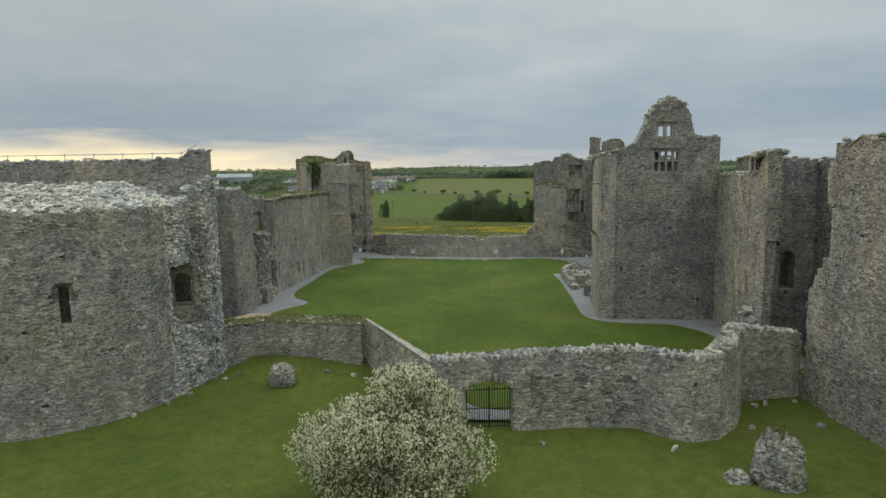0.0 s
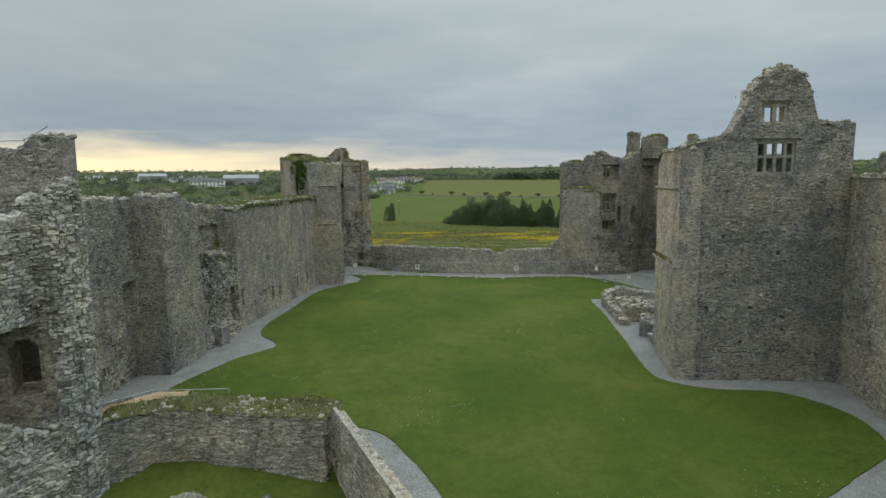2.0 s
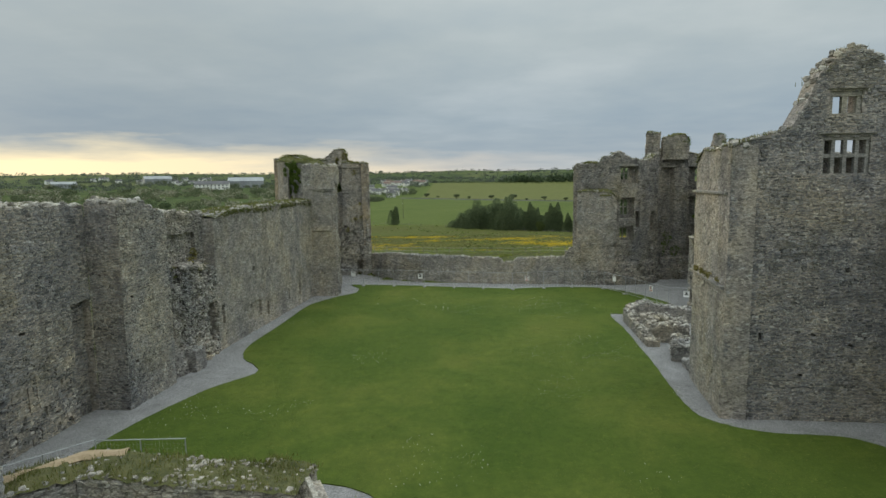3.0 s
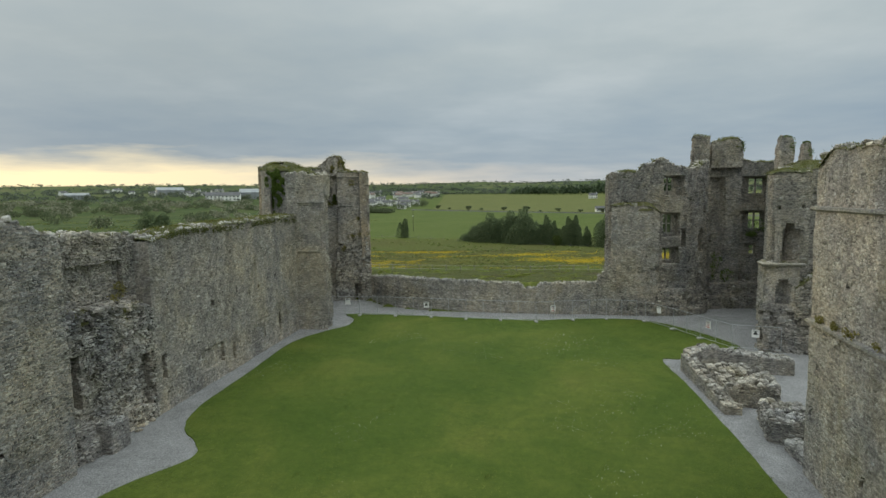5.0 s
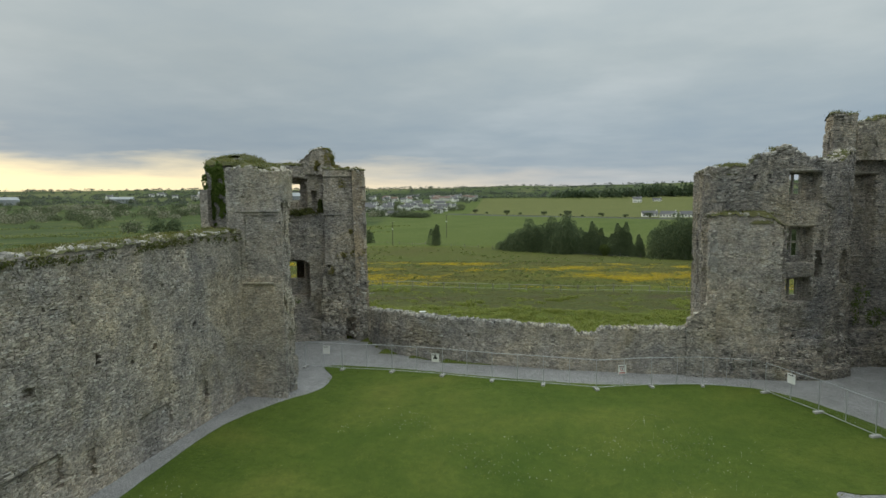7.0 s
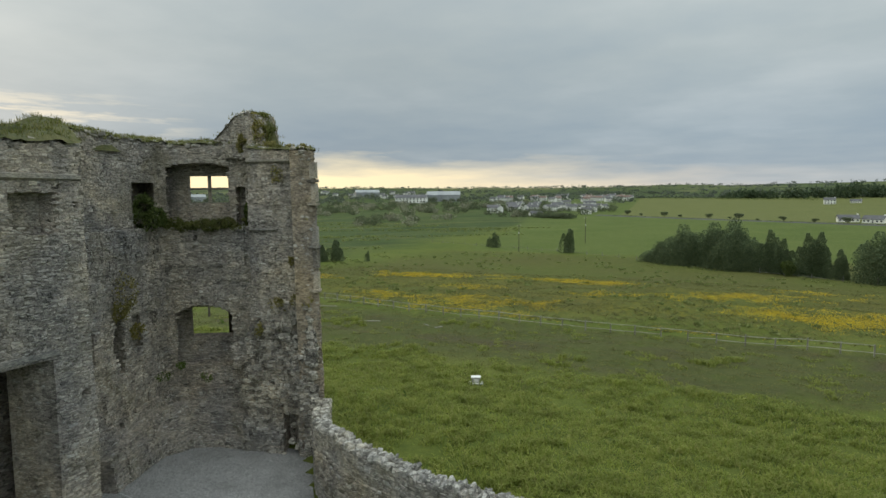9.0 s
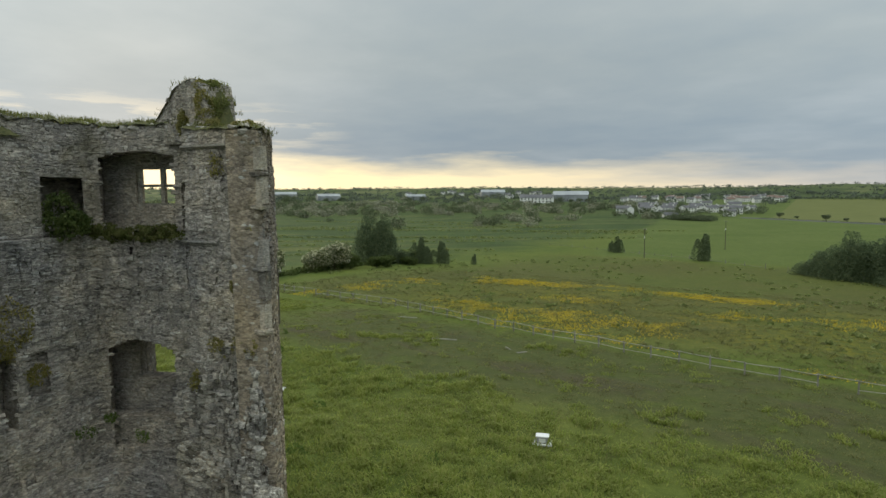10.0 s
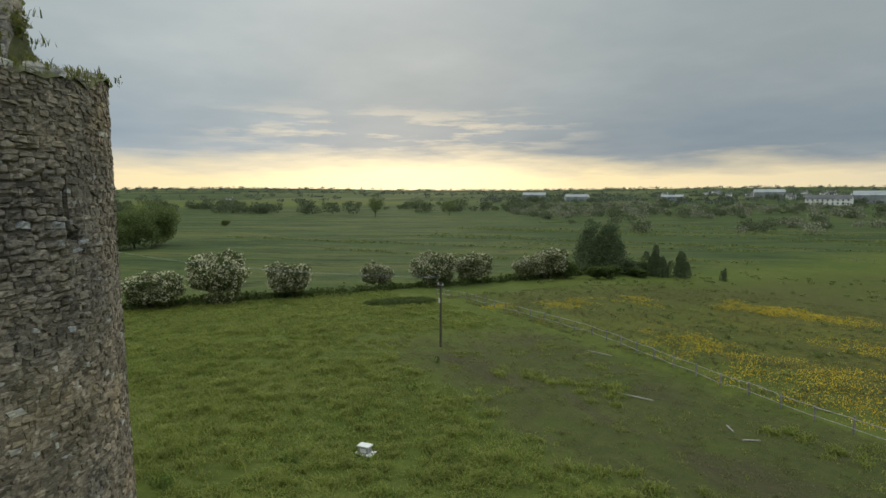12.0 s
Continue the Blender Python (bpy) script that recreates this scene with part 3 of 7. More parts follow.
    tops = [ztop(u) for u in U]
    nu, nz = len(U) - 1, len(Z) - 1
    F = [[0.0] * nz for _ in range(nu)]
    for i in range(nu):
        uc = (U[i] + U[i + 1]) / 2
        for j in range(nz):
            zc = (Z[j] + Z[j + 1]) / 2
            if Z[j] >= max(tops[i], tops[i + 1]) - 0.02:
                F[i][j] = None
            else:
                tz = min(zc, min(tops[i], tops[i + 1]) - 0.03)
                F[i][j] = cut(uc, tz)

    def P(i, j, d):
        u, z = U[i], min(Z[j], tops[i])
        jj = 0.0 if (round(Z[j], 3) in fixed_z or j == 0) else 0.10 * cell * h2(i, j, seed)
        ju = 0.0 if (round(U[i], 3) in fixed_u or i in (0, nu)) else 0.10 * cell * h2(i, j, seed + 5)
        return line.at(u + ju, z + (jj if Z[j] < tops[i] else 0), -d + (swell(u, z) - core_in + 0.018 * h2(i, j, seed + 9)) * (d < thick))

    core_in = 0.011 if stones else 0.0
    verts, faces = [], []

    def quad(a, b, c, d):
        k = len(verts)
        verts.extend((a, b, c, d))
        faces.append((k, k + 1, k + 2, k + 3))

    def f_at(i, j):
        if 0 <= i < nu and 0 <= j < nz:
            return thick if F[i][j] is None else F[i][j]
        return thick

    for i in range(nu):
        for j in range(nz):
            f = f_at(i, j)
            if f < thick:
                quad(P(i, j, f), P(i + 1, j, f), P(i + 1, j + 1, f), P(i, j + 1, f))
                if back:
                    quad(P(i + 1, j, thick), P(i, j, thick), P(i, j + 1, thick), P(i + 1, j + 1, thick))
                g = f_at(i, j + 1)
                if g > f:
                    quad(P(i, j + 1, f), P(i + 1, j + 1, f), P(i + 1, j + 1, g), P(i, j + 1, g))
                g = f_at(i, j - 1)
                if g > f and j > 0:
                    quad(P(i, j, g), P(i + 1, j, g), P(i + 1, j, f), P(i, j, f))
                g = f_at(i + 1, j)
                if g > f:
                    quad(P(i + 1, j, f), P(i + 1, j, g), P(i + 1, j + 1, g), P(i + 1, j + 1, f))
                g = f_at(i - 1, j)
                if g > f:
                    quad(P(i, j, g), P(i, j, f), P(i, j + 1, f), P(i, j + 1, g))
    mesh_ob("wall_core" if owner.type == "EMPTY" or name == "wall" else name, verts, faces, core, owner)

    # facing stones
    sv, sf = [], []
    picked = 0
    if stones:
        sides = [1] + ([-1] if back else [])
        for side in sides:
            z = base
            while z < hi:
                ch = course * r.uniform(0.72, 1.35)
                u = r.uniform(-0.2, 0.0)
                while u < L:
                    w = length * r.uniform(0.55, 1.75)
                    a, b = max(0.0, u), min(L, u + w)
                    u += w
                    if b - a < 0.06:
                        continue
                    zo = z + ch * r.uniform(-0.32, 0.32) + 0.08 * noise.noise((u * 0.35, seed, z))
                    zc, uc = zo + ch / 2, (a + b) / 2
                    f0 = cut(uc, zc)
                    if f0 >= thick or zc > ztop(uc) - 0.04 or cut(a + 0.03, zc) >= thick or cut(b - 0.03, zc) >= thick or cut(uc, zo + ch - 0.02) >= thick:
                        continue
                    if r.random() < 0.03 + 0.10 * max(0.0, noise.noise((uc * 0.9, zc * 1.3, seed + 40.0)) - 0.25):
                        continue
                    q = proud * r.uniform(0.3, 1.6) + swell(uc, zc)
                    if singles and side == 1 and picked < 300 and singles(uc, zc):
                        ob = new("stone", (lumps or LUMPS)[r.randrange(10)])
                        ob.parent = owner
                        ob.matrix_local = lump_matrix(line, uc, zc, -f0 + q - 0.09, ((b - a) * r.uniform(0.92, 1.12), 0.26, ch * r.uniform(0.85, 1.25)), r, 0.09)
                        picked += 1
                        continue
                    g, ju, jz = 0.004, 0.14 * min(b - a, 0.4), 0.24 * ch
                    k = len(sv)
                    rect = [(max(0.0, min(L, p + r.uniform(-ju, ju))), q2 + r.uniform(-jz, jz)) for p, q2 in ((a + g, zo + g), (b - g, zo + g), (b - g, zo + ch - g), (a + g, zo + ch - g))]
                    for uu, zz in rect:
                        d = -f0 - 0.10 + swell(uc, zc)
                        sv.append(line.at(uu, zz, d if side == 1 else -thick - d))
                    ins = min(0.04, (b - a) * 0.16)
                    for uu, zz in rect:
                        d = -f0 + q + r.uniform(-0.008, 0.008)
                        uu2 = uu + (uc - uu) / max(0.05, abs(uc - uu)) * (ins * r.uniform(0.3, 1.5))
                        zz2 = zz + (zc - zz) / max(0.03, abs(zc - zz)) * (0.018 * r.uniform(0.2, 1.8))
                        sv.append(line.at(uu2, zz2, d if side == 1 else -thick - d))
                    for fc in STONE_FACES:
                        sf.append(tuple(k + c for c in (fc if side == 1 else fc[::-1])))
                z += ch
        if sv:
            tagged(mesh_ob("masonry", sv, sf, mat, owner), kind="stuff")
    # loose lumps along the broken top
    if caps:
        cv, cf = [], []
        rows = max(1, round(thick / (cap_size * 1.15)))
        u, n_cap = 0.0, 0
        while u < L:
            for q in range(rows):
                uu = u + r.uniform(-0.1, 0.1)
                if not 0.05 < uu < L - 0.05 or cut(uu, ztop(uu) - 0.12) >= thick:
                    continue
                c0 = min(0.7 * thick, cut(uu, ztop(uu) - 0.35))
                d = -c0 - (q + 0.5) * (thick - c0) / rows + r.uniform(-0.06, 0.06)
                size = (cap_size * r.uniform(0.6, 1.35), cap_size * r.uniform(0.7, 1.3), cap_size * r.uniform(0.45, 1.0))
                if upright:
                    size = (cap_size * r.uniform(0.35, 0.75), cap_size * r.uniform(0.9, 1.7), cap_size * r.uniform(0.7, 1.35))
                m = lump_matrix(line, uu, ztop(uu) + r.uniform(-0.05, 0.07), d, size, r, 0.35)
                if singles and n_cap < 300:
                    ob = new("coping_stone", LUMPS_PALE[r.randrange(10)])
                    ob.parent = owner
                    ob.matrix_local = m
                    n_cap += 1
                    continue
                vs, fs = LUMP_DATA[r.randrange(10)]
                k = len(cv)
                cv.extend(m @ v for v in vs)
                cf.extend(tuple(k + c for c in fc) for fc in fs)
            u += cap_size * r.uniform(0.8, 1.2) * (0.55 if upright else 1.0)
        if cv:
            tagged(mesh_ob("top_rubble", cv, cf, cap, owner), kind="stuff")
    if turf:
        n, tv, tf, tt, ks = max(4, int(L / 0.22)), [], [], [], []
        for i in range(n + 1):
            u = L * i / n
            k = min(1.0, max(0.0, turf * 1.6 - 0.6 + 0.9 * fbm(u * 0.55, seed * 2.3, 4.0))) * (cut(u, ztop(u) - 0.12) < thick)
            ks.append(k)
            c0 = min(0.7 * thick, cut(u, ztop(u) - 0.35))
            for q in range(8):
                f = q / 7
                d = 0.07 - c0 - f * (thick - c0 + 0.1)
                e = k * math.sin(math.pi * min(1, max(0.0, 0.06 + 0.9 * f))) ** 0.6
                w = noise.noise((u * 1.7, f * 3.0, seed)) * 0.10 + noise.noise((u * 5.0, f * 9.0, seed)) * 0.05
                drop = 0.30 * k * abs(noise.noise((u * 1.3, 7.0, seed))) if q == 0 else 0.0
                tv.append(line.at(u, ztop(u) - 0.16 + 0.14 * min(1, k * 3) + e * (turf_h + w) - drop, d + 0.05 * noise.noise((u * 2.7, f, seed))))
            if k > 0.05:
                for _ in range(int(1 + 5 * k * thick)):
                    f = r_p.random()
                    tt.append((line.at(u + r_p.uniform(-.1, .1), ztop(u) - 0.1 + 0.1 * min(1, k * 3) + k * turf_h * math.sin(math.pi * (0.06 + 0.9 * f)) ** 0.6, 0.07 - c0 - f * (thick - c0 + 0.1)), r_p.uniform(0.07, 0.2)))
        for i in range(n):
            if ks[i] + ks[i + 1] < 0.04:
                continue
            for q in range(7):
                a = i * 8 + q
                tf.append((a, a + 8, a + 9, a + 1)[::-1])
        turf_ob = mesh_ob("turf", tv, tf, M_TURF, owner, smooth=True)
        turf_ob["label"] = "green turf and moss along the wall top"
        tagged(turf_ob, kind="stuff")
        blades(owner, tt, M_TOPGRASS, "grass", r_p)
    if tufts:
        blades(owner, [(line.at(uu, ztop(uu) + 0.02, -r.uniform(0, thick)), r.uniform(0.08, 0.24)) for uu in
                       [r.uniform(0.05, L - 0.05) for _ in range(int(2.2 * tufts * L * thick))] if cut(uu, ztop(uu) - 0.12) < thick], M_TOPGRASS, "grass", r)
    return ztop


def blades(owner, spots, mat, name, r, per=7, spread=0.12, width=0.012, flare=1.0):
    """Tufts of bent grass blades, all in one mesh."""
    v, f = [], []
    for p, h in spots:
        for _ in range(per):
            a = r.uniform(0, 6.283)
            b = Vector((p[0] + r.gauss(0, spread), p[1] + r.gauss(0, spread), p[2] - 0.03))
            out = Vector((math.cos(a), math.sin(a), 0))
            s = Vector((-out.y, out.x, 0)) * width * r.uniform(0.6, 1.5)
            hh = h * r.uniform(0.5, 1.2)
            k = len(v)
            v.extend((b - s, b + s, b + s * 0.7 + out * hh * 0.25 * flare + Vector((0, 0, hh * 0.7)), b - s * 0.7 + out * hh * 0.25 * flare + Vector((0, 0, hh * 0.7)), b + out * hh * 0.6 * flare + Vector((0, 0, hh * (1.0 if flare == 1.0 else 0.8)))))
            f.extend(((k, k + 1, k + 2, k + 3), (k + 3, k + 2, k + 4)))
    if not v:
        return None
    ob = mesh_ob(name, v, f, mat, owner)
    return tagged(ob, kind="stuff")


def leaves(spots, r, size=0.08):
    """Leaf quads round the given points, as lists of vertices and faces."""
    v, f = [], []
    for p in spots:
        q = Euler((r.uniform(0, 6.28), r.uniform(0, 6.28), r.uniform(0, 6.28))).to_matrix()
        s = size * r.uniform(0.6, 1.4)
        k = len(v)
        a, b = q @ Vector((s, 0, 0)), q @ Vector((0, s * 0.62, 0))
        c = q @ Vector((0, 0, s * 0.22))
        p = Vector(p)
        v.extend((p - a, p - b + c, p + a, p + b + c))
        f.append((k, k + 1, k + 2, k + 3))
    return v, f


def sheet(name, outline, z, mat, parent=None, thick=0.05, jitter=0.0):
    """A flat slab on a smooth closed outline."""
    pts = []
    n = len(outline)
    for i in range(n):
        p0, p1, p2, p3 = (Vector(outline[(i + k) % n]) for k in (-1, 0, 1, 2))
        for k in range(8):
            t = k / 8
            q = 0.5 * ((2 * p1) + (p2 - p0) * t + (2 * p0 - 5 * p1 + 4 * p2 - p3) * t * t + (3 * p1 - p0 - 3 * p2 + p3) * t ** 3)
            pts.append((q.x + jitter * rng.uniform(-1, 1), q.y + jitter * rng.uniform(-1, 1)))
    area = sum(a[0] * b[1] - b[0] * a[1] for a, b in zip(pts, pts[1:] + pts[:1]))
    if area < 0:
        pts = pts[::-1]
    bm = bmesh.new()
    vs = [bm.verts.new((x, y, z)) for x, y in pts]
    lo = [bm.verts.new((x, y, z - thick)) for x, y in pts]
    top = bm.faces.new(vs)
    for i in range(len(vs)):
        j = (i + 1) % len(vs)
        bm.faces.new((vs[j], vs[i], lo[i], lo[j]))
    bmesh.ops.triangulate(bm, faces=[top])
    return part(name, bm, mat, parent)

# ---- ground ----
def smooth(a, b, x):
    t = min(1.0, max(0.0, (x - a) / (b - a)))
    return t * t * (3 - 2 * t)


YARD = [(-23, 38), (-23, 50), (-23.5, 62), (-22.5, 80), (-27.5, 88), (-26, 95), (-19.0, 95.4), (-17.5, 93.5), (-15.6, 91.4), (-13.0, 90.3), (-9.8, 89.4), (8, 89), (20, 96), (28, 92), (26, 70), (22, 50), (21, 38), (17, 33), (12, 31.5), (8, 28.6), (-1, 27.2), (-3.5, 29.5), (-8, 37.2), (-16, 37.2)]


def inside(x, y):
    hit = False
    for (x0, y0), (x1, y1) in zip(YARD, YARD[1:] + YARD[:1]):
        if (y0 > y) != (y1 > y) and x < (x1 - x0) * (y - y0) / (y1 - y0) + x0:
            hit = not hit
    return hit


def ground_z(x, y):
    north = -1.7 * smooth(95, 113, y) - 0.8 * smooth(113, 137, y) - 3.2 * smooth(140, 235, y)
    west = -1.1 * smooth(30, 58, -x) - 2.9 * smooth(60, 104, -x) - 1.8 * smooth(104, 160, -x)
    z = min(north, west, -5.8 * smooth(40, 160, x), -4 * smooth(40, 200, -y))
    d = math.hypot(x, y)
    z += 58 * smooth(450, 2600, d) * (1 + 0.22 * noise.noise((x * 0.0011, y * 0.0011, 0.3)) + 0.10 * noise.noise((x * 0.004, y * 0.004, 1.3)))
    yard = smooth(34, 24, abs(x + 2)) * smooth(40, 32, abs(y - 60))
    bumps = 0.16 * fbm(x * 0.12, y * 0.12) + 0.10 * fbm(x * 0.45, y * 0.45) * smooth(92, 98, max(y, 92 - 3 * (x + 30)))
    z += bumps * (1 - yard) * smooth(1500, 200, d)
    z += 0.95 * math.exp(-((x + 12.5) / 4.6) ** 2 - ((y - 36.2) / 2.6) ** 2)
    if inside(x, y):
        z = min(z, -0.008 * (y - 50) - 0.006 * (x + 5) - 0.16)
    return z


def grid_axis(near0, near1, step):
    a = list(np.arange(near0, near1 + 0.01, step))
    s, p = step, near1
    while p < 4600:
        s *= 1.16
        p += s
        a.append(p)
    s, p = step, near0
    while p > -4600:
        s *= 1.16
        p -= s
        a.insert(0, p)
    return a


gx, gy = grid_axis(-84, 36, 0.9), grid_axis(14, 142, 0.9)
gv = [(x, y, ground_z(x, y)) for y in gy for x in gx]
W = len(gx)
gf = [(j * W + i, j * W + i + 1, (j + 1) * W + i + 1, (j + 1) * W + i) for j in range(len(gy) - 1) for i in range(W - 1)]
ground = tagged(mesh_ob("ground", gv, gf, M_TERRAIN, smooth=True), "rough green pasture with buttercups rolling to low hills", "ground", kind="structure")

gravel = tagged(sheet("gravel_path", YARD, 0.0, M_GRAVEL), "grey gravel path round the castle courtyard", "path", kind="structure")
LAWN = [(-19.9, 45.0), (-18.6, 50.5), (-17.0, 53.6), (-17.6, 55.2), (-19.2, 56.9), (-20.1, 60), (-20.2, 67), (-20.3, 74.5), (-18.9, 78.8), (-17.4, 81.4), (-17.5, 84.2), (-18.8, 86.8), (-13.4, 86.9), (-6.4, 86.0), (0.2, 85.5), (6.7, 86.5), (10.9, 85.9), (13.9, 82.0), (15.9, 76.4), (14.2, 73.6), (10.2, 72.6), (8.8, 72.1), (8.9, 66), (8.75, 57), (8.55, 50.5), (9.1, 48.2), (11.2, 46.9), (15.0, 46.4), (16.9, 43.4), (16.3, 39.7), (13.4, 37.1), (10.6, 34.9), (4, 31.0), (1.6, 28.6), (-0.8, 29.2), (-2.6, 33.4), (-4.7, 37.4), (-7.6, 40.4), (-15.0, 40.5), (-19.6, 41.5)]
lawn = tagged(sheet("lawn", LAWN, 0.045, M_LAWN, jitter=0.03), "mown green courtyard lawn with a few daisies", "lawn", kind="structure")

# ---- the castle ----
def yard_z(x, y):
    return -0.008 * (y - 50) - 0.006 * (x + 5)


for ob in (gravel, lawn):
    for v in ob.data.vertices:
        v.co.z += yard_z(v.co.x, v.co.y)


def setting(name, label, category="wall"):
    return tagged(new(name), label, category, kind="structure")


def ledge(owner, pts, z, out=0.16, h=0.18, label="projecting string course", name="string_course"):
    """A moulded stone band along a face."""
    ln = Line(pts)
    v, f = [], []
    n = max(2, int(ln.length / 0.6))
    for i in range(n + 1):
        u = ln.length * i / n
        w = 0.03 * noise.noise((u * 2.3, z, 0))
        for d, dz in ((-0.1, h), (out + w, h * 0.8), (out + w, 0.06), (-0.1, -0.06)):
            v.append(ln.at(u, z + dz + 0.4 * w, d))
    for i in range(n):
        for k in range(3):
            a = i * 4 + k
            f.append((a, a + 1, a + 5, a + 4))
    f += [(0, 1, 2, 3), tuple(n * 4 + k for k in (3, 2, 1, 0))]
    ob = mesh_ob(name, v, f, M_DRESSED, owner)
    ob["label"] = label
    return ob


def mullion_window(owner, line, u0, u1, z0, z1, cols, rows, depth=0.35, label="dressed stone mullioned window", w=0.11):
    """Stone frame, mullions and transoms set in an opening."""
    win = part("window", box_bm(0, 0.02, 0, 0.02, 0, 0.02), M_DRESSED, owner, label)
    win.data.clear_geometry()
    v, f = [], []

    def bar(a, b, c, d, out=0.0):
        k = len(v)
        for dd in (-depth + out, -depth - 0.22):
            v.extend((line.at(a, c, dd), line.at(b, c, dd), line.at(b, d, dd), line.at(a, d, dd)))
        f.extend(tuple(k + q for q in fc) for fc in ((0, 1, 2, 3), (5, 4, 7, 6), (4, 5, 1, 0), (5, 6, 2, 1), (6, 7, 3, 2), (7, 4, 0, 3)))

    bar(u0 - 0.04, u1 + 0.04, z1 - w, z1 + 0.06, 0.05)
    bar(u0 - 0.04, u1 + 0.04, z0 - 0.08, z0 + 0.06, 0.1)
    bar(u0 - 0.04, u0 + w * 0.8, z0, z1)
    bar(u1 - w * 0.8, u1 + 0.04, z0, z1)
    frame_me = bpy.data.meshes.new("window")
    frame_me.from_pydata(v, [], f)
    frame_me.materials.append(M_DRESSED)
    win.data = frame_me
    for i in range(1, cols):
        u = u0 + (u1 - u0) * i / cols
        v, f = [], []
        bar(u - w / 2, u + w / 2, z0, z1, 0.01)
        mesh_ob("mullion", v, f, M_DRESSED, win)
    for i in range(1, rows):
        z = z0 + (z1 - z0) * i / rows
        v, f = [], []
        bar(u0, u1, z - w / 2, z + w / 2, -0.02)
        mesh_ob("transom", v, f, M_DRESSED, win)
    return win


def ivy(owner, pts, n, size, seed, mat=None, name="ivy", spread=0.35, label="green ivy"):
    """A mat of leaves over the given (centre, radii) lumps."""
    r = random.Random(seed)
    spots = []
    for k in range(n):
        c, rad = pts[r.randrange(len(pts))]
        d = Vector((r.gauss(0, 1), r.gauss(0, 1), r.gauss(0, 1))).normalized() * (0.45 + 0.55 * r.random() ** 0.5)
        w = 0.75 + spread * noise.noise((d.x * 2 + c[0], d.y * 2, d.z * 2 + c[2]))
        w *= 1.25
        q = (c[0] + d.x * rad[0] * w, c[1] + d.y * rad[1] * w, c[2] + d.z * rad[2] * w)
        if noise.noise((q[0] * 1.9, q[1] * 1.9, q[2] * 1.9)) < -0.12:
            continue
        spots.append(q)
    v, f = leaves(spots, r, size)
    ob = mesh_ob(name, v, f, mat or M_IVY, owner)
    ob["label"] = label
    return tagged(ob, kind="stuff")


def mound(owner, spots, seed, mat=None, name="grass_cap", label="grassy earth on the broken top"):
    """Low humps of turf: (x, y, z, rx, ry, h)."""
    r = random.Random(seed)
    tuft = []
    for x, y, z, rx, ry, h in spots:
        v, f, n, rings = [], [], 18, 4
        for j in range(rings + 1):
            q = j / rings
            for i in range(n):
                a = 6.2832 * i / n
                w = 1 + 0.22 * noise.noise((math.cos(a) * 1.3 + x, math.sin(a) * 1.3 + y, z))
                rr = (1 - q * 0.97) * w
                v.append((x + 0.8 * rx * rr * math.cos(a), y + 0.8 * ry * rr * math.sin(a), z - 0.5 + (h + 0.5) * math.sin(q * 1.5708) + 0.05 * noise.noise((i * 0.9, j * 1.3, x))))
        for j in range(rings):
            for i in range(n):
                a, b = j * n + i, j * n + (i + 1) % n
                f.append((a, b, b + n, a + n))
        for _ in range(int(34 * rx * ry) + 8):
            a, q = r.uniform(0, 6.2832), math.sqrt(r.random())
            tuft.append(((x + 0.8 * rx * q * math.cos(a), y + 0.8 * ry * q * math.sin(a), z - 0.05 + h * math.sqrt(max(0, 1 - q * q))), r.uniform(0.08, 0.2)))
        mesh_ob(name, v, f, mat or M_TURF, owner, smooth=True)["label"] = label
    blades(owner, tuft, M_TOPGRASS, "grass", r)



# long west curtain wall
wall_west = setting("wall_west", "tall grey rubble curtain wall with a grassy top")
line_west = Line([(-21.6, 58.4), (-21.4, 80.1)])
masonry(wall_west, line_west, [(0, 9.7), (1.5, 9.95), (4, 10.15), (21.7, 10.2)], 2.2, niches=[(4.6, 7.6, 1.0, 2.4, 0.22), (0.6, 1.1, 1.9, 3.3, 0.5), (11.6, 14.2, 1.0, 2.1, 0.14), (16.7, 17.3, 0.9, 2.4, 0.2), (8.7, 9.2, 0.7, 1.9, 0.2), (6.0, 6.6, 5.0, 5.4, 0.3), (9.5, 9.8, 5.3, 5.8, 0.35), (13.0, 13.4, 5.0, 5.3, 0.3), (16.2, 16.5, 5.4, 5.7, 0.3)], seed=3, tufts=4, turf=0.9, turf_h=0.22, rag=0.1, pits=0.06)
ivy(wall_west, [((-21.42 + 0.01 * i, 60.2 + 1.7 * i, 9.95 + 0.1 * math.sin(i)), (0.10, 1.1, 0.20)) for i in range(12)], 2600, 0.05, 33, M_SILL, "moss", label="olive moss hanging from the wall top")
# its broken stretch, the upper face set back over a rubble ledge
wall_breach = setting("wall_breach", "broken stretch of curtain wall with a rubble ledge and two low doorways")
masonry(wall_breach, Line([(-22.55, 51.2), (-22.5, 58.6)]), [(0, 10.8), (1.2, 10.45), (3.6, 10.35), (7.4, 10.0)], 1.6, base=5.4, niches=[(2.3, 6.3, 6.9, 8.9, 0.28)], seed=4, mat=M_STONE_OLD, tufts=4, turf=0.3, cap_size=0.3, proud=0.05, pits=0.05, rag=0.14,
        depth=lambda u, z: 0.0 if 2.1 < u < 6.4 and 6.7 < z < 9.0 else max(0.0, 0.30 * fbm(u * 0.9, z * 1.0, 5.0) - 0.14 * max(0.0, u - 5.9)))
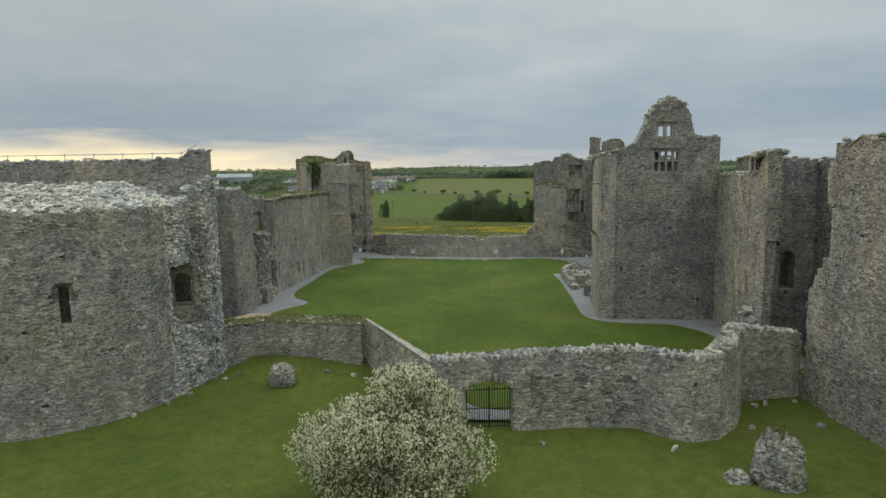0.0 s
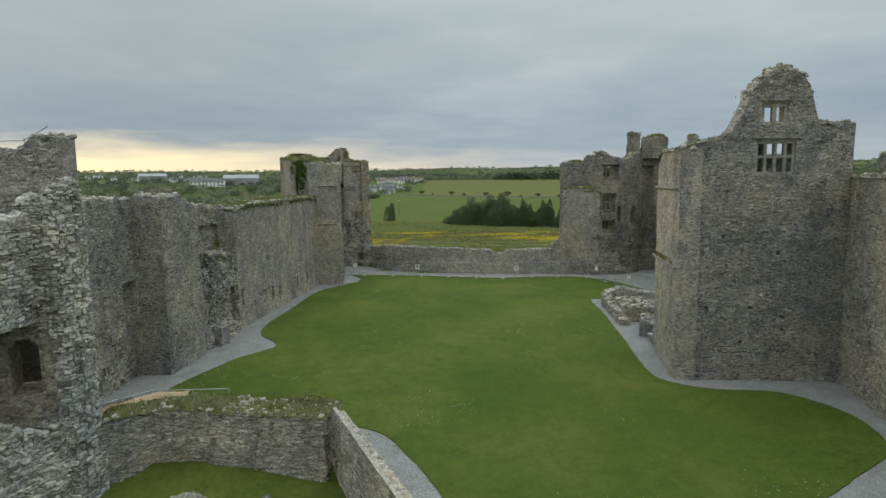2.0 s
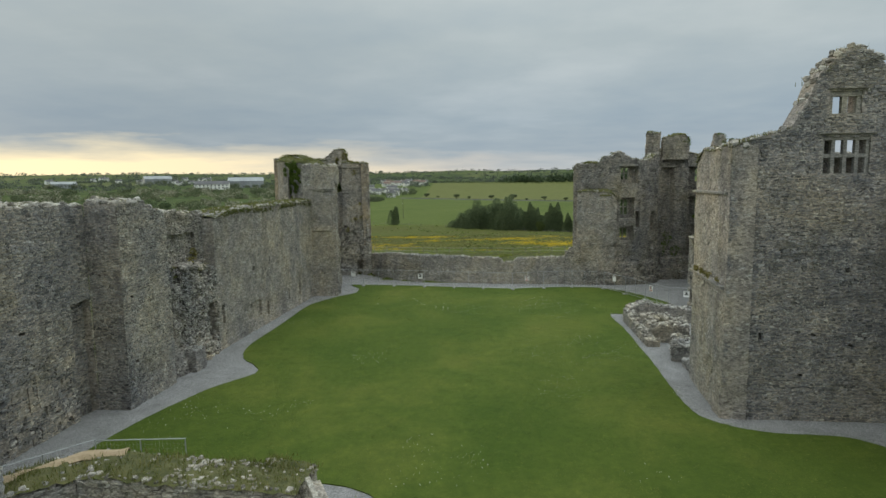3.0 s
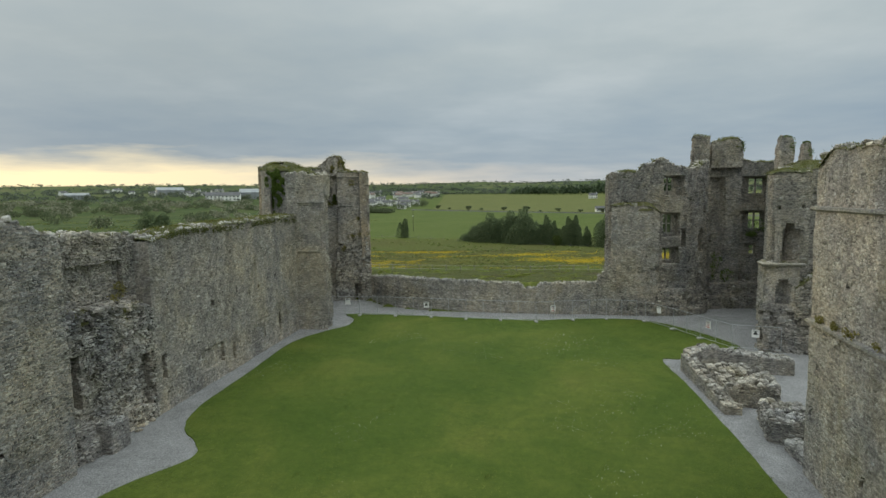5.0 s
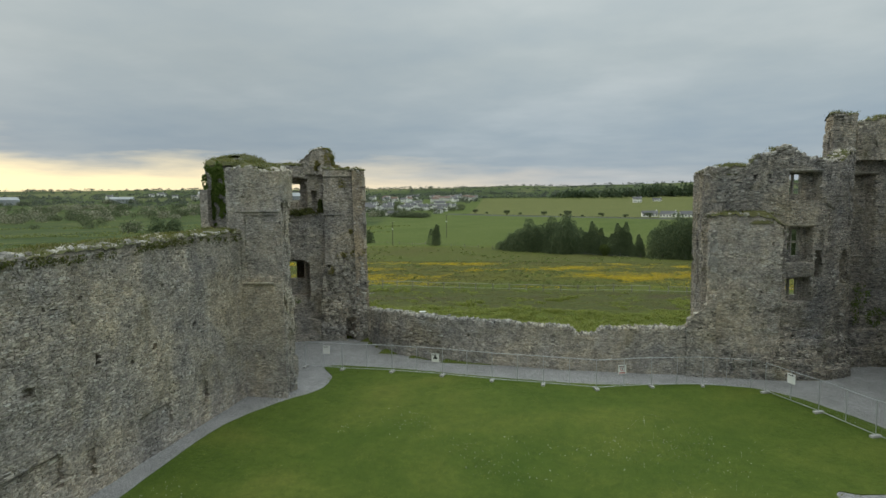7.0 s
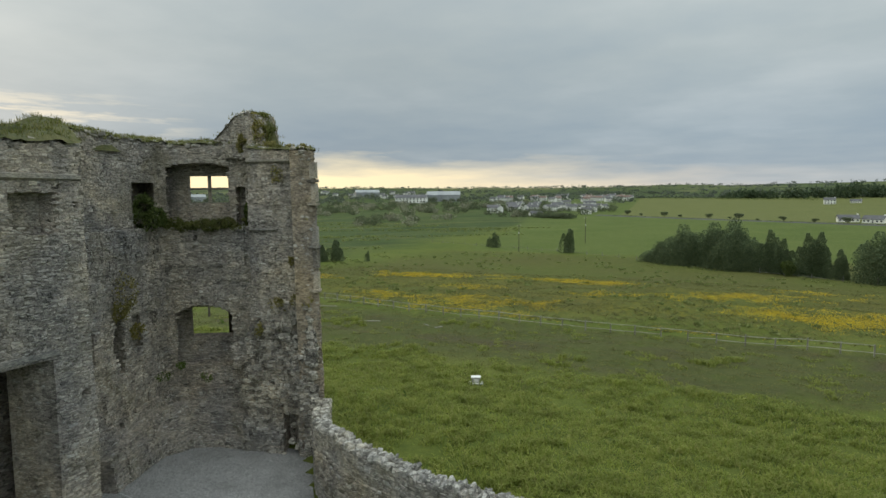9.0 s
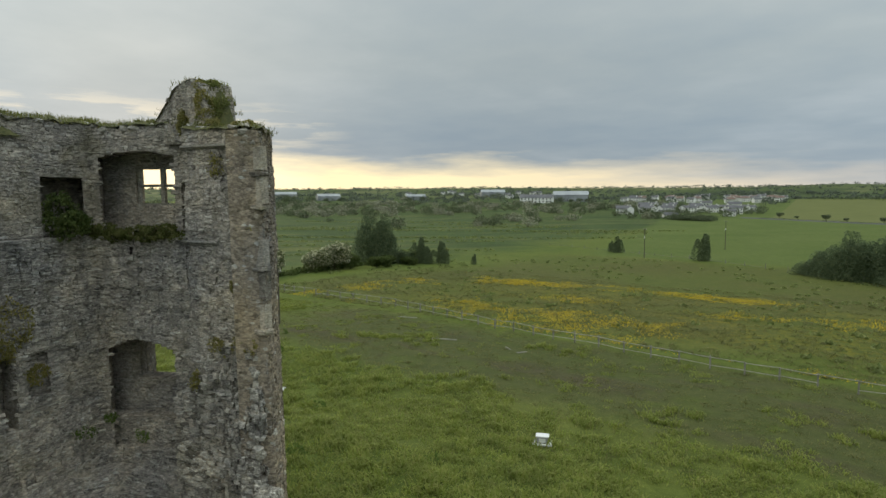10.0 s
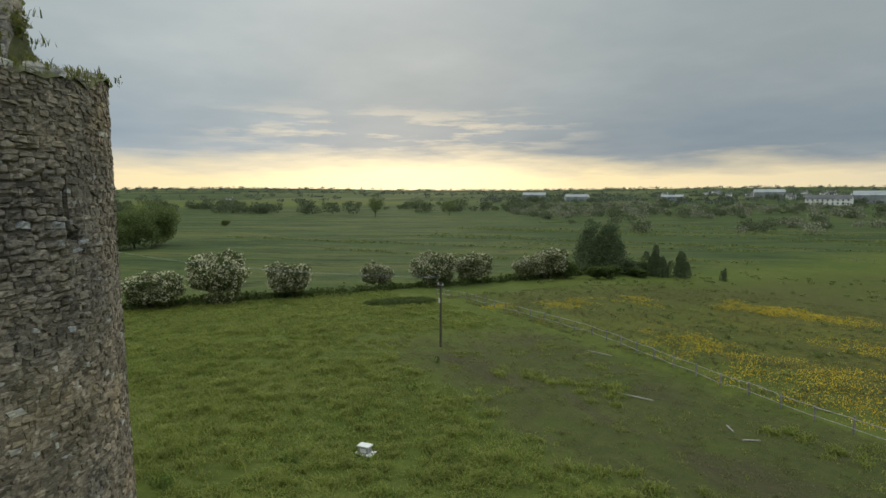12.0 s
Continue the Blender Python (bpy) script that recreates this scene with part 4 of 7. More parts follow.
masonry(wall_breach, Line([(-22.05, 51.2), (-21.95, 54.4), (-21.62, 58.5)]), [(0, 6.0), (1.0, 6.6), (2.4, 7.0), (4.5, 6.5), (7.3, 6.25)], 1.5, holes=[(1.66, 2.2, 2.2, 4.95), (0.12, 0.85, 3.2, 5.1)], niches=[(6.15, 7.0, 0.9, 3.8, 0.5), (4.2, 6.3, 1.2, 3.3, 0.2)], seed=6, mat=M_RUBBLE_FACE, rag=0.34, cap_size=0.34, cap=M_STONE_OLD, proud=0.08, tufts=3, course=0.13, cell=0.35, pits=0.1,
        depth=lambda u, z: max(0.0, 0.42 * fbm(u * 0.8, z * 0.9, 5.0) + 0.05 * max(0.0, z - 5.0)))
masonry(wall_breach, Line([(-23.4, 51.4), (-23.3, 56.0)]), [(0, 6.0), (4.6, 6.0)], 0.3, seed=162, stones=False, caps=False)
masonry(wall_breach, Line([(-21.7, 51.6), (-21.3, 53.6), (-21.5, 55.6)]), [(0, 2.4), (1.6, 2.3), (4.1, 0.6)], 1.2, base=-0.4, seed=163, rag=0.2, proud=0.05, cap=M_RUBBLE_FACE, depth=lambda u, z: max(0.0, 0.25 * z + 0.3 * fbm(u, z)))
masonry(wall_breach, Line([(-24.00, 53.66), (-20.87, 53.66), (-20.87, 54.96), (-22.0, 55.06)]), [(0, 1.5), (1.5, 1.55), (4.3, 1.4), (5.4, 1.35)], 0.55, seed=61, rag=0.07, cap_size=0.2, back=True)
# south-west curtain wall and its buttress
wall_southwest = setting("wall_southwest", "dark weathered curtain wall with a broad buttress and a tall niche")
masonry(wall_southwest, Line([(-22.8, 36.5), (-22.9, 47.3)]), [(0, 10.8), (8, 11.2), (10.8, 11.2)], 1.8, niches=[(9.3, 10.75, -0.3, 6.2, 0.45)], seed=7, mat=M_STONE_DARK, tufts=2, depth=lambda u, z: max(0.0, 0.32 * fbm(u * 0.9, z * 1.3, 3.0)) if z < 3.4 + 0.6 * fbm(u * 0.5, 2.0) and u < 9.0 else 0.0)
masonry(wall_southwest, Line([(-22.9, 47.3), (-21.1, 47.3), (-21.1, 51.7), (-23.3, 51.8)]), [(0, 11.2), (3.5, 11.2), (6, 10.5), (8.4, 10.4)], 1.6, seed=8, mat=M_STONE_DRUM, tufts=2)

# south-west drum tower, broken open on one side
sw_tower = thing("drum_tower", "broken grey stone drum tower with a white lichened top", "tower")
masonry(sw_tower, Line(arc(-24.5, 31.5, 7.5, -165, -12, 24)), [(0, 10.6), (20.5, 10.7)], 1.2, pits=0.05, holes=[(14.6, 15.05, 5.3, 7.1)], niches=[(14.2, 15.4, 6.35, 6.8, 0.4), (14.35, 15.25, 6.8, 7.3, 0.3), (14.55, 15.1, 3.9, 5.3, 0.08)], seed=9, mat=M_STONE_DRUM, caps=False)
# the torn end of the drum: a pale scar with a deep arched window


def torn(k, amp=0.22):
    return lambda u, z: max(0.0, amp * fbm(u * 1.3, z * 1.1, k))


# whole face above, hanging over the hollow
masonry(sw_tower, Line(arc(-24.5, 31.5, 7.5, -12, 9, 8)), [(0, 10.7), (1.6, 10.8), (2.75, 11.0)], 1.4, base=7.3, seed=79, mat=M_SCAR, cap=M_WHITE_LICHEN, cap_size=0.26, rag=0.2, cell=0.25, proud=0.04, course=0.12, length=0.26, pits=0, depth=torn(3.0, 0.26))
# pale jamb running back to the window
masonry(sw_tower, Line([(-17.16, 29.98), (-17.45, 30.7), (-18.1, 31.55), (-18.75, 31.95)]), [(0, 7.5), (2.6, 7.5)], 0.8, seed=81, mat=M_WHITE_LICHEN, rag=0.1, caps=False, cell=0.25, proud=0.04, course=0.13, pits=0, niches=[(1.1, 1.4, 5.0, 7.0, 0.35)], depth=torn(4.0, 0.3))
# window wall
line_torn = Line([(-18.75, 31.92), (-16.85, 33.02)])
masonry(sw_tower, line_torn, [(0, 8.2), (2.2, 8.2)], 1.9, seed=82, mat=M_STONE_OLD, rag=0.0, caps=False, cell=0.25, pits=0, holes=[(0.72, 1.62, 4.55, 6.6, True)], niches=[(0.6, 1.78, 3.2, 7.1, 0.22)], depth=torn(6.0, 0.1))
# torn white edge from the ground to the wall head
masonry(sw_tower, Line([(-17.0, 33.1), (-16.75, 32.78), (-16.25, 32.8), (-16.15, 34.1)]), [(0, 11.4), (0.5, 11.7), (1.2, 12.1), (2.4, 12.2)], 0.7, seed=80, mat=M_WHITE_LICHEN, cap=M_WHITE_LICHEN, cap_size=0.28, rag=0.2, cell=0.3, proud=0.05, course=0.13, pits=0, depth=torn(7.0, 0.24))
masonry(sw_tower, Line([(-17.25, 29.75), (-16.95, 30.6), (-16.75, 31.8), (-16.45, 32.85)]), [(0, 4.9), (0.8, 4.2), (1.8, 3.5), (3.1, 3.2)], 1.2, seed=85, mat=M_SCAR, cap=M_SCAR, cap_size=0.24, rag=0.25, cell=0.3, proud=0.05, pits=0, depth=lambda u, z: max(0.0, 0.09 * max(0.0, z) + 0.22 * fbm(u * 1.1, z, 9.0)))
masonry(sw_tower, Line([(-17.6, 32.4), (-16.7, 32.9)]), [(0, 11.3), (1.0, 11.7)], 0.6, base=7.6, seed=83, mat=M_SCAR, cap=M_WHITE_LICHEN, cap_size=0.28, rag=0.2, cell=0.3, proud=0.05, pits=0, depth=torn(8.0, 0.3))
masonry(sw_tower, Line([(-21.0, 35.0), (-17.7, 35.2)]), [(0, 9), (2.8, 9)], 0.4, seed=84, stones=False, caps=False)
# plain inner ring, added inside so that the slit looks dark
masonry(sw_tower, Line(arc(-24.5, 31.5, 6.0, -165, -20, 18)), [(0, 10.4), (19, 10.3)], 1.2, holes=[(12.4, 12.9, 5.2, 7.2)], stones=False, caps=False, seed=10)
# the wall's broken head, a white slope of lichened rubble
v_s, f_s, n_a = [], [], 60
for i in range(n_a + 1):
    a = radians(-165 + 172 * i / n_a)
    for k in range(11):
        q = k / 10
        rr = 7.42 - 3.6 * q
        z = 10.62 + 1.35 * q ** 0.8 + 0.16 * fbm(a * 9, q * 3.5) + 0.08 * noise.noise((a * 40, q * 14, 0)) - (0.5 if k == 0 else 0)
        v_s.append((-24.5 + rr * math.cos(a), min(33.25, 31.5 + rr * math.sin(a)), z))
for i in range(n_a):
    for k in range(10):
        a = i * 11 + k
        f_s.append((a, a + 11, a + 12, a + 1))
mesh_ob("broken_head", v_s, f_s, M_WHITE_LICHEN, sw_tower)["label"] = "sloping white lichened rubble head"
r_t = random.Random(91)
cv, cf = [], []
for _ in range(2200):
    a, q = radians(r_t.uniform(-165, 7)), r_t.random()
    rr = 7.45 - 3.5 * q
    s_ = r_t.uniform(0.08, 0.24)
    mt = Matrix.Translation((-24.5 + rr * math.cos(a), min(33.2, 31.5 + rr * math.sin(a)), 10.62 + 1.35 * q ** 0.8 + 0.16 * fbm(a * 9, q * 3.5))) @ Euler((r_t.uniform(-.4, .4), r_t.uniform(-.4, .4), r_t.uniform(0, 6.28))).to_matrix().to_4x4() @ Matrix.Diagonal((s_ * 1.3, s_, s_ * 0.55, 1))
    vs, fs = LUMP_DATA[r_t.randrange(10)]
    k = len(cv)
    cv.extend(mt @ v for v in vs)
    cf.extend(tuple(k + c for c in fc) for fc in fs)
tagged(mesh_ob("top_rubble", cv, cf, M_WHITE_LICHEN, sw_tower), kind="stuff")
# unseen lid added inside the drum to keep daylight off its window openings
mesh_ob("floor_slab", [(-24.5 + 6.2 * math.cos(radians(a)), min(33.2, 31.5 + 6.2 * math.sin(radians(a))), z) for z in (10.0, 10.25) for a in range(0, 360, 12)], [tuple(range(29, -1, -1)), tuple(range(30, 60))] + [(i, (i + 1) % 30, 30 + (i + 1) % 30, 30 + i) for i in range(30)], M_MORTAR, sw_tower)
masonry(sw_tower, Line([(-40, 33.3), (-16.4, 33.3)]), [(0, 13.3), (22.2, 13.2), (22.5, 13.8), (23.6, 13.7)], 1.0, base=8.0, seed=13, rag=0.1)

# low outer walls
wall_outer = setting("wall_outer", "low rubble wall with a flat grassy top beside the courtyard")
masonry(wall_outer, Line([(-17.9, 32.0), (-15.0, 35.4), (-12, 35.1), (-7.7, 35.0), (-7.5, 36.8)]), [(0, 3.2), (4, 2.8), (8, 3.0), (13, 2.8)], 1.7, seed=14, mat=M_PALE_WARM, tufts=5, turf=0.9, turf_h=0.2, cap=M_STONE_OLD, cap_size=0.16, proud=0.04, depth=lambda u, z: max(0.0, 0.22 * fbm(u * 0.7, z * 0.9, 2.0)))
wall_thin = setting("wall_thin", "narrow rubble wall with a pale cemented top")
masonry(wall_thin, Line([(-7.5, 35.6), (-2.6, 27.0)]), [(0, 2.9), (9.9, 3.1)], 0.45, back=True, seed=15, rag=0.05, caps=False)
ledge(wall_thin, [(-7.45, 35.55), (-2.6, 27.05)], 3.0, 0.05, 0.13, "pale cement capping", "capping").data.materials[0] = M_PALE
wall_gate = setting("wall_gate", "rubble wall with a low arched gateway and rough coping stones")
line_gate = Line([(-2.4, 25.9), (1.0, 26.2), (4.0, 26.7), (7.2, 26.8), (8.2, 25.8), (9.3, 25.35), (10.6, 25.7), (11.8, 26.9), (12.7, 28.4), (13.4, 30.2), (16.9, 31.1)])
gate_u = line_gate.near(0.25, 26.1)


def gate_arch(u, z):
    """The gateway's flat segmental arch."""
    q = (u - gate_u) / 1.12
    return 0.8 if abs(q) < 1 and z < 2.05 + 0.5 * (1 - q * q) else 0.0


masonry(wall_gate, line_gate, [(0, 3.45), (3, 3.6), (9.7, 3.8), (13, 3.8), (16, 4.5), (18, 4.15), (22.5, 3.4)], 0.8, niches=[(gate_u - 1.12, gate_u + 1.12, -0.3, 2.05, 0.0), (gate_u - 0.75, gate_u + 0.75, 2.3, 2.5, 0.0), (gate_u - 0.4, gate_u + 0.4, 2.4, 2.6, 0.0)], depth=gate_arch, back=True, seed=16, rag=0.07, cell=0.25, cap_size=0.25, upright=True, singles=lambda u, z: 4.4 < u < 9.5 and z > 0.4, course=0.135)
GATE_STONES = []
for i in range(17):
    q = -1 + 2 * i / 16
    GATE_STONES.append((gate_u + q * 1.2, 2.16 + 0.5 * (1 - q * q)))
for i, (u, z) in enumerate(GATE_STONES):
    ob = new("voussoir", LUMPS[i % 10])
    ob.parent = wall_gate
    ob.matrix_local = lump_matrix(line_gate, u, z, -0.1, (0.15, 0.34, 0.34), random.Random(i), 0.05)

# near gatehouse drum on the east side
east_tower = thing("gatehouse_tower", "ruined grey stone gatehouse drum with a mossy top", "tower")
edge_u = profile([(-1, 0.0), (3.3, 0.55), (5.0, 0.2), (6.7, 1.2), (8.6, 2.3), (11.3, 1.6), (13.9, 2.3)])
masonry(east_tower, Line([(17.0, 31.4), (16.95, 28.5), (17.3, 25), (18.3, 21), (20.5, 17.0), (24, 14)]), [(0, 12.9), (1.5, 13.2), (7, 13.7), (19, 13.8)], 2.0, seed=17, mat=M_STONE_OLD, rag=0.3, tufts=3, turf=0.6, turf_h=0.25, pits=0.05, cell=0.4, depth=lambda u, z: 2.0 if u < edge_u(z) + 0.25 * fbm(z * 0.9, 2.0) else 0.0)
# side and back walls of the recess, set as an enclosure to darken it
masonry(east_tower, Line([(21.9, 40.0), (21.9, 30.0)]), [(0, 12.6), (5, 12.9)], 0.6, seed=18, mat=M_STONE_DARK, rag=0.3)
masonry(east_tower, Line([(17.9, 39.6), (24.5, 39.6)]), [(0, 13.2), (1, 13.05), (4, 12.6), (6, 12.3)], 1.0, holes=[(1.9, 2.85, 4.2, 6.75, True)], niches=[(1.55, 1.8, 7.1, 7.4, 0.3)], seed=19, mat=M_STONE_DARK, rag=0.3)
masonry(east_tower, Line([(18.0, 41.6), (23, 41.6)]), [(0, 11), (4, 11)], 0.4, seed=62, stones=False, caps=False)
wall_return = setting("wall_return", "high grey rubble wall ending in a stepped pier")
masonry(wall_return, Line([(19.05, 48.5), (17.2, 36.3), (16.75, 35.4), (17.5, 35.3), (18.6, 39.7)]), [(0, 11.9), (7.0, 11.9), (9.2, 11.9), (10.0, 12.0), (11.2, 12.9), (12.4, 13.2), (13.4, 13.2), (18.6, 13.0)], 0.9, seed=20, mat=M_STONE_OLD, rag=0.16, tufts=3, turf=0.45, turf_h=0.25, pits=0.05,
        depth=lambda u, z: 0.16 if u > 12.4 and z < 7.9 else max(0.0, 0.10 * fbm(u * 0.8, z * 0.7, 2.0)))
ledge(wall_return, [(17.35, 36.6), (16.9, 35.8), (16.75, 35.42)], 7.9, 0.12, 0.14, "stone corbel under the pier", "corbel")
ledge(wall_return, [(19.0, 48.2), (17.7, 39.2)], 11.75, 0.04, 0.14, "pale lichened wall top", "capping").data.materials[0] = M_WHITE_LICHEN
masonry(wall_return, Line([(20.4, 48.5), (19.2, 40.4)]), [(0, 12.9), (4, 13.2), (8, 13.0), (8.2, 13.0)], 0.8, base=8, seed=64, rag=0.3, mat=M_STONE_OLD, tufts=4, turf=0.6, cap_size=0.34)

# gabled range
gable = thing("gabled_range", "roofless grey stone range with a tall gable and mullioned windows", "building")
line_gable = Line([(9.7, 48.5), (19.1, 48.5)])
line_gable_side = Line([(10.25, 55.0), (9.7, 48.5)])
G0 = 0.35
UP = (G0 + 4.0, G0 + 5.45, 14.95, 16.05)
LOW = (G0 + 3.8, G0 + 5.95, 12.15, 13.95)
masonry(gable, line_gable, [(0, 13.6), (G0 + 2.6, 14.4), (G0 + 3.4, 16.8), (G0 + 4.4, 17.8), (G0 + 5.2, 18.1), (G0 + 6.3, 17.5), (G0 + 6.75, 16.4), (G0 + 6.9, 15.0), (G0 + 9.05, 14.85)], 1.2,
        holes=[UP, LOW], niches=[(G0 + 1.3, G0 + 1.55, 4.0, 4.4, 0.3), (G0 + 5.2, G0 + 5.4, 7.4, 7.7, 0.3)], seed=21, mat=M_STONE_DARK, back=True, rag=0.14, tufts=3, turf=0.25, turf_h=0.15)
# side face in paler stone than the front: its stronger light is in the colour
masonry(gable, line_gable_side, [(0, 12.9), (1.2, 13.6), (6.5, 13.6)], 1.2, niches=[(0.3, 0.6, 2.6, 3.0, 0.3), (4.6, 4.9, 1.6, 2.1, 0.3), (5.4, 5.7, 5.1, 5.5, 0.3)], seed=121, mat=M_PALE_WARM, rag=0.14, proud=-0.003, turf=0.6, turf_h=0.2)
masonry(gable, Line([(G0 + 13.25, 49.85), (G0 + 14.5, 49.85)]), [(0, 14.0), (1.2, 14.1)], 0.4, base=11.9, seed=122, mat=M_STONE_DARK, caps=False, pits=0)
mullion_window(gable, line_gable, *UP, 2, 1, 0.15, w=0.24)
mullion_window(gable, line_gable, *LOW, 4, 2, 0.15, w=0.17)
ledge(gable, [(11.6 + 2.0, 48.5), (16.2, 48.5)], 14.02, 0.1, 0.1, "pale drip moulding", "drip_moulding")
ledge(gable, [(13.9, 48.5), (15.7, 48.5)], 16.1, 0.1, 0.1, "pale drip moulding", "drip_moulding")
ledge(gable, [(10.25, 55.0), (9.72, 48.7)], 11.2, 0.18, 0.2)
ledge(gable, [(10.25, 55.0), (9.72, 48.7)], 6.5, 0.2, 0.22)
ivy(gable, [((9.6 + 0.085 * (y - 48.7), y, 6.85), (0.12, 0.25, 0.2)) for y in (49.6, 51.0, 51.7, 52.6, 53.9)], 700, 0.045, 91, M_MOSS, "ledge_growth", label="dry brown plants growing on the ledge")
masonry(gable, Line([(19.1, 55.0), (10.4, 55.0)]), [(0, 13.35), (8.7, 13.3)], 1.0, seed=65, stones=False)

# north wall
wall_north = setting("wall_north", "low grey rubble wall with rough white coping")
line_north = Line([(-18.45, 95.2), (-17.2, 93.2), (-15.5, 91.3), (-13, 90.2), (-9.8, 89.3), (-1.6, 88.6), (7.4, 88.7)])
masonry(wall_north, line_north, [(0, 2.5), (2.5, 2.7), (4.9, 3.1), (11, 3.0), (19.6, 2.75), (20.1, 2.2), (21.3, 2.25), (21.7, 2.75), (28, 2.9)], 0.65, base=-1.6, back=True, seed=22, rag=0.1, cap_size=0.25, upright=True, singles=lambda u, z: 1.5 < u < 10 and z > 0.9, cap=M_PALE)

# north-west corner tower
nw_tower = thing("corner_tower", "open grey stone corner tower with grass and ivy on top", "tower")
NW = (-23.5, 92.0)
line_drum = Line(arc(NW[0], NW[1], 6.3, 34.5, 232, 38), batter=0.016)
masonry(nw_tower, line_drum, [(0, 14.5), (1.4, 14.6), (2.4, 14.5), (6, 15.0), (24, 15.0)], 1.1, base=-2.5, seed=23, cell=0.4, rag=0.12, tufts=4, turf=0.6, turf_h=0.25, holes=[(7.7, 11.3, 11.8, 14.0), (8.7, 11.2, 4.5, 6.7), (3.02, 3.17, 11.6, 12.9)], niches=[(0.83, 1.03, 11.2, 11.5, 0.4)],
        singles=lambda u, z: 0.3 < u < 3.0 and 10.4 < z < 13.4, course=0.118, length=0.20, proud=0.022, mat=M_STONE_BROWN, core=M_MORTAR_BROWN, lumps=LUMPS_BROWN, pits=0.05)
line_in = Line([(-24.4, 87.6), (-25.3, 90.3), (-26.0, 93.2), (-23.3, 94.75), (-22.0, 95.25)])
masonry(nw_tower, line_in, [(0, 15.2), (3, 15.1), (7, 15.0), (10.3, 15.0)], 2.3, seed=24, rag=0.12, tufts=2, turf=0.95, turf_h=0.3, cell=0.4, pits=0.06,
        holes=[(7.15, 8.6, 12.05, 13.6), (7.1, 8.6, 5.0, 6.6)],
        niches=[(6.15, 8.88, 10.95, 14.1, 1.8, 0.22), (4.2, 5.55, 10.9, 13.1, 2.0), (9.15, 9.65, 11.0, 12.9, 1.2), (6.2, 8.88, 3.6, 6.95, 1.5, 0.5), (7.2, 7.4, 10.2, 10.5, 0.5), (3.3, 4.0, 5.4, 6.9, 0.4), (2.45, 2.95, 4.4, 6.95, 1.0), (0.1, 1.0, 4.9, 7.0, 0.9, 0.4), (6.3, 8.8, 2.6, 3.8, 0.5, 0.3)],
        depth=lambda u, z: 0.55 if z > 10.9 else 0.0 if z < 2.4 + 0.2 * fbm(u, 3.0) else max(0.0, 0.12 + 0.2 * fbm(u * 0.7, z * 0.7, 1.0)))
# the tower's broken end: a standing pier on a rough rubble stub
line_end = Line([(-22.05, 95.7), (-21.96, 94.67), (-18.42, 95.45), (-18.95, 95.9)])
masonry(nw_tower, line_end, [(0, 14.9), (1.0, 14.8), (2.2, 14.6), (5.4, 14.5)], 0.8, base=6.4, seed=77, rag=0.12, tufts=2, turf=0.9, turf_h=0.25, cell=0.35, niches=[(3.9, 4.1, 9.2, 9.5, 0.3)], pits=0.1,
        depth=lambda u, z: max(0.0, 0.12 * fbm(u * 1.1, z * 0.8, 4.0)))
line_stub = Line([(-22.35, 95.2), (-22.2, 94.25), (-18.35, 95.05), (-18.75, 95.9)])
masonry(nw_tower, line_stub, [(0, 5.2), (1.0, 6.0), (2.4, 6.9), (3.8, 7.3), (5.6, 7.2)], 1.1, base=-0.9, seed=177, rag=0.25, cap=M_RUBBLE_FACE, cap_size=0.3, cell=0.3, niches=[(3.0, 3.9, -0.9, 1.75, 1.0)], proud=0.07, mat=M_RUBBLE_FACE, course=0.17, length=0.24,
        depth=lambda u, z: max(0.0, 0.10 * max(0.0, z - 2.0) * 0.6 + 0.26 * fbm(u * 1.1, z * 0.9, 1.0)))
ivy(nw_tower, [((-20.2, 94.8, 7.2), (0.7, 0.2, 0.35)), ((-19.2, 95.1, 7.4), (0.8, 0.2, 0.4)), ((-21.4, 94.5, 5.9), (0.4, 0.2, 0.4))], 1500, 0.05, 71, M_MOSS, "moss", label="olive moss on the broken ledge")
ivy(nw_tower, [((-25.2, 90.4, 8.1), (0.35, 0.6, 0.9)), ((-25.0, 89.9, 7.3), (0.3, 0.4, 0.5)), ((-25.4, 91.0, 6.2), (0.25, 0.4, 0.4))], 1700, 0.05, 72, M_MOSS, "moss", label="olive moss hanging on the wall")
ivy(nw_tower, [((-20.3, 94.95, 13.4), (0.5, 0.15, 0.4)), ((-19.0, 95.25, 11.3), (0.25, 0.15, 0.3)), ((-19.7, 95.1, 9.3), (0.2, 0.12, 0.25))], 700, 0.045, 73, M_MOSS, "moss", label="moss tufts in the joints")
ledge(nw_tower, [(-21.9, 94.66), (-18.6, 95.38)], 14.0, 0.1, 0.16)
ledge(nw_tower, [(-21.9, 94.66), (-20.4, 95.0)], 10.7, 0.06, 0.12)
mullion_window(nw_tower, line_in, 7.15, 8.6, 12.05, 13.6, 2, 2, 2.0)
line_pier = Line([(-21.75, 81.6), (-21.8, 86.5), (-24.4, 87.6)])
masonry(nw_tower, line_pier, [(0, 13.6), (4.0, 14.3), (5, 14.2), (7.7, 15.0)], 1.5, holes=[(0.7, 3.5, -0.5, 6.8)], niches=[(2.45, 4.05, 11.1, 12.55, 0.6), (5.3, 5.9, 4.3, 7.2, 0.7)], seed=25, turf=0.95, turf_h=0.5, pits=0.06)
ledge(nw_tower, [(-21.75, 83.6), (-21.8, 86.4)], 12.95, 0.08, 0.25, "long stone lintel", "lintel")
ledge(nw_tower, [(-21.75, 82.2), (-21.79, 85.3)], 6.85, 0.04, 0.3, "long stone lintel", "lintel")
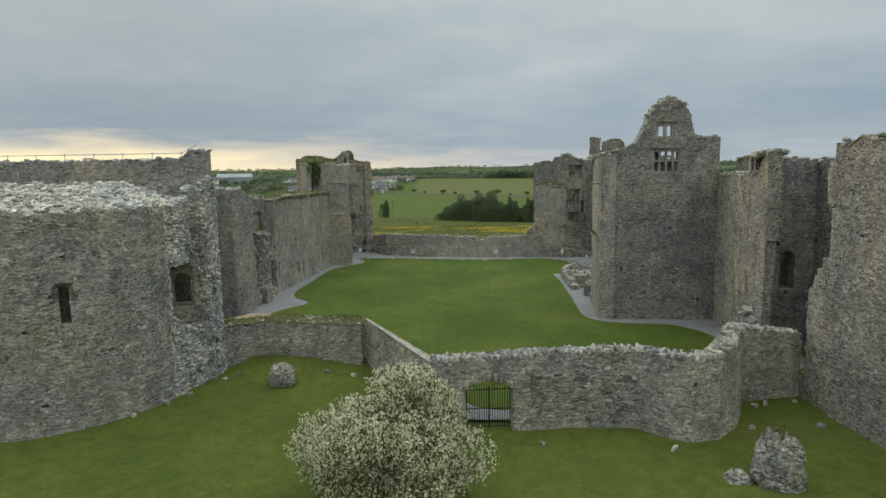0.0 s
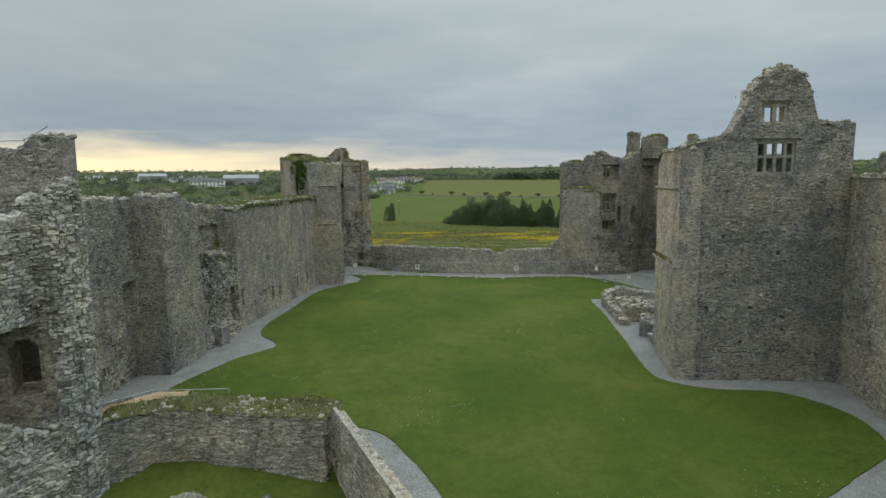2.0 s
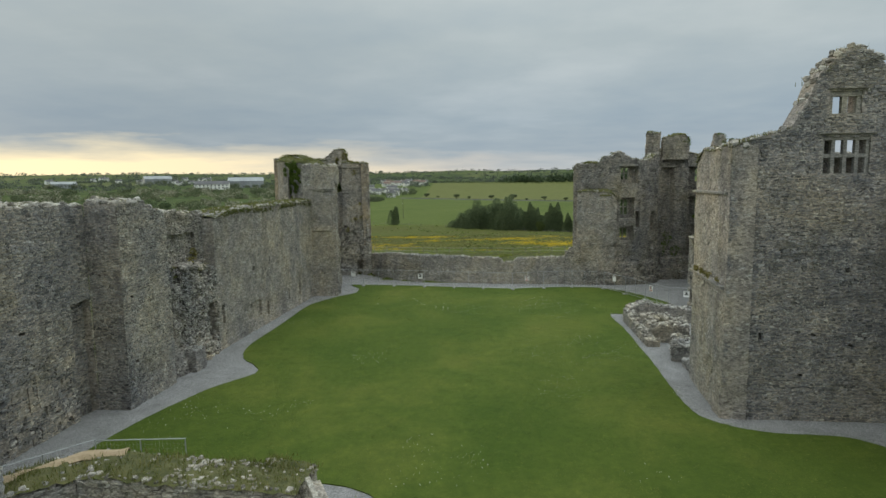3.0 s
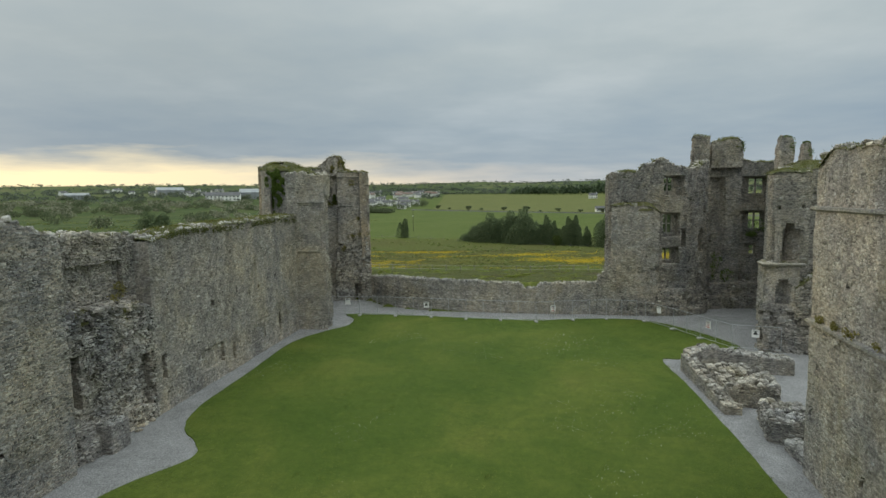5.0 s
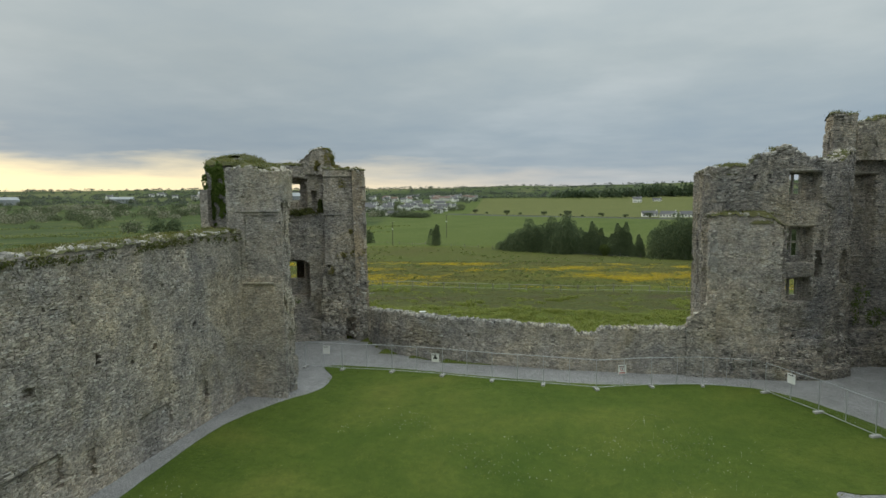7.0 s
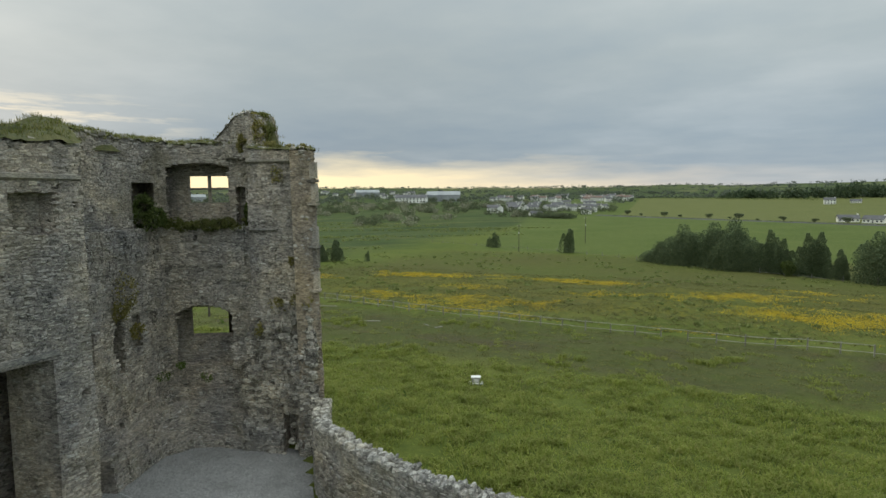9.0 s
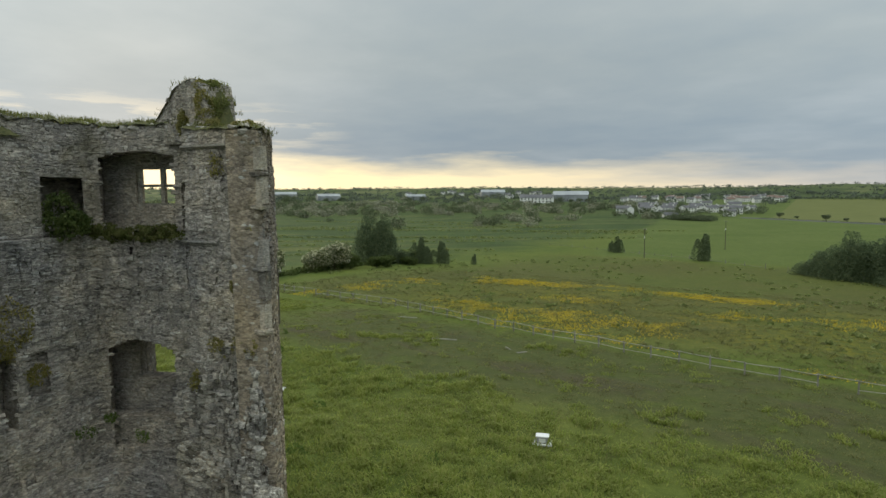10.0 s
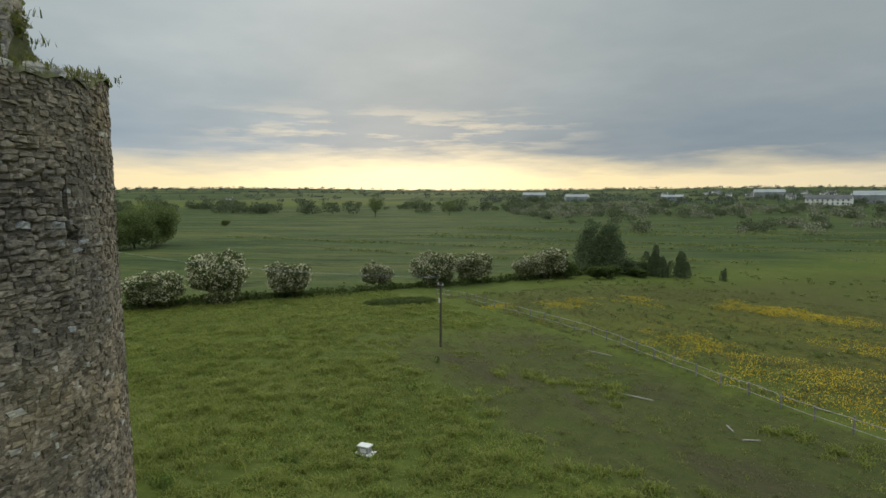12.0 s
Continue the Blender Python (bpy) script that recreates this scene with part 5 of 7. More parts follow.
masonry(nw_tower, Line([(-24.3, 81.0), (-24.6, 87.7)]), [(0, 12.8), (6.7, 13.5)], 0.5, seed=78, caps=False)
line_pil = Line([(-22.4, 80.6), (-22.3, 79.7), (-18.7, 79.7), (-18.75, 81.6), (-21.7, 81.8)])
masonry(nw_tower, line_pil, [(0, 14.0), (9, 13.7)], 1.0, seed=26, proud=0.0, mat=M_PALE_WARM, tufts=3, niches=[(2.1, 4.2, 7.4, 11.2, 0.1)], depth=lambda u, z: max(0.0, 0.2 + 0.3 * fbm(z * 0.8, u)) if 4.6 < u < 7.1 and z < 12 else 0.0)
ledge(nw_tower, [(-21.2, 79.7), (-18.8, 79.7)], 11.35, 0.12, 0.16)
ledge(nw_tower, [(-21.2, 79.7), (-19.3, 79.7)], 6.95, 0.14, 0.16)
masonry(nw_tower, Line([(-27.8, 87.2), (-25.8, 83.6), (-21.2, 80.5)]), [(0, 14.8), (4, 14.5), (9, 14.0)], 1.2, base=8, seed=27, tufts=4, turf=0.9, turf_h=0.5)
mound(nw_tower, [(-26.6, 89.6, 14.95, 1.3, 2.2, 0.5), (-25.3, 84.9, 14.5, 1.4, 1.3, 0.7), (-23.2, 83.0, 14.0, 1.3, 1.2, 0.35), (-23.1, 85.0, 14.3, 0.9, 1.5, 0.6), (-26.9, 88.4, 14.95, 1.2, 1.6, 0.65), (-27.5, 91.5, 14.95, 1.2, 2.2, 0.3), (-25.2, 96.0, 15.0, 1.6, 1.2, 0.22), (-20.0, 80.6, 13.8, 0.9, 0.7, 0.25), (-25.8, 86.8, 14.6, 1.3, 1.0, 0.3)], 5)
# ivy-grown stub of masonry, the peak
masonry(nw_tower, Line(arc(-22.3, 95.95, 4.50, 0, 360, 20), batter=0.245), [(0, 16.45), (8, 16.6), (20, 16.5), (31.1, 16.45)], 0.75, base=14.3, seed=66, rag=0.12, caps=False, pits=0, cell=1.4, length=1.15, mat=M_STONE)
masonry(nw_tower, Line([(-24.6, 95.0), (-23.0, 95.1), (-22.2, 95.25)]), [(0, 15.05), (0.8, 15.6), (1.6, 16.3), (2.4, 16.55)], 0.9, base=14.3, seed=67, rag=0.12, cap=M_STONE, cap_size=0.22, turf=0.7, turf_h=0.12, pits=0)
mound(nw_tower, [(-22.15, 96.1, 14.9, 1.2, 1.2, 1.7), (-22.9, 95.7, 15.4, 0.9, 0.6, 0.2), (-20.6, 95.6, 14.6, 1.0, 0.6, 0.25), (-19.5, 95.8, 14.5, 0.7, 0.5, 0.3)], 15)
# dressed jamb stones up the broken end: tall slabs between thin headers
r_q = random.Random(12)
face_turn = Matrix.Rotation(math.atan2(0.78, 3.54), 4, "Z")
z_q = 14.0
for i in range(16):
    tall = i % 2 == 0
    h_q = r_q.uniform(0.62, 0.95) if tall else r_q.uniform(0.12, 0.2)
    w_q = r_q.uniform(0.26, 0.34) if tall else r_q.uniform(0.45, 0.75)
    z_q -= h_q + 0.02
    if z_q < 6.9:
        break
    if i in (4, 5, 9, 12):
        continue
    q_bm = box_bm(-w_q, 0.04 + (0.0 if tall else 0.05), -0.05 - (0.0 if tall else 0.08), 0.3, 0, h_q, 0.025)
    for v in q_bm.verts:
        v.co += Vector((r_q.uniform(-.03, .03), r_q.uniform(-.03, .03), r_q.uniform(-.03, .03)))
    ob = part("jamb_stone", q_bm, M_STONE_OBJ, nw_tower)
    ob.matrix_local = Matrix.Translation((-18.44, 95.42, z_q)) @ face_turn
for i in range(60):
    z, q = r_q.uniform(-0.4, 7.2), r_q.random() ** 2
    ob = new("stone", LUMPS_PALE[i % 10])
    ob.parent = nw_tower
    ob.matrix_local = lump_matrix(line_stub, 4.95 - 1.6 * q, z, -0.04 - 0.06 * max(0, z - 2.0), (r_q.uniform(0.16, 0.4), 0.3, r_q.uniform(0.12, 0.26)), r_q, 0.2)
masonry(nw_tower, Line([(-25.2, 82.4), (-24.7, 81.7), (-22.0, 81.5)]), [(0, 14.4), (3.5, 14.2)], 0.8, base=8, seed=181, rag=0.1, caps=False, turf=0.9, turf_h=0.4)
ivy(nw_tower, [((-23.9, 81.55, 12.6), (0.85, 0.12, 1.6)), ((-24.0, 81.55, 13.6), (1.0, 0.16, 0.9)), ((-24.2, 81.6, 11.4), (0.6, 0.12, 0.8))], 13000, 0.085, 11)
ivy(nw_tower, [((-26.1, 92.2, 11.7), (0.5, 0.6, 0.95)), ((-25.75, 92.5, 11.4), (0.45, 0.65, 0.55)), ((-22.5, 95.3, 11.6), (0.2, 0.2, 0.55))], 4800, 0.06, 12, M_LEAF, label="dark ivy in the doorway")
ivy(nw_tower, [((-26.1 + 0.39 * k, 93.35 + 0.205 * k, 11.02 + 0.1 * math.sin(k * 2.1)), (0.42, 0.42, 0.3)) for k in range(11)], 9500, 0.05, 112, M_SILL, "sill_growth", label="weeds and grass along the floor ledge")
ivy(nw_tower, [((-25.6, 92.4, 3.6), (0.2, 0.5, 0.3)), ((-24.2, 93.9, 3.3), (0.5, 0.25, 0.25)), ((-25.3, 93.2, 4.0), (0.3, 0.3, 0.2))], 420, 0.05, 113, label="small plants rooted in the wall")
masonry(nw_tower, Line([(-23.9, 88.6), (-24.7, 90.4), (-25.1, 92.0), (-24.7, 93.2), (-23.6, 93.9), (-22.3, 94.2)]), [(0, 1.2), (3, 2.0), (5, 2.1), (8, 1.3)], 0.9, base=-0.6, seed=180, rag=0.1, caps=False, mat=M_STONE_OLD, pits=0, depth=lambda u, z: max(0.0, 0.18 * max(0.0, z) + 0.12 * fbm(u, z)))
ivy(nw_tower, [((-22.15, 95.45, 16.1), (0.5, 0.25, 0.5)), ((-21.75, 95.45, 15.6), (0.4, 0.3, 0.7)), ((-21.2, 95.35, 14.85), (0.8, 0.3, 0.25)), ((-22.6, 95.1, 15.0), (0.35, 0.2, 0.45)), ((-19.6, 95.6, 14.75), (0.6, 0.3, 0.25))], 5200, 0.05, 131, M_MOSS, "moss", label="olive moss over the peak's face")
ivy(nw_tower, [((-22.15, 96.2, 15.7), (0.74, 0.72, 0.9)), ((-22.25, 96.0, 16.4), (0.55, 0.6, 0.2)), ((-22.2, 96.45, 15.0), (0.85, 0.6, 0.45)), ((-22.05, 95.95, 15.5), (0.66, 0.72, 0.8))], 22000, 0.045, 13, M_PEAK, label="ivy over the ruined peak")

# north-east ruined tower
ne_tower = thing("tower_house", "tall ruined stone tower with mullioned windows and standing pillars", "tower")
line_ne = Line([(8.3, 95.0), (7.9, 90.2), (8.5, 89.5), (13.0, 89.5), (15.5, 89.95), (17.3, 90.9), (18.1, 91.9), (18.45, 93.8), (19.0, 94.2), (22.3, 94.5), (22.45, 95.1), (26.0, 95.3), (24.4, 88.0), (22.4, 82.0), (18.6, 78.4)])


def ne_u(x, y):
    return line_ne.near(x, y)


n_a, n_w0, n_w1 = ne_u(8.5, 89.5), ne_u(13.2, 89.54), ne_u(14.5, 89.77)
n_c, n_bay, n_mid, n_far = ne_u(18.1, 91.9), ne_u(19.0, 94.2), ne_u(22.45, 95.1), ne_u(26.0, 95.3)
NE_WINS = [(n_w0, n_w1, 12.0, 13.5, 2, 2), (n_w0, n_w1, 7.75, 9.75, 2, 2), (n_w0 - 0.05, n_w1 - 0.02, 5.0, 6.3, 2, 1)]
FAR_WINS = [(n_mid + 1.2, n_mid + 2.3, 11.6, 13.35, 2, 2), (n_mid + 1.25, n_mid + 2.2, 7.8, 9.65, 2, 2), (n_mid + 1.3, n_mid + 1.85, 5.0, 6.1, 1, 2)]


def ne_depth(u, z):
    """Hollows of the torn inner faces; rougher towards the foot."""
    d = 0.30 * fbm(u * 0.6, z * 0.6, 8.0) + 0.10 * fbm(u * 1.7, z * 1.2, 4.0) - 0.06
    if z < 4.6:
        d += 0.16 * fbm(u * 1.3, z * 1.5, 2.0)
    if n_c - 1.2 < u < n_c + 0.1:
        d += 0.30 * fbm(z * 0.9, u * 1.4, 5.0) + 0.08
    return max(0.0, d)


masonry(ne_tower, line_ne, [(0, 13.6), (n_a, 13.85), (n_a + 1.9, 13.95), (n_a + 2.5, 14.5), (n_a + 4.2, 15.15), (n_a + 4.6, 15.1), (n_a + 5.9, 14.5), (n_a + 7.0, 14.3), (n_c - 2.0, 14.3), (n_c - 1.2, 14.9), (n_c, 15.0), (n_bay, 15.0), (n_mid, 15.1), (n_far, 14.9), (n_far + 7.5, 14.2), (n_far + 19, 13.6)], 1.3, base=-1.6, seed=28, mat=M_STONE_NE, tufts=3, turf=0.5, turf_h=0.3, rag=0.2, cell=0.35, pits=0.07, depth=ne_depth, proud=0.03,
        holes=[w[:4] for w in NE_WINS + FAR_WINS],
        niches=[(n_w0 - 0.15, n_w1 + 0.75, 11.6, 13.55, 0.9), (n_w0 - 0.15, n_w1 + 0.35, 7.4, 9.9, 0.85), (n_w0 - 0.15, n_w1 + 0.35, 4.7, 6.45, 0.85), (n_w1 + 0.45, n_w1 + 1.05, 6.3, 8.25, 1.1), (n_c - 1.75, n_c - 0.75, 5.8, 8.25, 0.8, 0.5), (n_w0 - 2.4, n_w0 - 2.1, 13.1, 13.4, 0.5), (n_w0 - 1.5, n_w0 - 1.25, 13.1, 13.4, 0.5),
                (n_bay + 0.15, n_bay + 1.75, 5.0, 13.45, 0.7), (n_bay + 0.1, n_bay + 0.9, 6.4, 7.3, 0.9), (n_mid + 0.15, n_mid + 2.75, 10.6, 13.5, 0.9), (n_mid + 0.3, n_mid + 2.6, 7.2, 9.8, 0.9), (n_mid + 0.6, n_mid + 2.3, 4.6, 6.3, 0.4), (n_far - 0.75, n_far - 0.2, 10.2, 11.4, 0.7), (n_far + 2.0, n_far + 3.4, 6.0, 8.6, 0.6, 0.4)])
for w in NE_WINS:
    mullion_window(ne_tower, line_ne, *w, 0.95, w=0.12)
for w in FAR_WINS:
    mullion_window(ne_tower, line_ne, *w, 0.98, w=0.12)
for u0, u1, z in ((n_w0 - 0.2, n_w1 + 0.8, 13.55), (n_w0 - 0.3, n_w1 + 0.7, 9.9), (n_bay, n_bay + 1.85, 13.45), (n_mid + 0.05, n_mid + 2.7, 13.5), (n_mid + 0.2, n_mid + 2.0, 9.85), (n_far - 0.9, n_far - 0.1, 11.4), (n_bay + 0.1, n_bay + 1.0, 7.35), (n_mid - 0.1, n_mid + 1.2, 6.25)):
    ledge(ne_tower, [tuple(line_ne.at(u, 0)[:2]) for u in (u0, (u0 + u1) / 2, u1)], z, 0.07, 0.16, "long stone lintel", "lintel")
# stair turret over the corner, with a slit of sky beside it
masonry(ne_tower, Line([(16.9, 94.0), (16.75, 92.35), (18.25, 92.2), (18.35, 93.6)]), [(0, 17.3), (1.8, 17.75), (3.0, 17.55), (4.6, 17.2)], 0.7, base=13.6, seed=128, mat=M_STONE_NE, rag=0.3, cap_size=0.16, turf=0.7, turf_h=0.25, back=True, cell=0.3, depth=lambda u, z: max(0.0, 0.2 * fbm(u * 1.4, z * 1.1, 3.0) + 0.10 * max(0.0, z - 16.6)))
masonry(ne_tower, Line([(18.75, 93.9), (18.8, 93.3), (20.6, 93.6), (22.2, 93.9), (22.4, 95.0)]), [(0, 16.9), (0.6, 17.0), (2.2, 17.35), (3.6, 17.2), (4.2, 16.2), (5.3, 15.2)], 0.6, base=14.4, seed=129, mat=M_STONE_NE, rag=0.3, cap_size=0.16, turf=0.8, turf_h=0.25, back=True, cell=0.3, depth=lambda u, z: max(0.0, 0.22 * fbm(u * 1.2, z * 1.1, 5.0) - 0.02))
masonry(ne_tower, Line([(18.2, 93.5), (18.9, 93.6)]), [(0, 15.8), (0.7, 15.8)], 0.5, base=14.0, seed=130, mat=M_STONE_NE, rag=0.0, caps=False, back=True, pits=0)
# lower leaf of walling standing proud of the front, and the rough footings
masonry(ne_tower, Line([(8.2, 90.4), (7.95, 88.9), (12.6, 88.8), (12.75, 89.6)]), [(0, 10.3), (1.5, 10.55), (3.4, 10.7), (5.4, 10.5), (6.2, 9.9), (7, 9.5)], 1.0, base=-1.6, seed=67, mat=M_PALE_WARM, proud=0.0, rag=0.14, turf=0.9, turf_h=0.3, pits=0.08, depth=lambda u, z: max(0.0, 0.34 * fbm(u * 0.9, z * 0.9, 3.0)) if z < 4.5 else max(0.0, 0.09 * fbm(u, z, 7.0)))
masonry(ne_tower, Line([(8.2, 90.2), (7.9, 88.84), (8.55, 88.8)]), [(0, 9.8), (2.0, 9.7)], 0.4, base=4.6, seed=131, mat=M_PALE, rag=0.05, pits=0, course=0.42, length=0.45, caps=False)
masonry(ne_tower, Line([(6.5, 89.5), (6.6, 88.4), (8.4, 88.3)]), [(0, 2.8), (1.2, 3.6), (2.2, 4.6), (3, 5.2)], 1.0, base=-1.6, seed=68, rag=0.4, cap_size=0.36, mat=M_RUBBLE_FACE, cap=M_PALE)
masonry(ne_tower, Line([(8.2, 88.5), (12.6, 88.3), (15.6, 88.9), (17.6, 90.2), (18.6, 92.4), (22.2, 93.2), (24.8, 93.2)]), [(0, 2.4), (4, 3.0), (7, 3.6), (9.5, 2.2), (12, 3.6), (15, 2.8), (18, 2.0)], 3.0, base=-1.6, seed=69, mat=M_STONE_NE, rag=0.4, caps=False, proud=0.05, depth=lambda u, z: max(0.0, 0.35 * z + 0.4 * fbm(u * 0.7, z * 0.8)))
for x, y, w, d, z0, z1 in ((22.75, 86.0, 1.3, 1.0, 13.2, 16.95), (22.2, 81.0, 0.85, 0.8, 13.0, 15.95)):
    masonry(ne_tower, Line([(x - w / 2, y + d / 2), (x - w / 2, y - d / 2), (x + w / 2, y - d / 2), (x + w / 2, y + d / 2)]), [(0, z1 - 0.35), (d + w / 2, z1), (2 * d + w, z1 - 0.4)], min(w, d) / 2 - 0.02, base=z0, seed=int(x * 7), rag=0.34, course=0.13, length=0.24, name="pillar", cell=0.3, caps=False, depth=lambda u, z, z1=z1: max(0.0, 0.16 * fbm(u * 1.5, z * 1.2, 2.0) + 0.16 * max(0.0, z - z1 + 1.3)))
# block of the east range
line_e = Line([(19.2, 81.0), (17.55, 76.6), (17.55, 75.85), (20.2, 75.7), (20.25, 76.5), (24.0, 76.3)])
e2 = line_e.near(17.55, 75.85)
masonry(ne_tower, line_e, [(0, 13.0), (5, 13.2), (6.4, 13.3), (8.2, 13.3), (12, 13.9)], 1.5, base=-0.9, seed=29, mat=M_STONE_NE, tufts=4, turf=0.95, turf_h=0.4, rag=0.14, pits=0.08, niches=[(e2 + 0.75, e2 + 2.0, 6.6, 9.1, 1.2), (e2 + 0.95, e2 + 1.6, 9.1, 9.5, 1.0), (e2 + 1.9, e2 + 2.3, 7.4, 9.0, 0.8), (e2 + 1.1, e2 + 1.6, 7.2, 8.8, 1.45), (e2 + 2.05, e2 + 2.35, 10.6, 10.9, 0.3), (e2 + 0.3, e2 + 0.6, 10.5, 10.9, 0.3)])
masonry(ne_tower, Line([(17.7, 75.7), (17.7, 75.55), (18.1, 75.55), (18.12, 75.7)]), [(0, 9.5), (1, 9.4)], 0.14, base=6.5, seed=171, mat=M_PALE, caps=False, pits=0, course=0.3, length=0.4, rag=0.05)
ledge(ne_tower, [(17.0, 76.6), (16.75, 75.1), (19.6, 74.9)], 6.35, 0.14, 0.2, "moulded ledge under the broken window", "ledge")
masonry(ne_tower, Line([(17.6, 77.6), (16.95, 76.6), (16.9, 75.2), (19.3, 75.0), (19.4, 75.7)]), [(0, 6.3), (2, 6.45), (4.4, 6.4), (5.6, 6.2)], 0.9, base=-0.9, seed=70, rag=0.12, turf=0.5, mat=M_STONE, niches=[(3.35, 4.6, 3.4, 5.0, 0.75), (3.6, 4.3, 5.0, 5.3, 0.6)], depth=lambda u, z: max(0.0, 0.16 * fbm(u * 0.8, z * 0.8, 6.0) + (0.5 * fbm(u * 1.1, z * 1.3, 2.0) + 0.1 if z < 2.9 else 0.0)))
masonry(ne_tower, Line([(19.0, 74.9), (20.6, 74.2), (25, 74.0)]), [(0, 4.6), (1.2, 5.6), (2.5, 6.0), (7, 6.0)], 1.3, base=-0.9, seed=71, rag=0.35, cap_size=0.36, proud=0.07, turf=0.5, mat=M_RUBBLE_FACE, niches=[(1.5, 2.9, 1.9, 4.3, 1.1)], depth=lambda u, z: max(0.0, 0.5 * fbm(u * 0.8, z * 0.8)))
mound(ne_tower, [(21.8, 79.6, 13.5, 2.4, 2.8, 0.9), (19.8, 78.0, 13.2, 1.5, 1.5, 0.6), (9.4, 90.2, 13.9, 1.3, 0.9, 0.35), (17.5, 93.0, 17.4, 0.7, 0.8, 0.25), (21.4, 94.2, 17.0, 0.9, 0.7, 0.3), (11.2, 89.2, 10.6, 1.6, 0.5, 0.35), (12.5, 90.1, 15.0, 1.1, 0.6, 0.25)], 6)
ivy(ne_tower, [((19.7, 93.6, 4.8), (0.7, 0.3, 0.8)), ((20.8, 93.6, 3.0), (0.9, 0.3, 0.7)), ((19.3, 93.4, 3.4), (0.5, 0.3, 1.0))], 1500, 0.06, 14, label="ivy on the inner footing")
ivy(ne_tower, [((24.4, 94.6, 8.2), (0.9, 0.4, 0.7)), ((25.3, 94.2, 7.6), (0.5, 0.6, 0.9)), ((23.6, 94.8, 7.3), (0.6, 0.3, 0.3))], 1400, 0.06, 141, label="ivy on the window shelf")
ivy(ne_tower, [((22.0, 94.0, 16.6), (0.5, 0.35, 0.7)), ((23.2, 85.7, 16.0), (0.3, 0.5, 0.9)), ((22.75, 86.0, 16.8), (0.5, 0.4, 0.15)), ((22.4, 80.8, 15.2), (0.25, 0.4, 0.7)), ((22.2, 81.0, 15.9), (0.3, 0.3, 0.12))], 2600, 0.05, 142, label="ivy on the standing fragments")

# footings of a vanished range
low_ruin = thing("ruined_footing", "low pale rubble footings of a vanished building on gravel", "ruin")
masonry(low_ruin, Line([(9.4, 69.9), (9.35, 61.6), (10.3, 61.6)]), [(0, 0.9), (4, 0.55), (8.2, 0.3), (9.2, 0.2)], 0.8, base=-0.6, seed=72, rag=0.12, mat=M_STONE_OLD, cap=M_RUBBLE_FACE, cap_size=0.3)
masonry(low_ruin, Line([(9.9, 69.4), (12, 69.6), (16.5, 69.2)]), [(0, 1.0), (1.2, 1.3), (3, 1.0), (7, 0.7)], 1.3, base=-0.6, seed=73, rag=0.2, mat=M_STONE_OLD, cap=M_RUBBLE_FACE, cap_size=0.3)
masonry(low_ruin, Line([(10.2, 67.2), (10.1, 63.0), (12.7, 62.6)]), [(0, 1.2), (3.5, 0.8), (6, 1.1), (7, 1.0)], 2.3, base=-0.6, seed=74, rag=0.25, mat=M_STONE_OLD, cap=M_RUBBLE_FACE, cap_size=0.32, proud=0.05)
low_ruin_b = thing("ruined_footing", "low pale rubble wall stub beside the gabled range", "ruin")
masonry(low_ruin_b, Line([(11.0, 61.3), (10.2, 58.2), (12.2, 57.0)]), [(0, 0.8), (3, 1.0), (5.5, 1.2)], 1.9, base=-0.6, seed=75, rag=0.25, mat=M_STONE_OLD, cap=M_RUBBLE_FACE, cap_size=0.32, proud=0.05)
masonry(low_ruin_b, Line([(10.55, 57.4), (10.5, 55.0)]), [(0, 0.25), (2.4, 0.3)], 0.7, base=-0.6, seed=76, rag=0.06, cap_size=0.4)
rubble_heap = thing("rubble_heap", "heap of loose pale stones behind the gate wall", "rubble")
r_h = random.Random(31)
for i in range(90):
    a, q = r_h.uniform(0, 6.28), math.sqrt(r_h.random())
    x, y = 14.6 + 2.3 * q * math.cos(a), 32.6 + 1.5 * q * math.sin(a)
    ob = new("stone", LUMPS_PALE[i % 10])
    ob.parent = rubble_heap
    ob.matrix_local = Matrix.Translation((x, y, 4.35 * (1 - q) + 0.05)) @ Euler((r_h.random(), r_h.random(), 6 * r_h.random())).to_matrix().to_4x4() @ Matrix.Diagonal((r_h.uniform(0.4, 0.9), r_h.uniform(0.35, 0.7), r_h.uniform(0.3, 0.6), 1))
v_h = [(14.6 + 2.4 * q * math.cos(a), 32.6 + 1.55 * q * math.sin(a), -0.3 + 4.4 * (1 - q)) for q in (1.0, 0.66, 0.33, 0.02) for a in [6.2832 * i / 16 for i in range(16)]]
mesh_ob("rubble_core", v_h, [(j * 16 + i, j * 16 + (i + 1) % 16, (j + 1) * 16 + (i + 1) % 16, (j + 1) * 16 + i) for j in range(3) for i in range(16)], M_MORTAR, rubble_heap)

# fallen stones on the breach's ledge and at its foot
r_l = random.Random(44)
for i in range(110):
    y = r_l.uniform(52.0, 57.8)
    if i < 80:
        x, z = r_l.uniform(-22.5, -21.9), 6.5 + 0.35 * max(0.0, noise.noise((y, 3.0, 0.0))) + r_l.uniform(-0.1, 0.25)
    else:
        x, z = r_l.uniform(-21.9, -21.3), yard_z(-21.5, y) + 0.06
    ob = new("fallen_stone", LUMPS[i % 10])
    ob.parent = wall_breach
    k = r_l.uniform(0.16, 0.46) * (1.0 if i < 80 else 0.6)
    ob.matrix_local = Matrix.Translation((x, y, z)) @ Euler((r_l.uniform(-.4, .4), r_l.uniform(-.4, .4), r_l.uniform(0, 6.28))).to_matrix().to_4x4() @ Matrix.Diagonal((k * 1.4, k, k * 0.6, 1))
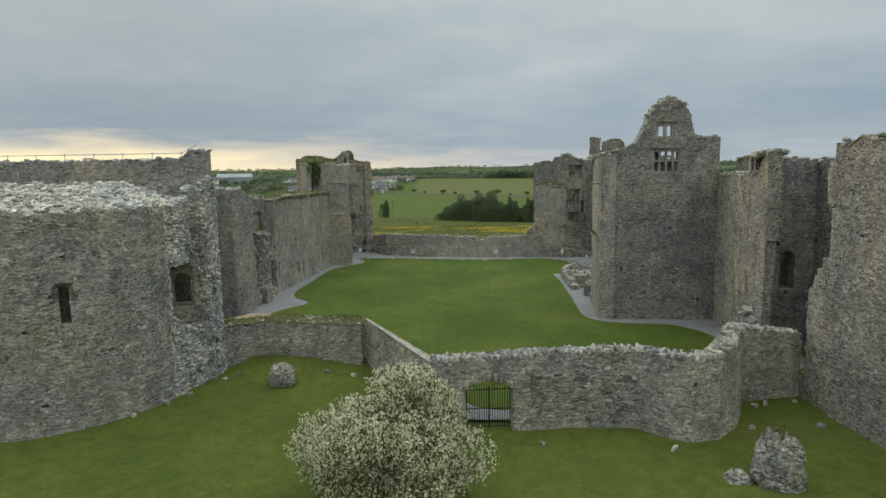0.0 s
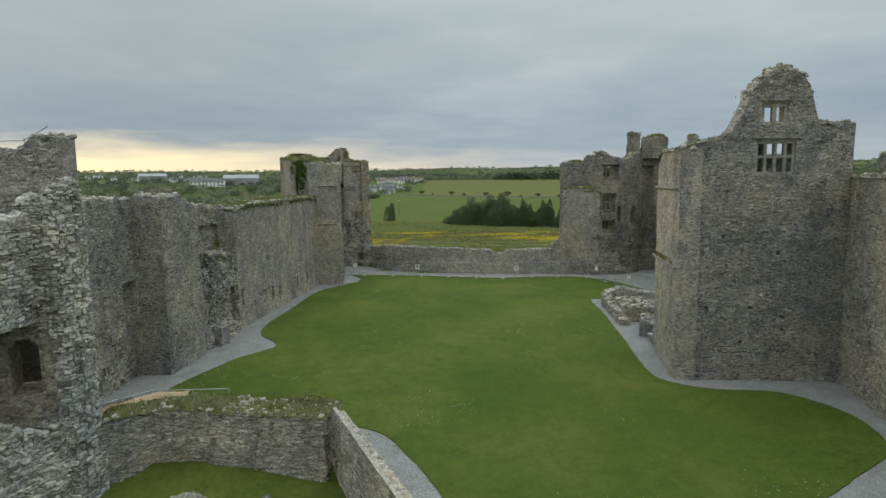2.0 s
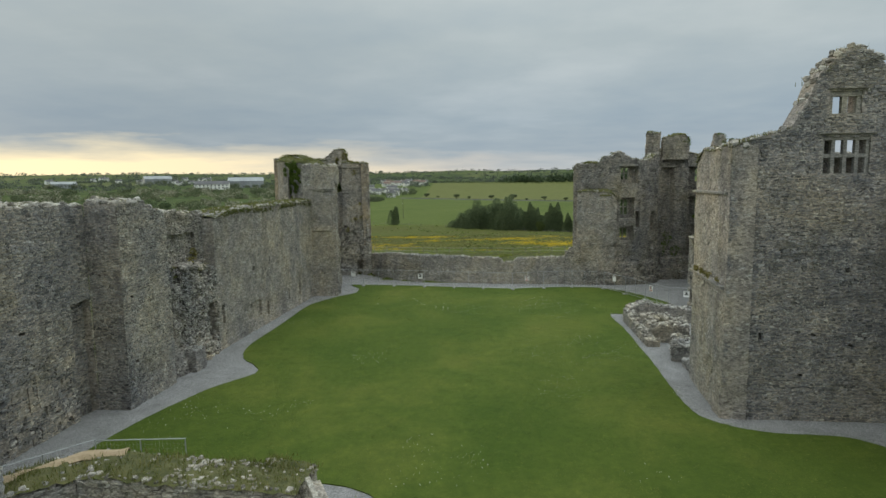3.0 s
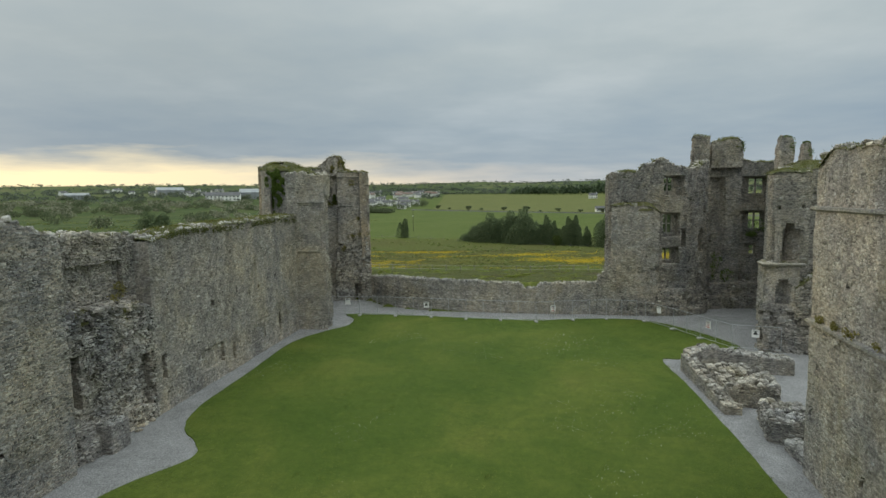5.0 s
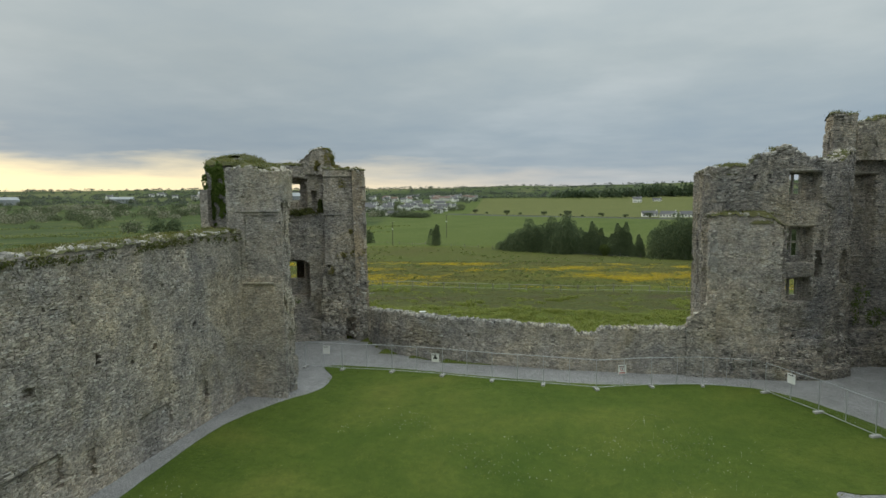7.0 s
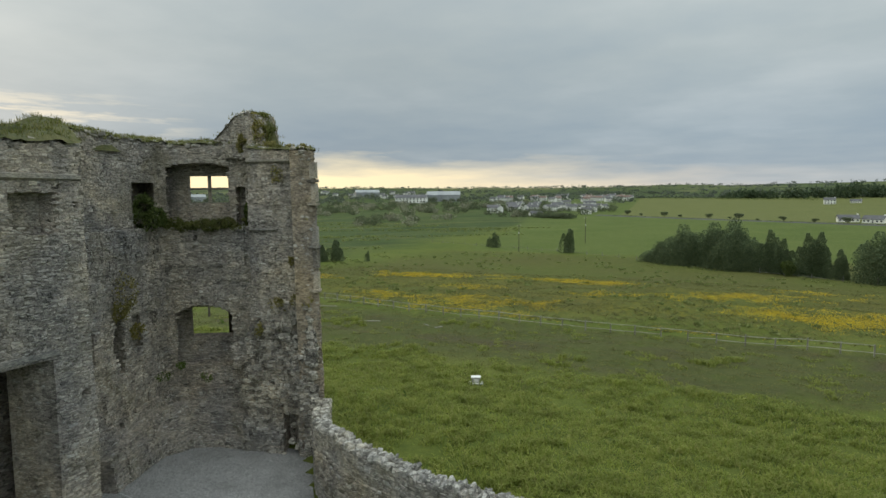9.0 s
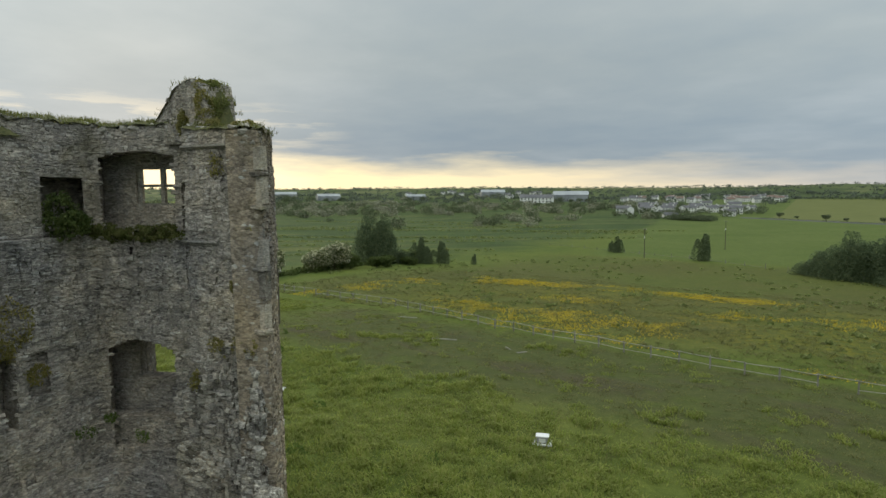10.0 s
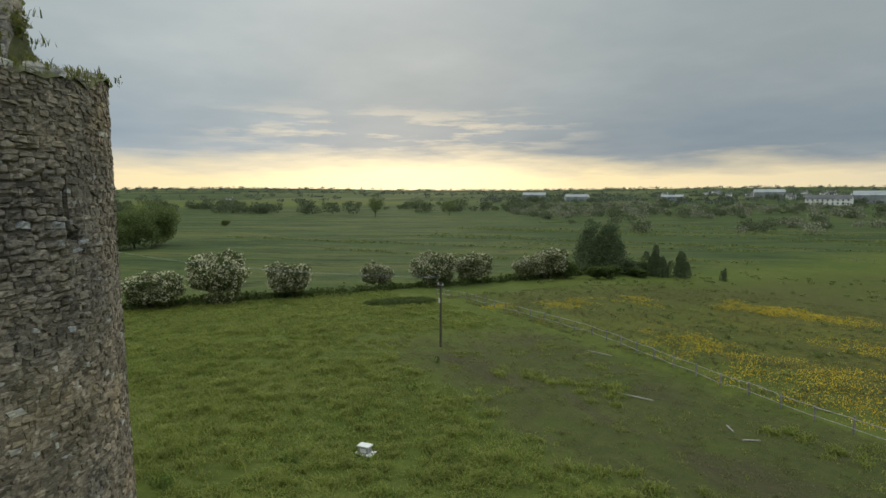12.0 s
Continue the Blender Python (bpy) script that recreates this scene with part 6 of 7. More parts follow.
mound(wall_breach, [(-22.4, 54.4, 6.65, 0.4, 1.4, 0.2), (-22.3, 57.2, 6.3, 0.35, 1.2, 0.25)], 46)
ivy(wall_breach, [((-22.45, 57.0, 7.2), (0.15, 0.7, 0.6))], 500, 0.05, 47, M_MOSS, "moss", label="brown dead growth on the set-back face")

# ---- things in and round the castle ----
def iron_gate():
    g = thing("iron_gate", "closed black iron bar gate in the stone archway", "gate")
    for leaf, (a, b) in enumerate(((-1.08, -0.02), (0.02, 1.08))):
        lf = part("gate_leaf", tube_bm(line_gate.at(gate_u + a, 0.02, -0.4), line_gate.at(gate_u + a, 2.1, -0.4), 0.03), M_IRON, g)
        for z in (0.12, 1.0, 1.95):
            part("rail", tube_bm(line_gate.at(gate_u + a, z, -0.4), line_gate.at(gate_u + b, z, -0.4), 0.026), M_IRON, lf)
        for i in range(9):
            u = a + (b - a) * (i + 0.5) / 9
            part("bar", tube_bm(line_gate.at(gate_u + u, 0.03, -0.4), line_gate.at(gate_u + u, 2.08 + 0.46 * (1 - (u / 1.12) ** 2), -0.4), 0.02, seg=6), M_IRON, lf)
    return g


iron_gate()


def boulder(name, label, loc, size, seed, taper=0.3):
    """A craggy lump of fallen masonry."""
    bm = bmesh.new()
    bmesh.ops.create_icosphere(bm, subdivisions=5, radius=1.0)
    for v in bm.verts:
        d = v.co.normalized()
        c = Vector([math.copysign(abs(q) ** 0.75, q) for q in d])
        dist, _ = noise.voronoi((d.x * 3.1 * size[0] + seed, d.y * 3.1 * size[1], d.z * 2.2 * size[2]))
        k = 0.92 + 0.2 * fbm(d.x * 1.7 + seed, d.y * 1.7, d.z * 1.7) + 0.16 * min(0.7, dist[1] - dist[0]) + 0.035 * noise.noise((d.x * 13, d.y * 13, d.z * 13))
        p = Vector((c.x * size[0] * k, c.y * size[1] * k, c.z * size[2] * k))
        q = 1 - taper * max(-0.4, p.z / size[2])
        v.co = Vector((p.x * q, p.y * q, p.z))
    ob = part(name, bm, M_CRAG, None)
    ob.location = loc
    return tagged(ob, label, "masonry")


M_CRAG = stone_mat("craggy_limestone", (0.17, 0.165, 0.155), (0.36, 0.35, 0.325), 0.9, 0.4, rubble=True, bump=0.9)
boulder("masonry_block", "grey lump of fallen masonry on the grass", (-11.8, 31.9, 0.6), (0.75, 0.65, 0.75), 1, 0.1)
blk = boulder("masonry_block", "tall mossy lump of fallen masonry on the grass", (11.35, 22.0, 0.75), (0.88, 0.8, 1.35), 5, 0.16)
mound(blk, [(0.0, 0.1, 1.25, 0.7, 0.65, 0.22)], 9, name="moss", label="moss and turf on the crown")
boulder("masonry_block", "small lump of fallen masonry beside a larger one", (9.9, 22.1, 0.15), (0.45, 0.4, 0.3), 8)
r_s = random.Random(5)
for x, y in ((-9.6, 33.6), (-7.9, 33.4), (-14.9, 33.2), (-15.6, 32.6), (-16.6, 30.3), (8.3, 24.6), (13.9, 29.6), (14.6, 29.9), (16.2, 30.2), (15.9, 27.2), (12.6, 26.9), (-17.2, 29.0), (-18.0, 27.3), (2.6, 24.9)):
    ob = new("loose_stone", LUMPS_PALE[r_s.randrange(10)])
    ob.matrix_local = Matrix.Translation((x, y, ground_z(x, y) + 0.06)) @ Euler((0, 0, 6 * r_s.random())).to_matrix().to_4x4() @ Matrix.Diagonal((r_s.uniform(0.2, 0.45), r_s.uniform(0.15, 0.35), r_s.uniform(0.12, 0.28), 1))
    tagged(ob, "small pale loose stone on the grass", "stone", "loose stones")

# handrail on the tower's wall walk
rail = thing("handrail", "thin galvanised handrail along the tower's wall top", "railing")
for i in range(12):
    x = -38 + i * 1.83
    part("post", tube_bm((x, 33.7, 13.0), (x, 33.7, 13.75), 0.02, seg=6), M_STEEL, rail)
part("top_rail", tube_bm((-40, 33.7, 13.72), (-17.9, 33.7, 13.66), 0.022, seg=6), M_STEEL, rail)
part("sloping_rail", tube_bm((-17.9, 33.7, 13.66), (-16.9, 33.7, 14.15), 0.022, seg=6), M_STEEL, rail)


# site fence of mesh panels
def fence_panel():
    p = thing("fence_panel", "galvanised steel mesh fence panel on the lawn edge", "fence", group="site fence panels")
    for a, b in (((0, 0, 0.12), (0, 0, 1.95)), ((3.4, 0, 0.12), (3.4, 0, 1.95)), ((0, 0, 1.93), (3.4, 0, 1.93)), ((0, 0, 0.16), (3.4, 0, 0.16)), ((1.7, 0, 0.16), (1.7, 0, 1.93))):
        part("frame_tube", tube_bm(a, b, 0.021, seg=6), M_STEEL, p)
    v, f = [], []
    for i in range(1, 24):
        x = 3.4 * i / 24
        k = len(v)
        v += [(x - 0.0018, 0.004, 0.16), (x + 0.0018, 0.004, 0.16), (x + 0.0018, 0.004, 1.93), (x - 0.0018, 0.004, 1.93)]
        f.append((k, k + 1, k + 2, k + 3))
    for i in range(1, 9):
        z = 0.16 + 1.77 * i / 9
        k = len(v)
        v += [(0, -0.004, z - 0.0018), (3.4, -0.004, z - 0.0018), (3.4, -0.004, z + 0.0018), (0, -0.004, z + 0.0018)]
        f.append((k, k + 1, k + 2, k + 3))
    tagged(mesh_ob("wire_mesh", v, f, M_STEEL, p), kind="stuff")
    part("foot_block", box_bm(-0.12, 0.12, -0.3, 0.3, 0, 0.13, 0.02), plain_mat("concrete_foot", (0.30, 0.30, 0.29), (0.42, 0.42, 0.40), 8), p, "grey block foot")
    return p


def place_between(ob, a, b, z):
    a, b = Vector((*a, z)), Vector((*b, z))
    d = b - a
    return Matrix.Translation(a) @ Matrix.Rotation(math.atan2(d.y, d.x), 4, "Z") @ Matrix.Diagonal((d.length / 3.4, 1, 1, 1))


FENCE = [[(-20.3, 86.2), (-17.4, 86.0), (-13.7, 86.0), (-10.0, 85.7), (-6.5, 85.1), (-3.1, 84.8), (0.25, 84.4), (3.8, 85.5), (7.1, 86.2), (9.9, 85.9)], [(10.6, 85.4), (12.3, 82.2), (13.6, 79.0), (15.0, 75.9)], [(15.0, 75.9), (18.2, 75.0)], [(-19.6, 36.9), (-17.4, 39.6), (-13.9, 40.0)]]
first = fence_panel()
placed = []
for run in FENCE:
    for a, b in zip(run, run[1:]):
        z = yard_z(*a) + 0.03
        ob = first if not placed else copy_thing(first, Matrix())
        ob.matrix_basis = place_between(ob, a, b, z)
        placed.append(ob)


M_RED = plain_mat("red_print", (0.42, 0.08, 0.07), (0.50, 0.10, 0.09), 6, 0.5, 0, 0)
M_BLACKINK = plain_mat("black_print", (0.02, 0.02, 0.02), (0.04, 0.04, 0.04), 6, 0.5, 0, 0)


def sign(x, y, z, turn, style):
    s = tagged(part("warning_sign", box_bm(-0.27, 0.27, -0.008, 0.008, -0.3, 0.3, 0.004), M_WHITE, None), "small white warning board tied to the mesh fence", "sign", "fence signs")
    s.matrix_basis = pose(x, y, z, 0, 0, turn)
    if style == 1:
        v, f = [], []
        for k in range(20):
            for q in (0.15, 0.115):
                v.append((q * math.sin(k * 0.31416), -0.012, 0.06 + q * math.cos(k * 0.31416)))
            f.append((2 * k, 2 * k + 1, (2 * k + 3) % 40, (2 * k + 2) % 40))
        mesh_ob("ring_symbol", v, f, M_RED if x > 0 else M_BLACKINK, s)
        part("print_bar", box_bm(-0.2, 0.2, -0.013, -0.009, -0.25, -0.17), M_RED if x > 0 else M_BLACKINK, s)
        part("figure_symbol", box_bm(-0.03, 0.03, -0.013, -0.009, -0.02, 0.13), M_BLACKINK, s)
    elif style == 2:
        bm = bmesh.new()
        bmesh.ops.create_circle(bm, cap_ends=True, segments=3, radius=0.2, matrix=Matrix.Translation((0, -0.012, 0.02)) @ Matrix.Rotation(radians(90), 4, "X"))
        part("triangle_symbol", bm, M_BLACKINK, s)
    for k in range(2):
        part("print_bar", box_bm(-0.2, 0.2 - 0.08 * k, -0.013, -0.009, 0.22 - 0.03 * k - 0.012, 0.232 - 0.03 * k), M_BLACKINK, s)
    return s


sign(-18.6, 86.02, 1.25, 0, 0)
sign(-10.5, 85.68, 1.05, -5, 2)
sign(1.9, 84.92, 0.95, 18, 1)
sign(11.4, 83.7, 1.15, -62, 0)
sign(13.9, 78.1, 1.1, -66, 1)
sign(16.5, 75.4, 1.05, -15, 2)

# weathered cloth over the wall top
v_t, f_t = [], []
ln_t = Line([(-18.3, 33.2), (-15.6, 36.6), (-14.2, 37.0)])
for i in range(25):
    u = ln_t.length * i / 24
    for k, d in enumerate((-0.28, -0.1, 0.1, 0.25)):
        p = ln_t.at(u, 3.12 + 0.05 * fbm(u * 2, d * 3) + (-0.12 if k in (0, 3) else 0) + 0.1 * (u < 1.2), d + 0.08 * noise.noise((u * 1.7, 0, 0)))
        v_t.append(p)
for i in range(24):
    for k in range(3):
        a = i * 4 + k
        f_t.append((a, a + 1, a + 5, a + 4))
tarp = mesh_ob("ground_cloth", v_t, f_t, plain_mat("tan_cloth", (0.34, 0.26, 0.16), (0.46, 0.36, 0.24), 7, 0.9, 0, 0.5, 0.03))
sol = tarp.modifiers.new("thickness", "SOLIDIFY")
sol.thickness = 0.04
tagged(tarp, "crumpled tan cloth laid along the low wall's top", "cloth")


# ---- plants ----
def crown_spots(r, n, w, h, z0, shape, lobes):
    out = []
    if shape == "cone":
        for _ in range(n):
            t = r.random() ** 1.4
            a = r.uniform(0, 6.283)
            rad = w / 2 * (1 - t) ** 0.75 * (0.55 + 0.5 * r.random()) * (1 + 0.25 * math.sin(a * 5 + t * 17))
            out.append((rad * math.cos(a), rad * math.sin(a), z0 + (h - z0) * t))
        return out
    if shape == "spires":
        tops = []
        for k in range(lobes):
            a, q = r.uniform(0, 6.283), math.sqrt(r.random())
            hh = h * (1 - 0.30 * q) * r.uniform(0.66, 1.05)
            tops.append((0.36 * w * q * math.cos(a), 0.36 * w * q * math.sin(a), hh, w * r.uniform(0.42, 0.66)))
        for _ in range(n):
            x, y, hh, ww = tops[r.randrange(lobes)]
            t, a = r.random() ** 0.85, r.uniform(0, 6.283)
            tier = 0.75 + 0.35 * abs(math.sin(t * 19 + 2.0 * math.sin(a * 2 + x)))
            rad = ww / 2 * (1.03 - t) ** 0.42 * tier * (0.5 + 0.55 * r.random() ** 0.5) * min(1, 0.6 + t * 4) * (1 + 0.3 * noise.noise((x + 2 * math.cos(a), y + 2 * math.sin(a), t * 5)))
            lean = 0.06 * h * t * t
            out.append((x + rad * math.cos(a) + lean, y + rad * math.sin(a), z0 + (hh - z0) * t - 0.12 * rad))
        return out
    blobs = []
    for k in range(lobes):
        d = Vector((r.gauss(0, 1), r.gauss(0, 1), r.gauss(0, 0.8))).normalized() * r.uniform(0.3, 0.8)
        blobs.append((Vector((d.x * w / 2, d.y * w / 2, (z0 + h) / 2 + d.z * (h - z0) / 2)), r.uniform(0.30, 0.46)))
    for _ in range(n):
        c, q = blobs[r.randrange(lobes)]
        d = Vector((r.gauss(0, 1), r.gauss(0, 1), r.gauss(0, 1))).normalized()
        k = q * (0.62 + 0.42 * r.random() ** 0.6) * (1 + 0.25 * noise.noise((d.x * 3 + c.x, d.y * 3 + c.y, d.z * 3)))
        p = c + Vector((d.x * w / 2 * k, d.y * w / 2 * k, d.z * (h - z0) / 2 * k * 1.1))
        p.z = max(p.z, z0 * 0.5 + 0.05)
        out.append(tuple(p))
    return out


def tree(name, label, w, h, n, leaf, seed, mat, z0=1.0, shape="round", lobes=14, bloom=0, bloom_size=0.1, group="", category="tree"):
    r = random.Random(seed)
    t = thing(name, label, category, group=group)
    bm = bmesh.new()
    tr = max(0.06, w * 0.022)
    top = z0 + (h - z0) * (0.85 if shape == "cone" else 0.6 if shape == "spires" else 0.45)
    tube_bm((0, 0, -0.3), (0.05 * w * r.uniform(-1, 1), 0.05 * w * r.uniform(-1, 1), top), tr, tr * 0.3, 8, bm)
    if shape == "round":
        for k in range(7):
            a = 6.283 * k / 7 + r.random()
            tube_bm((0, 0, z0 * 0.6 + (top - z0) * r.random() * 0.6), (w * 0.36 * math.cos(a), w * 0.36 * math.sin(a), z0 + (h - z0) * r.uniform(0.4, 0.8)), tr * 0.5, tr * 0.12, 6, bm)
    part("trunk", bm, M_BARK, t)
    sp = crown_spots(r, n + bloom, w, h, z0, shape, lobes)
    v, f = leaves(sp[:n], r, leaf)
    tagged(mesh_ob("crown", v, f, mat, t), kind="stuff")
    if bloom:
        cz = (z0 + h) / 2
        bs = []
        for p in sp[n:]:
            p = Vector(p)
            out = (p - Vector((0, 0, cz)))
            p = p + out.normalized() * 0.06
            if out.z > -0.25 * (h - z0) or r.random() < 0.45:
                for _ in range(3):
                    bs.append(p + Vector((r.gauss(0, 1), r.gauss(0, 1), r.gauss(0, 1))) * bloom_size * 1.1)
        v, f = leaves(bs, r, bloom_size)
        tagged(mesh_ob("blossom", v, f, M_BLOSSOM, t, ), kind="stuff")
    return t


def set_down(t, x, y, turn=0.0, s=1.0, sz=None):
    return Matrix.Translation((x, y, ground_z(x, y) - 0.05)) @ Matrix.Rotation(turn, 4, "Z") @ Matrix.Diagonal((s, s, sz or s, 1))


haw = tree("hawthorn_tree", "hawthorn tree covered in white blossom before the gate", 6.5, 4.65, 46000, 0.055, 5, M_MAYLEAF, 0.1, lobes=38, bloom=25000, bloom_size=0.048)
haw.matrix_basis = set_down(haw, -3.4, 20.5)

may = tree("hawthorn_bush", "round hawthorn bush white with blossom at the field edge", 7.0, 6.0, 6500, 0.19, 4, M_MAYLEAF, 0.3, lobes=18, bloom=2600, bloom_size=0.10, group="blossoming hedge", category="bush")
may.matrix_basis = set_down(may, -105, 120.5, 0, 1.35, 1.05)
for x, y, s, q in ((-104.8, 99.6, 0.85, 0.75), (-105.3, 109, 0.95, 0.95), (-107, 137, 0.55, 1.0), (-105.4, 146.5, 0.72, 0.85), (-106, 149.5, 0.75, 0.95), (-105.2, 156.3, 0.68, 1.0), (-103.5, 168, 0.6, 0.9), (-103.4, 173.5, 0.7, 1.0)):
    copy_thing(may, set_down(may, x, y, x + y, s * 1.3, s * q * 1.5))
bramble = []
for i in range(260):
    q = i / 259
    bramble.append((-106 + 3 * q + r_s.gauss(0, 0.9), 92 + 104 * q, r_s.uniform(1.2, 3.0), r_s.uniform(0.5, 1.5)))
scrub = tree("shrub", "dull green field shrub beside the hedge", 6.0, 4.0, 2600, 0.26, 6, M_LEAF, 0.2, lobes=10, group="field shrubs", category="bush")
scrub.matrix_basis = set_down(scrub, -101, 176, 0, 0.95)
for x, y, s, q in ((-97, 181, 0.9, 0.8), (-100.2, 197, 0.6, 1.3), (-101, 188, 0.9, 0.7), (-98, 193, 0.7, 0.8), (-104, 147.5, 0.5, 1.2)):
    copy_thing(scrub, set_down(scrub, x, y, x, s * 1.2, s * q * 1.1))
pine = tree("pine_tree", "dark green pine standing behind the hawthorn hedge", 13.0, 14.5, 13000, 0.22, 7, M_CONIFER, 0.3, "spires", 16, group="field pines")
pine.matrix_basis = set_down(pine, -107.0, 190.5, 0, 1.0)
for x, y, s, q in ((-101.5, 195, 0.42, 0.7),):
    copy_thing(pine, set_down(pine, x, y, x, s, s * q))
grove = tree("evergreen_tree", "broad dark evergreen in the field's shelter belt", 13.0, 13.0, 20000, 0.20, 8, M_CONIFER, 0.1, "spires", 26, group="shelter belt")
grove.matrix_basis = set_down(grove, 2.0, 231.5)
for x, y, s, q in ((-17.0, 241.5, 0.5, 0.6), (-12.5, 239.5, 0.75, 0.8), (-7.5, 237.5, 0.9, 0.98), (-2.5, 234.5, 0.92, 1.02), (5.0, 229.5, 0.8, 0.95), (-8.5, 243, 0.75, 0.9), (2.0, 236, 0.9, 1.0), (28.5, 213.5, 0.85, 1.0), (32.5, 211.0, 0.95, 1.05), (37.0, 208.5, 1.05, 1.15), (43.0, 205.0, 1.0, 1.2), (50, 201, 1.1, 1.15), (58, 197, 1.0, 1.1)):
    copy_thing(grove, set_down(grove, x, y, x * 3, s, s * q))
cypress = tree("cypress_tree", "upright dark cypress in the field's shelter belt", 11.0, 14.0, 14000, 0.20, 88, M_CONIFER, 0.1, "spires", 9, group="shelter belt")
cypress.matrix_basis = set_down(cypress, 9.6, 226.5, 0, 0.5, 0.78)
for x, y, s, q in ((13.6, 223.5, 0.95, 0.85), (16.6, 221.0, 1.0, 0.95), (19.6, 218.8, 1.0, 0.98), (22.6, 216.6, 0.8, 0.8), (11.6, 225.4, 0.7, 0.55)):
    copy_thing(cypress, set_down(cypress, x, y, x * 3, s, s * q))
copy_thing(scrub, set_down(scrub, 13.5, 220.0, 1, 0.7, 1.0))
spruce = tree("conifer_tree", "small lone conifer on the field boundary", 5.6, 8.6, 4500, 0.16, 9, M_CONIFER, 0.2, "spires", 5, group="lone conifers")
spruce.matrix_basis = set_down(spruce, -44.0, 257.0, 0, 0.82, 1.15)
for x, y, s, q in ((-72.5, 268.5, 0.7, 1.0), (-75.5, 269.5, 0.4, 1.2), (-99.2, 198.5, 1.05, 0.85), (-96.6, 200.0, 0.85, 0.72), (-95.0, 203.0, 0.9, 0.85), (-87.5, 207.0, 0.3, 1.3)):
    copy_thing(spruce, set_down(spruce, x, y, x, s, s * q))
willow = tree("willow_tree", "pale green willow beside the wet meadow", 15.0, 14.0, 11000, 0.26, 31, M_WILLOW, 1.0, lobes=30, group="meadow willows")
willow.matrix_basis = set_down(willow, -251, 96, 0, 1.25, 1.15)
for x, y, s, q in ((-262, 104, 0.95, 1.15), (-244, 88, 0.8, 0.8), (-430, 150, 0.35, 0.8)):
    copy_thing(willow, set_down(willow, x, y, x, s, s * q))
ash = tree("ash_tree", "tall thin-leaved tree standing in the wet meadow", 17.0, 23.0, 1500, 0.42, 33, M_WILLOW, 3.0, lobes=22, group="meadow trees")
ash.matrix_basis = set_down(ash, -530, 298, 0, 1.0)
copy_thing(ash, set_down(ash, -531, 379, 2, 0.95, 0.85))
lane = tree("lane_tree", "wind-bent small tree beside the lane", 7.0, 5.5, 1500, 0.20, 10, M_HAZY_SCRUB, 1.0, lobes=8, group="lane trees")
lane.matrix_basis = set_down(lane, -73, 612)
for x, y, s in ((-60, 604, 0.8), (-40, 585, 1.5), (-27.2, 572, 0.9), (-6, 560, 1.3), (8.4, 552, 0.7), (11, 546, 0.6), (14, 541, 1.7), (25, 533, 0.6), (40.3, 525, 1.2), (56, 510, 1.0), (72, 498, 1.4)):
    copy_thing(lane, set_down(lane, x, y, x, s * 0.75, s * 0.65))


def clumps(name, spots, leaf, seed, mat, label, per=54):
    """Many far bushes or trees too small to count, in one mesh: (x, y, width, height)."""
    r = random.Random(seed)
    sp = []
    for x, y, w, h in spots:
        z = ground_z(x, y)
        for _ in range(per):
            d = Vector((r.gauss(0, 1), r.gauss(0, 1), r.gauss(0, 1))).normalized() * (0.4 + 0.75 * r.random())
            sp.append((x + d.x * w / 2, y + d.y * w / 2, z + h * 0.48 + d.z * h * 0.5))
    v, f = [], []
    for k, p in enumerate(sp):
        w = spots[k // per][2]
        a, b = leaves([p], r, leaf * max(2.0, w) * 0.11)
        n0 = len(v)
        v += a
        f.append(tuple(n0 + q for q in b[0]))
    return tagged(mesh_ob(name, v, f, mat), label, "trees", kind="stuff")


r_f = random.Random(21)
scr, bloom = [], []
while len(scr) + len(bloom) < 330:
    a, q = r_f.uniform(0.24, 0.93), r_f.random()
    d = 330 + 560 * q ** 0.75
    x, y = -math.sin(a) * d - 5, 60 + math.cos(a) * d
    if noise.noise((x * 0.012, y * 0.02, 4.0)) < 0.25 - 0.7 * q or (x > -150 - (y - 560) * 0.1 and y > 300):
        continue
    w = r_f.uniform(6, 15)
    (bloom if r_f.random() < 0.5 else scr).append((x, y, w, w * r_f.uniform(0.45, 0.7)))
for _ in range(46):
    w = r_f.uniform(6, 12)
    scr.append((-100 - 150 * r_f.random(), 590 + 190 * r_f.random(), w, w * 0.6))
for _ in range(40):
    q, w = r_f.random(), r_f.uniform(5, 10)
    scr.append((-150 + 42 * q + r_f.gauss(0, 3), 560 - 18 * q + r_f.gauss(0, 4), w, w * 0.5))
# the meadow's far treeline
for _ in range(210):
    a, w = r_f.uniform(0.86, 1.75), r_f.uniform(7, 20)
    d = r_f.choice((720, 830, 960)) + 40 * math.sin(a * 9) + r_f.gauss(0, 6)
    if noise.noise((a * 9, d * 0.01, 2.0)) > -0.12:
        scr.append((-math.sin(a) * d, 60 + math.cos(a) * d, w, w * r_f.uniform(0.45, 0.8)))
# scrub that screens the warehouses' walls
for x, y in ((-429.7, 984), (-652, 1087), (-797, 774), (-690, 890), (-912, 768)):
    d = math.hypot(x, y)
    for _ in range(9):
        q, w = r_f.uniform(-34, 34), r_f.uniform(7, 13)
        (bloom if r_f.random() < 0.3 else scr).append((x * (1 - 26 / d) + q * y / d, y * (1 - 26 / d) - q * x / d, w, w * r_f.uniform(0.5, 0.75)))
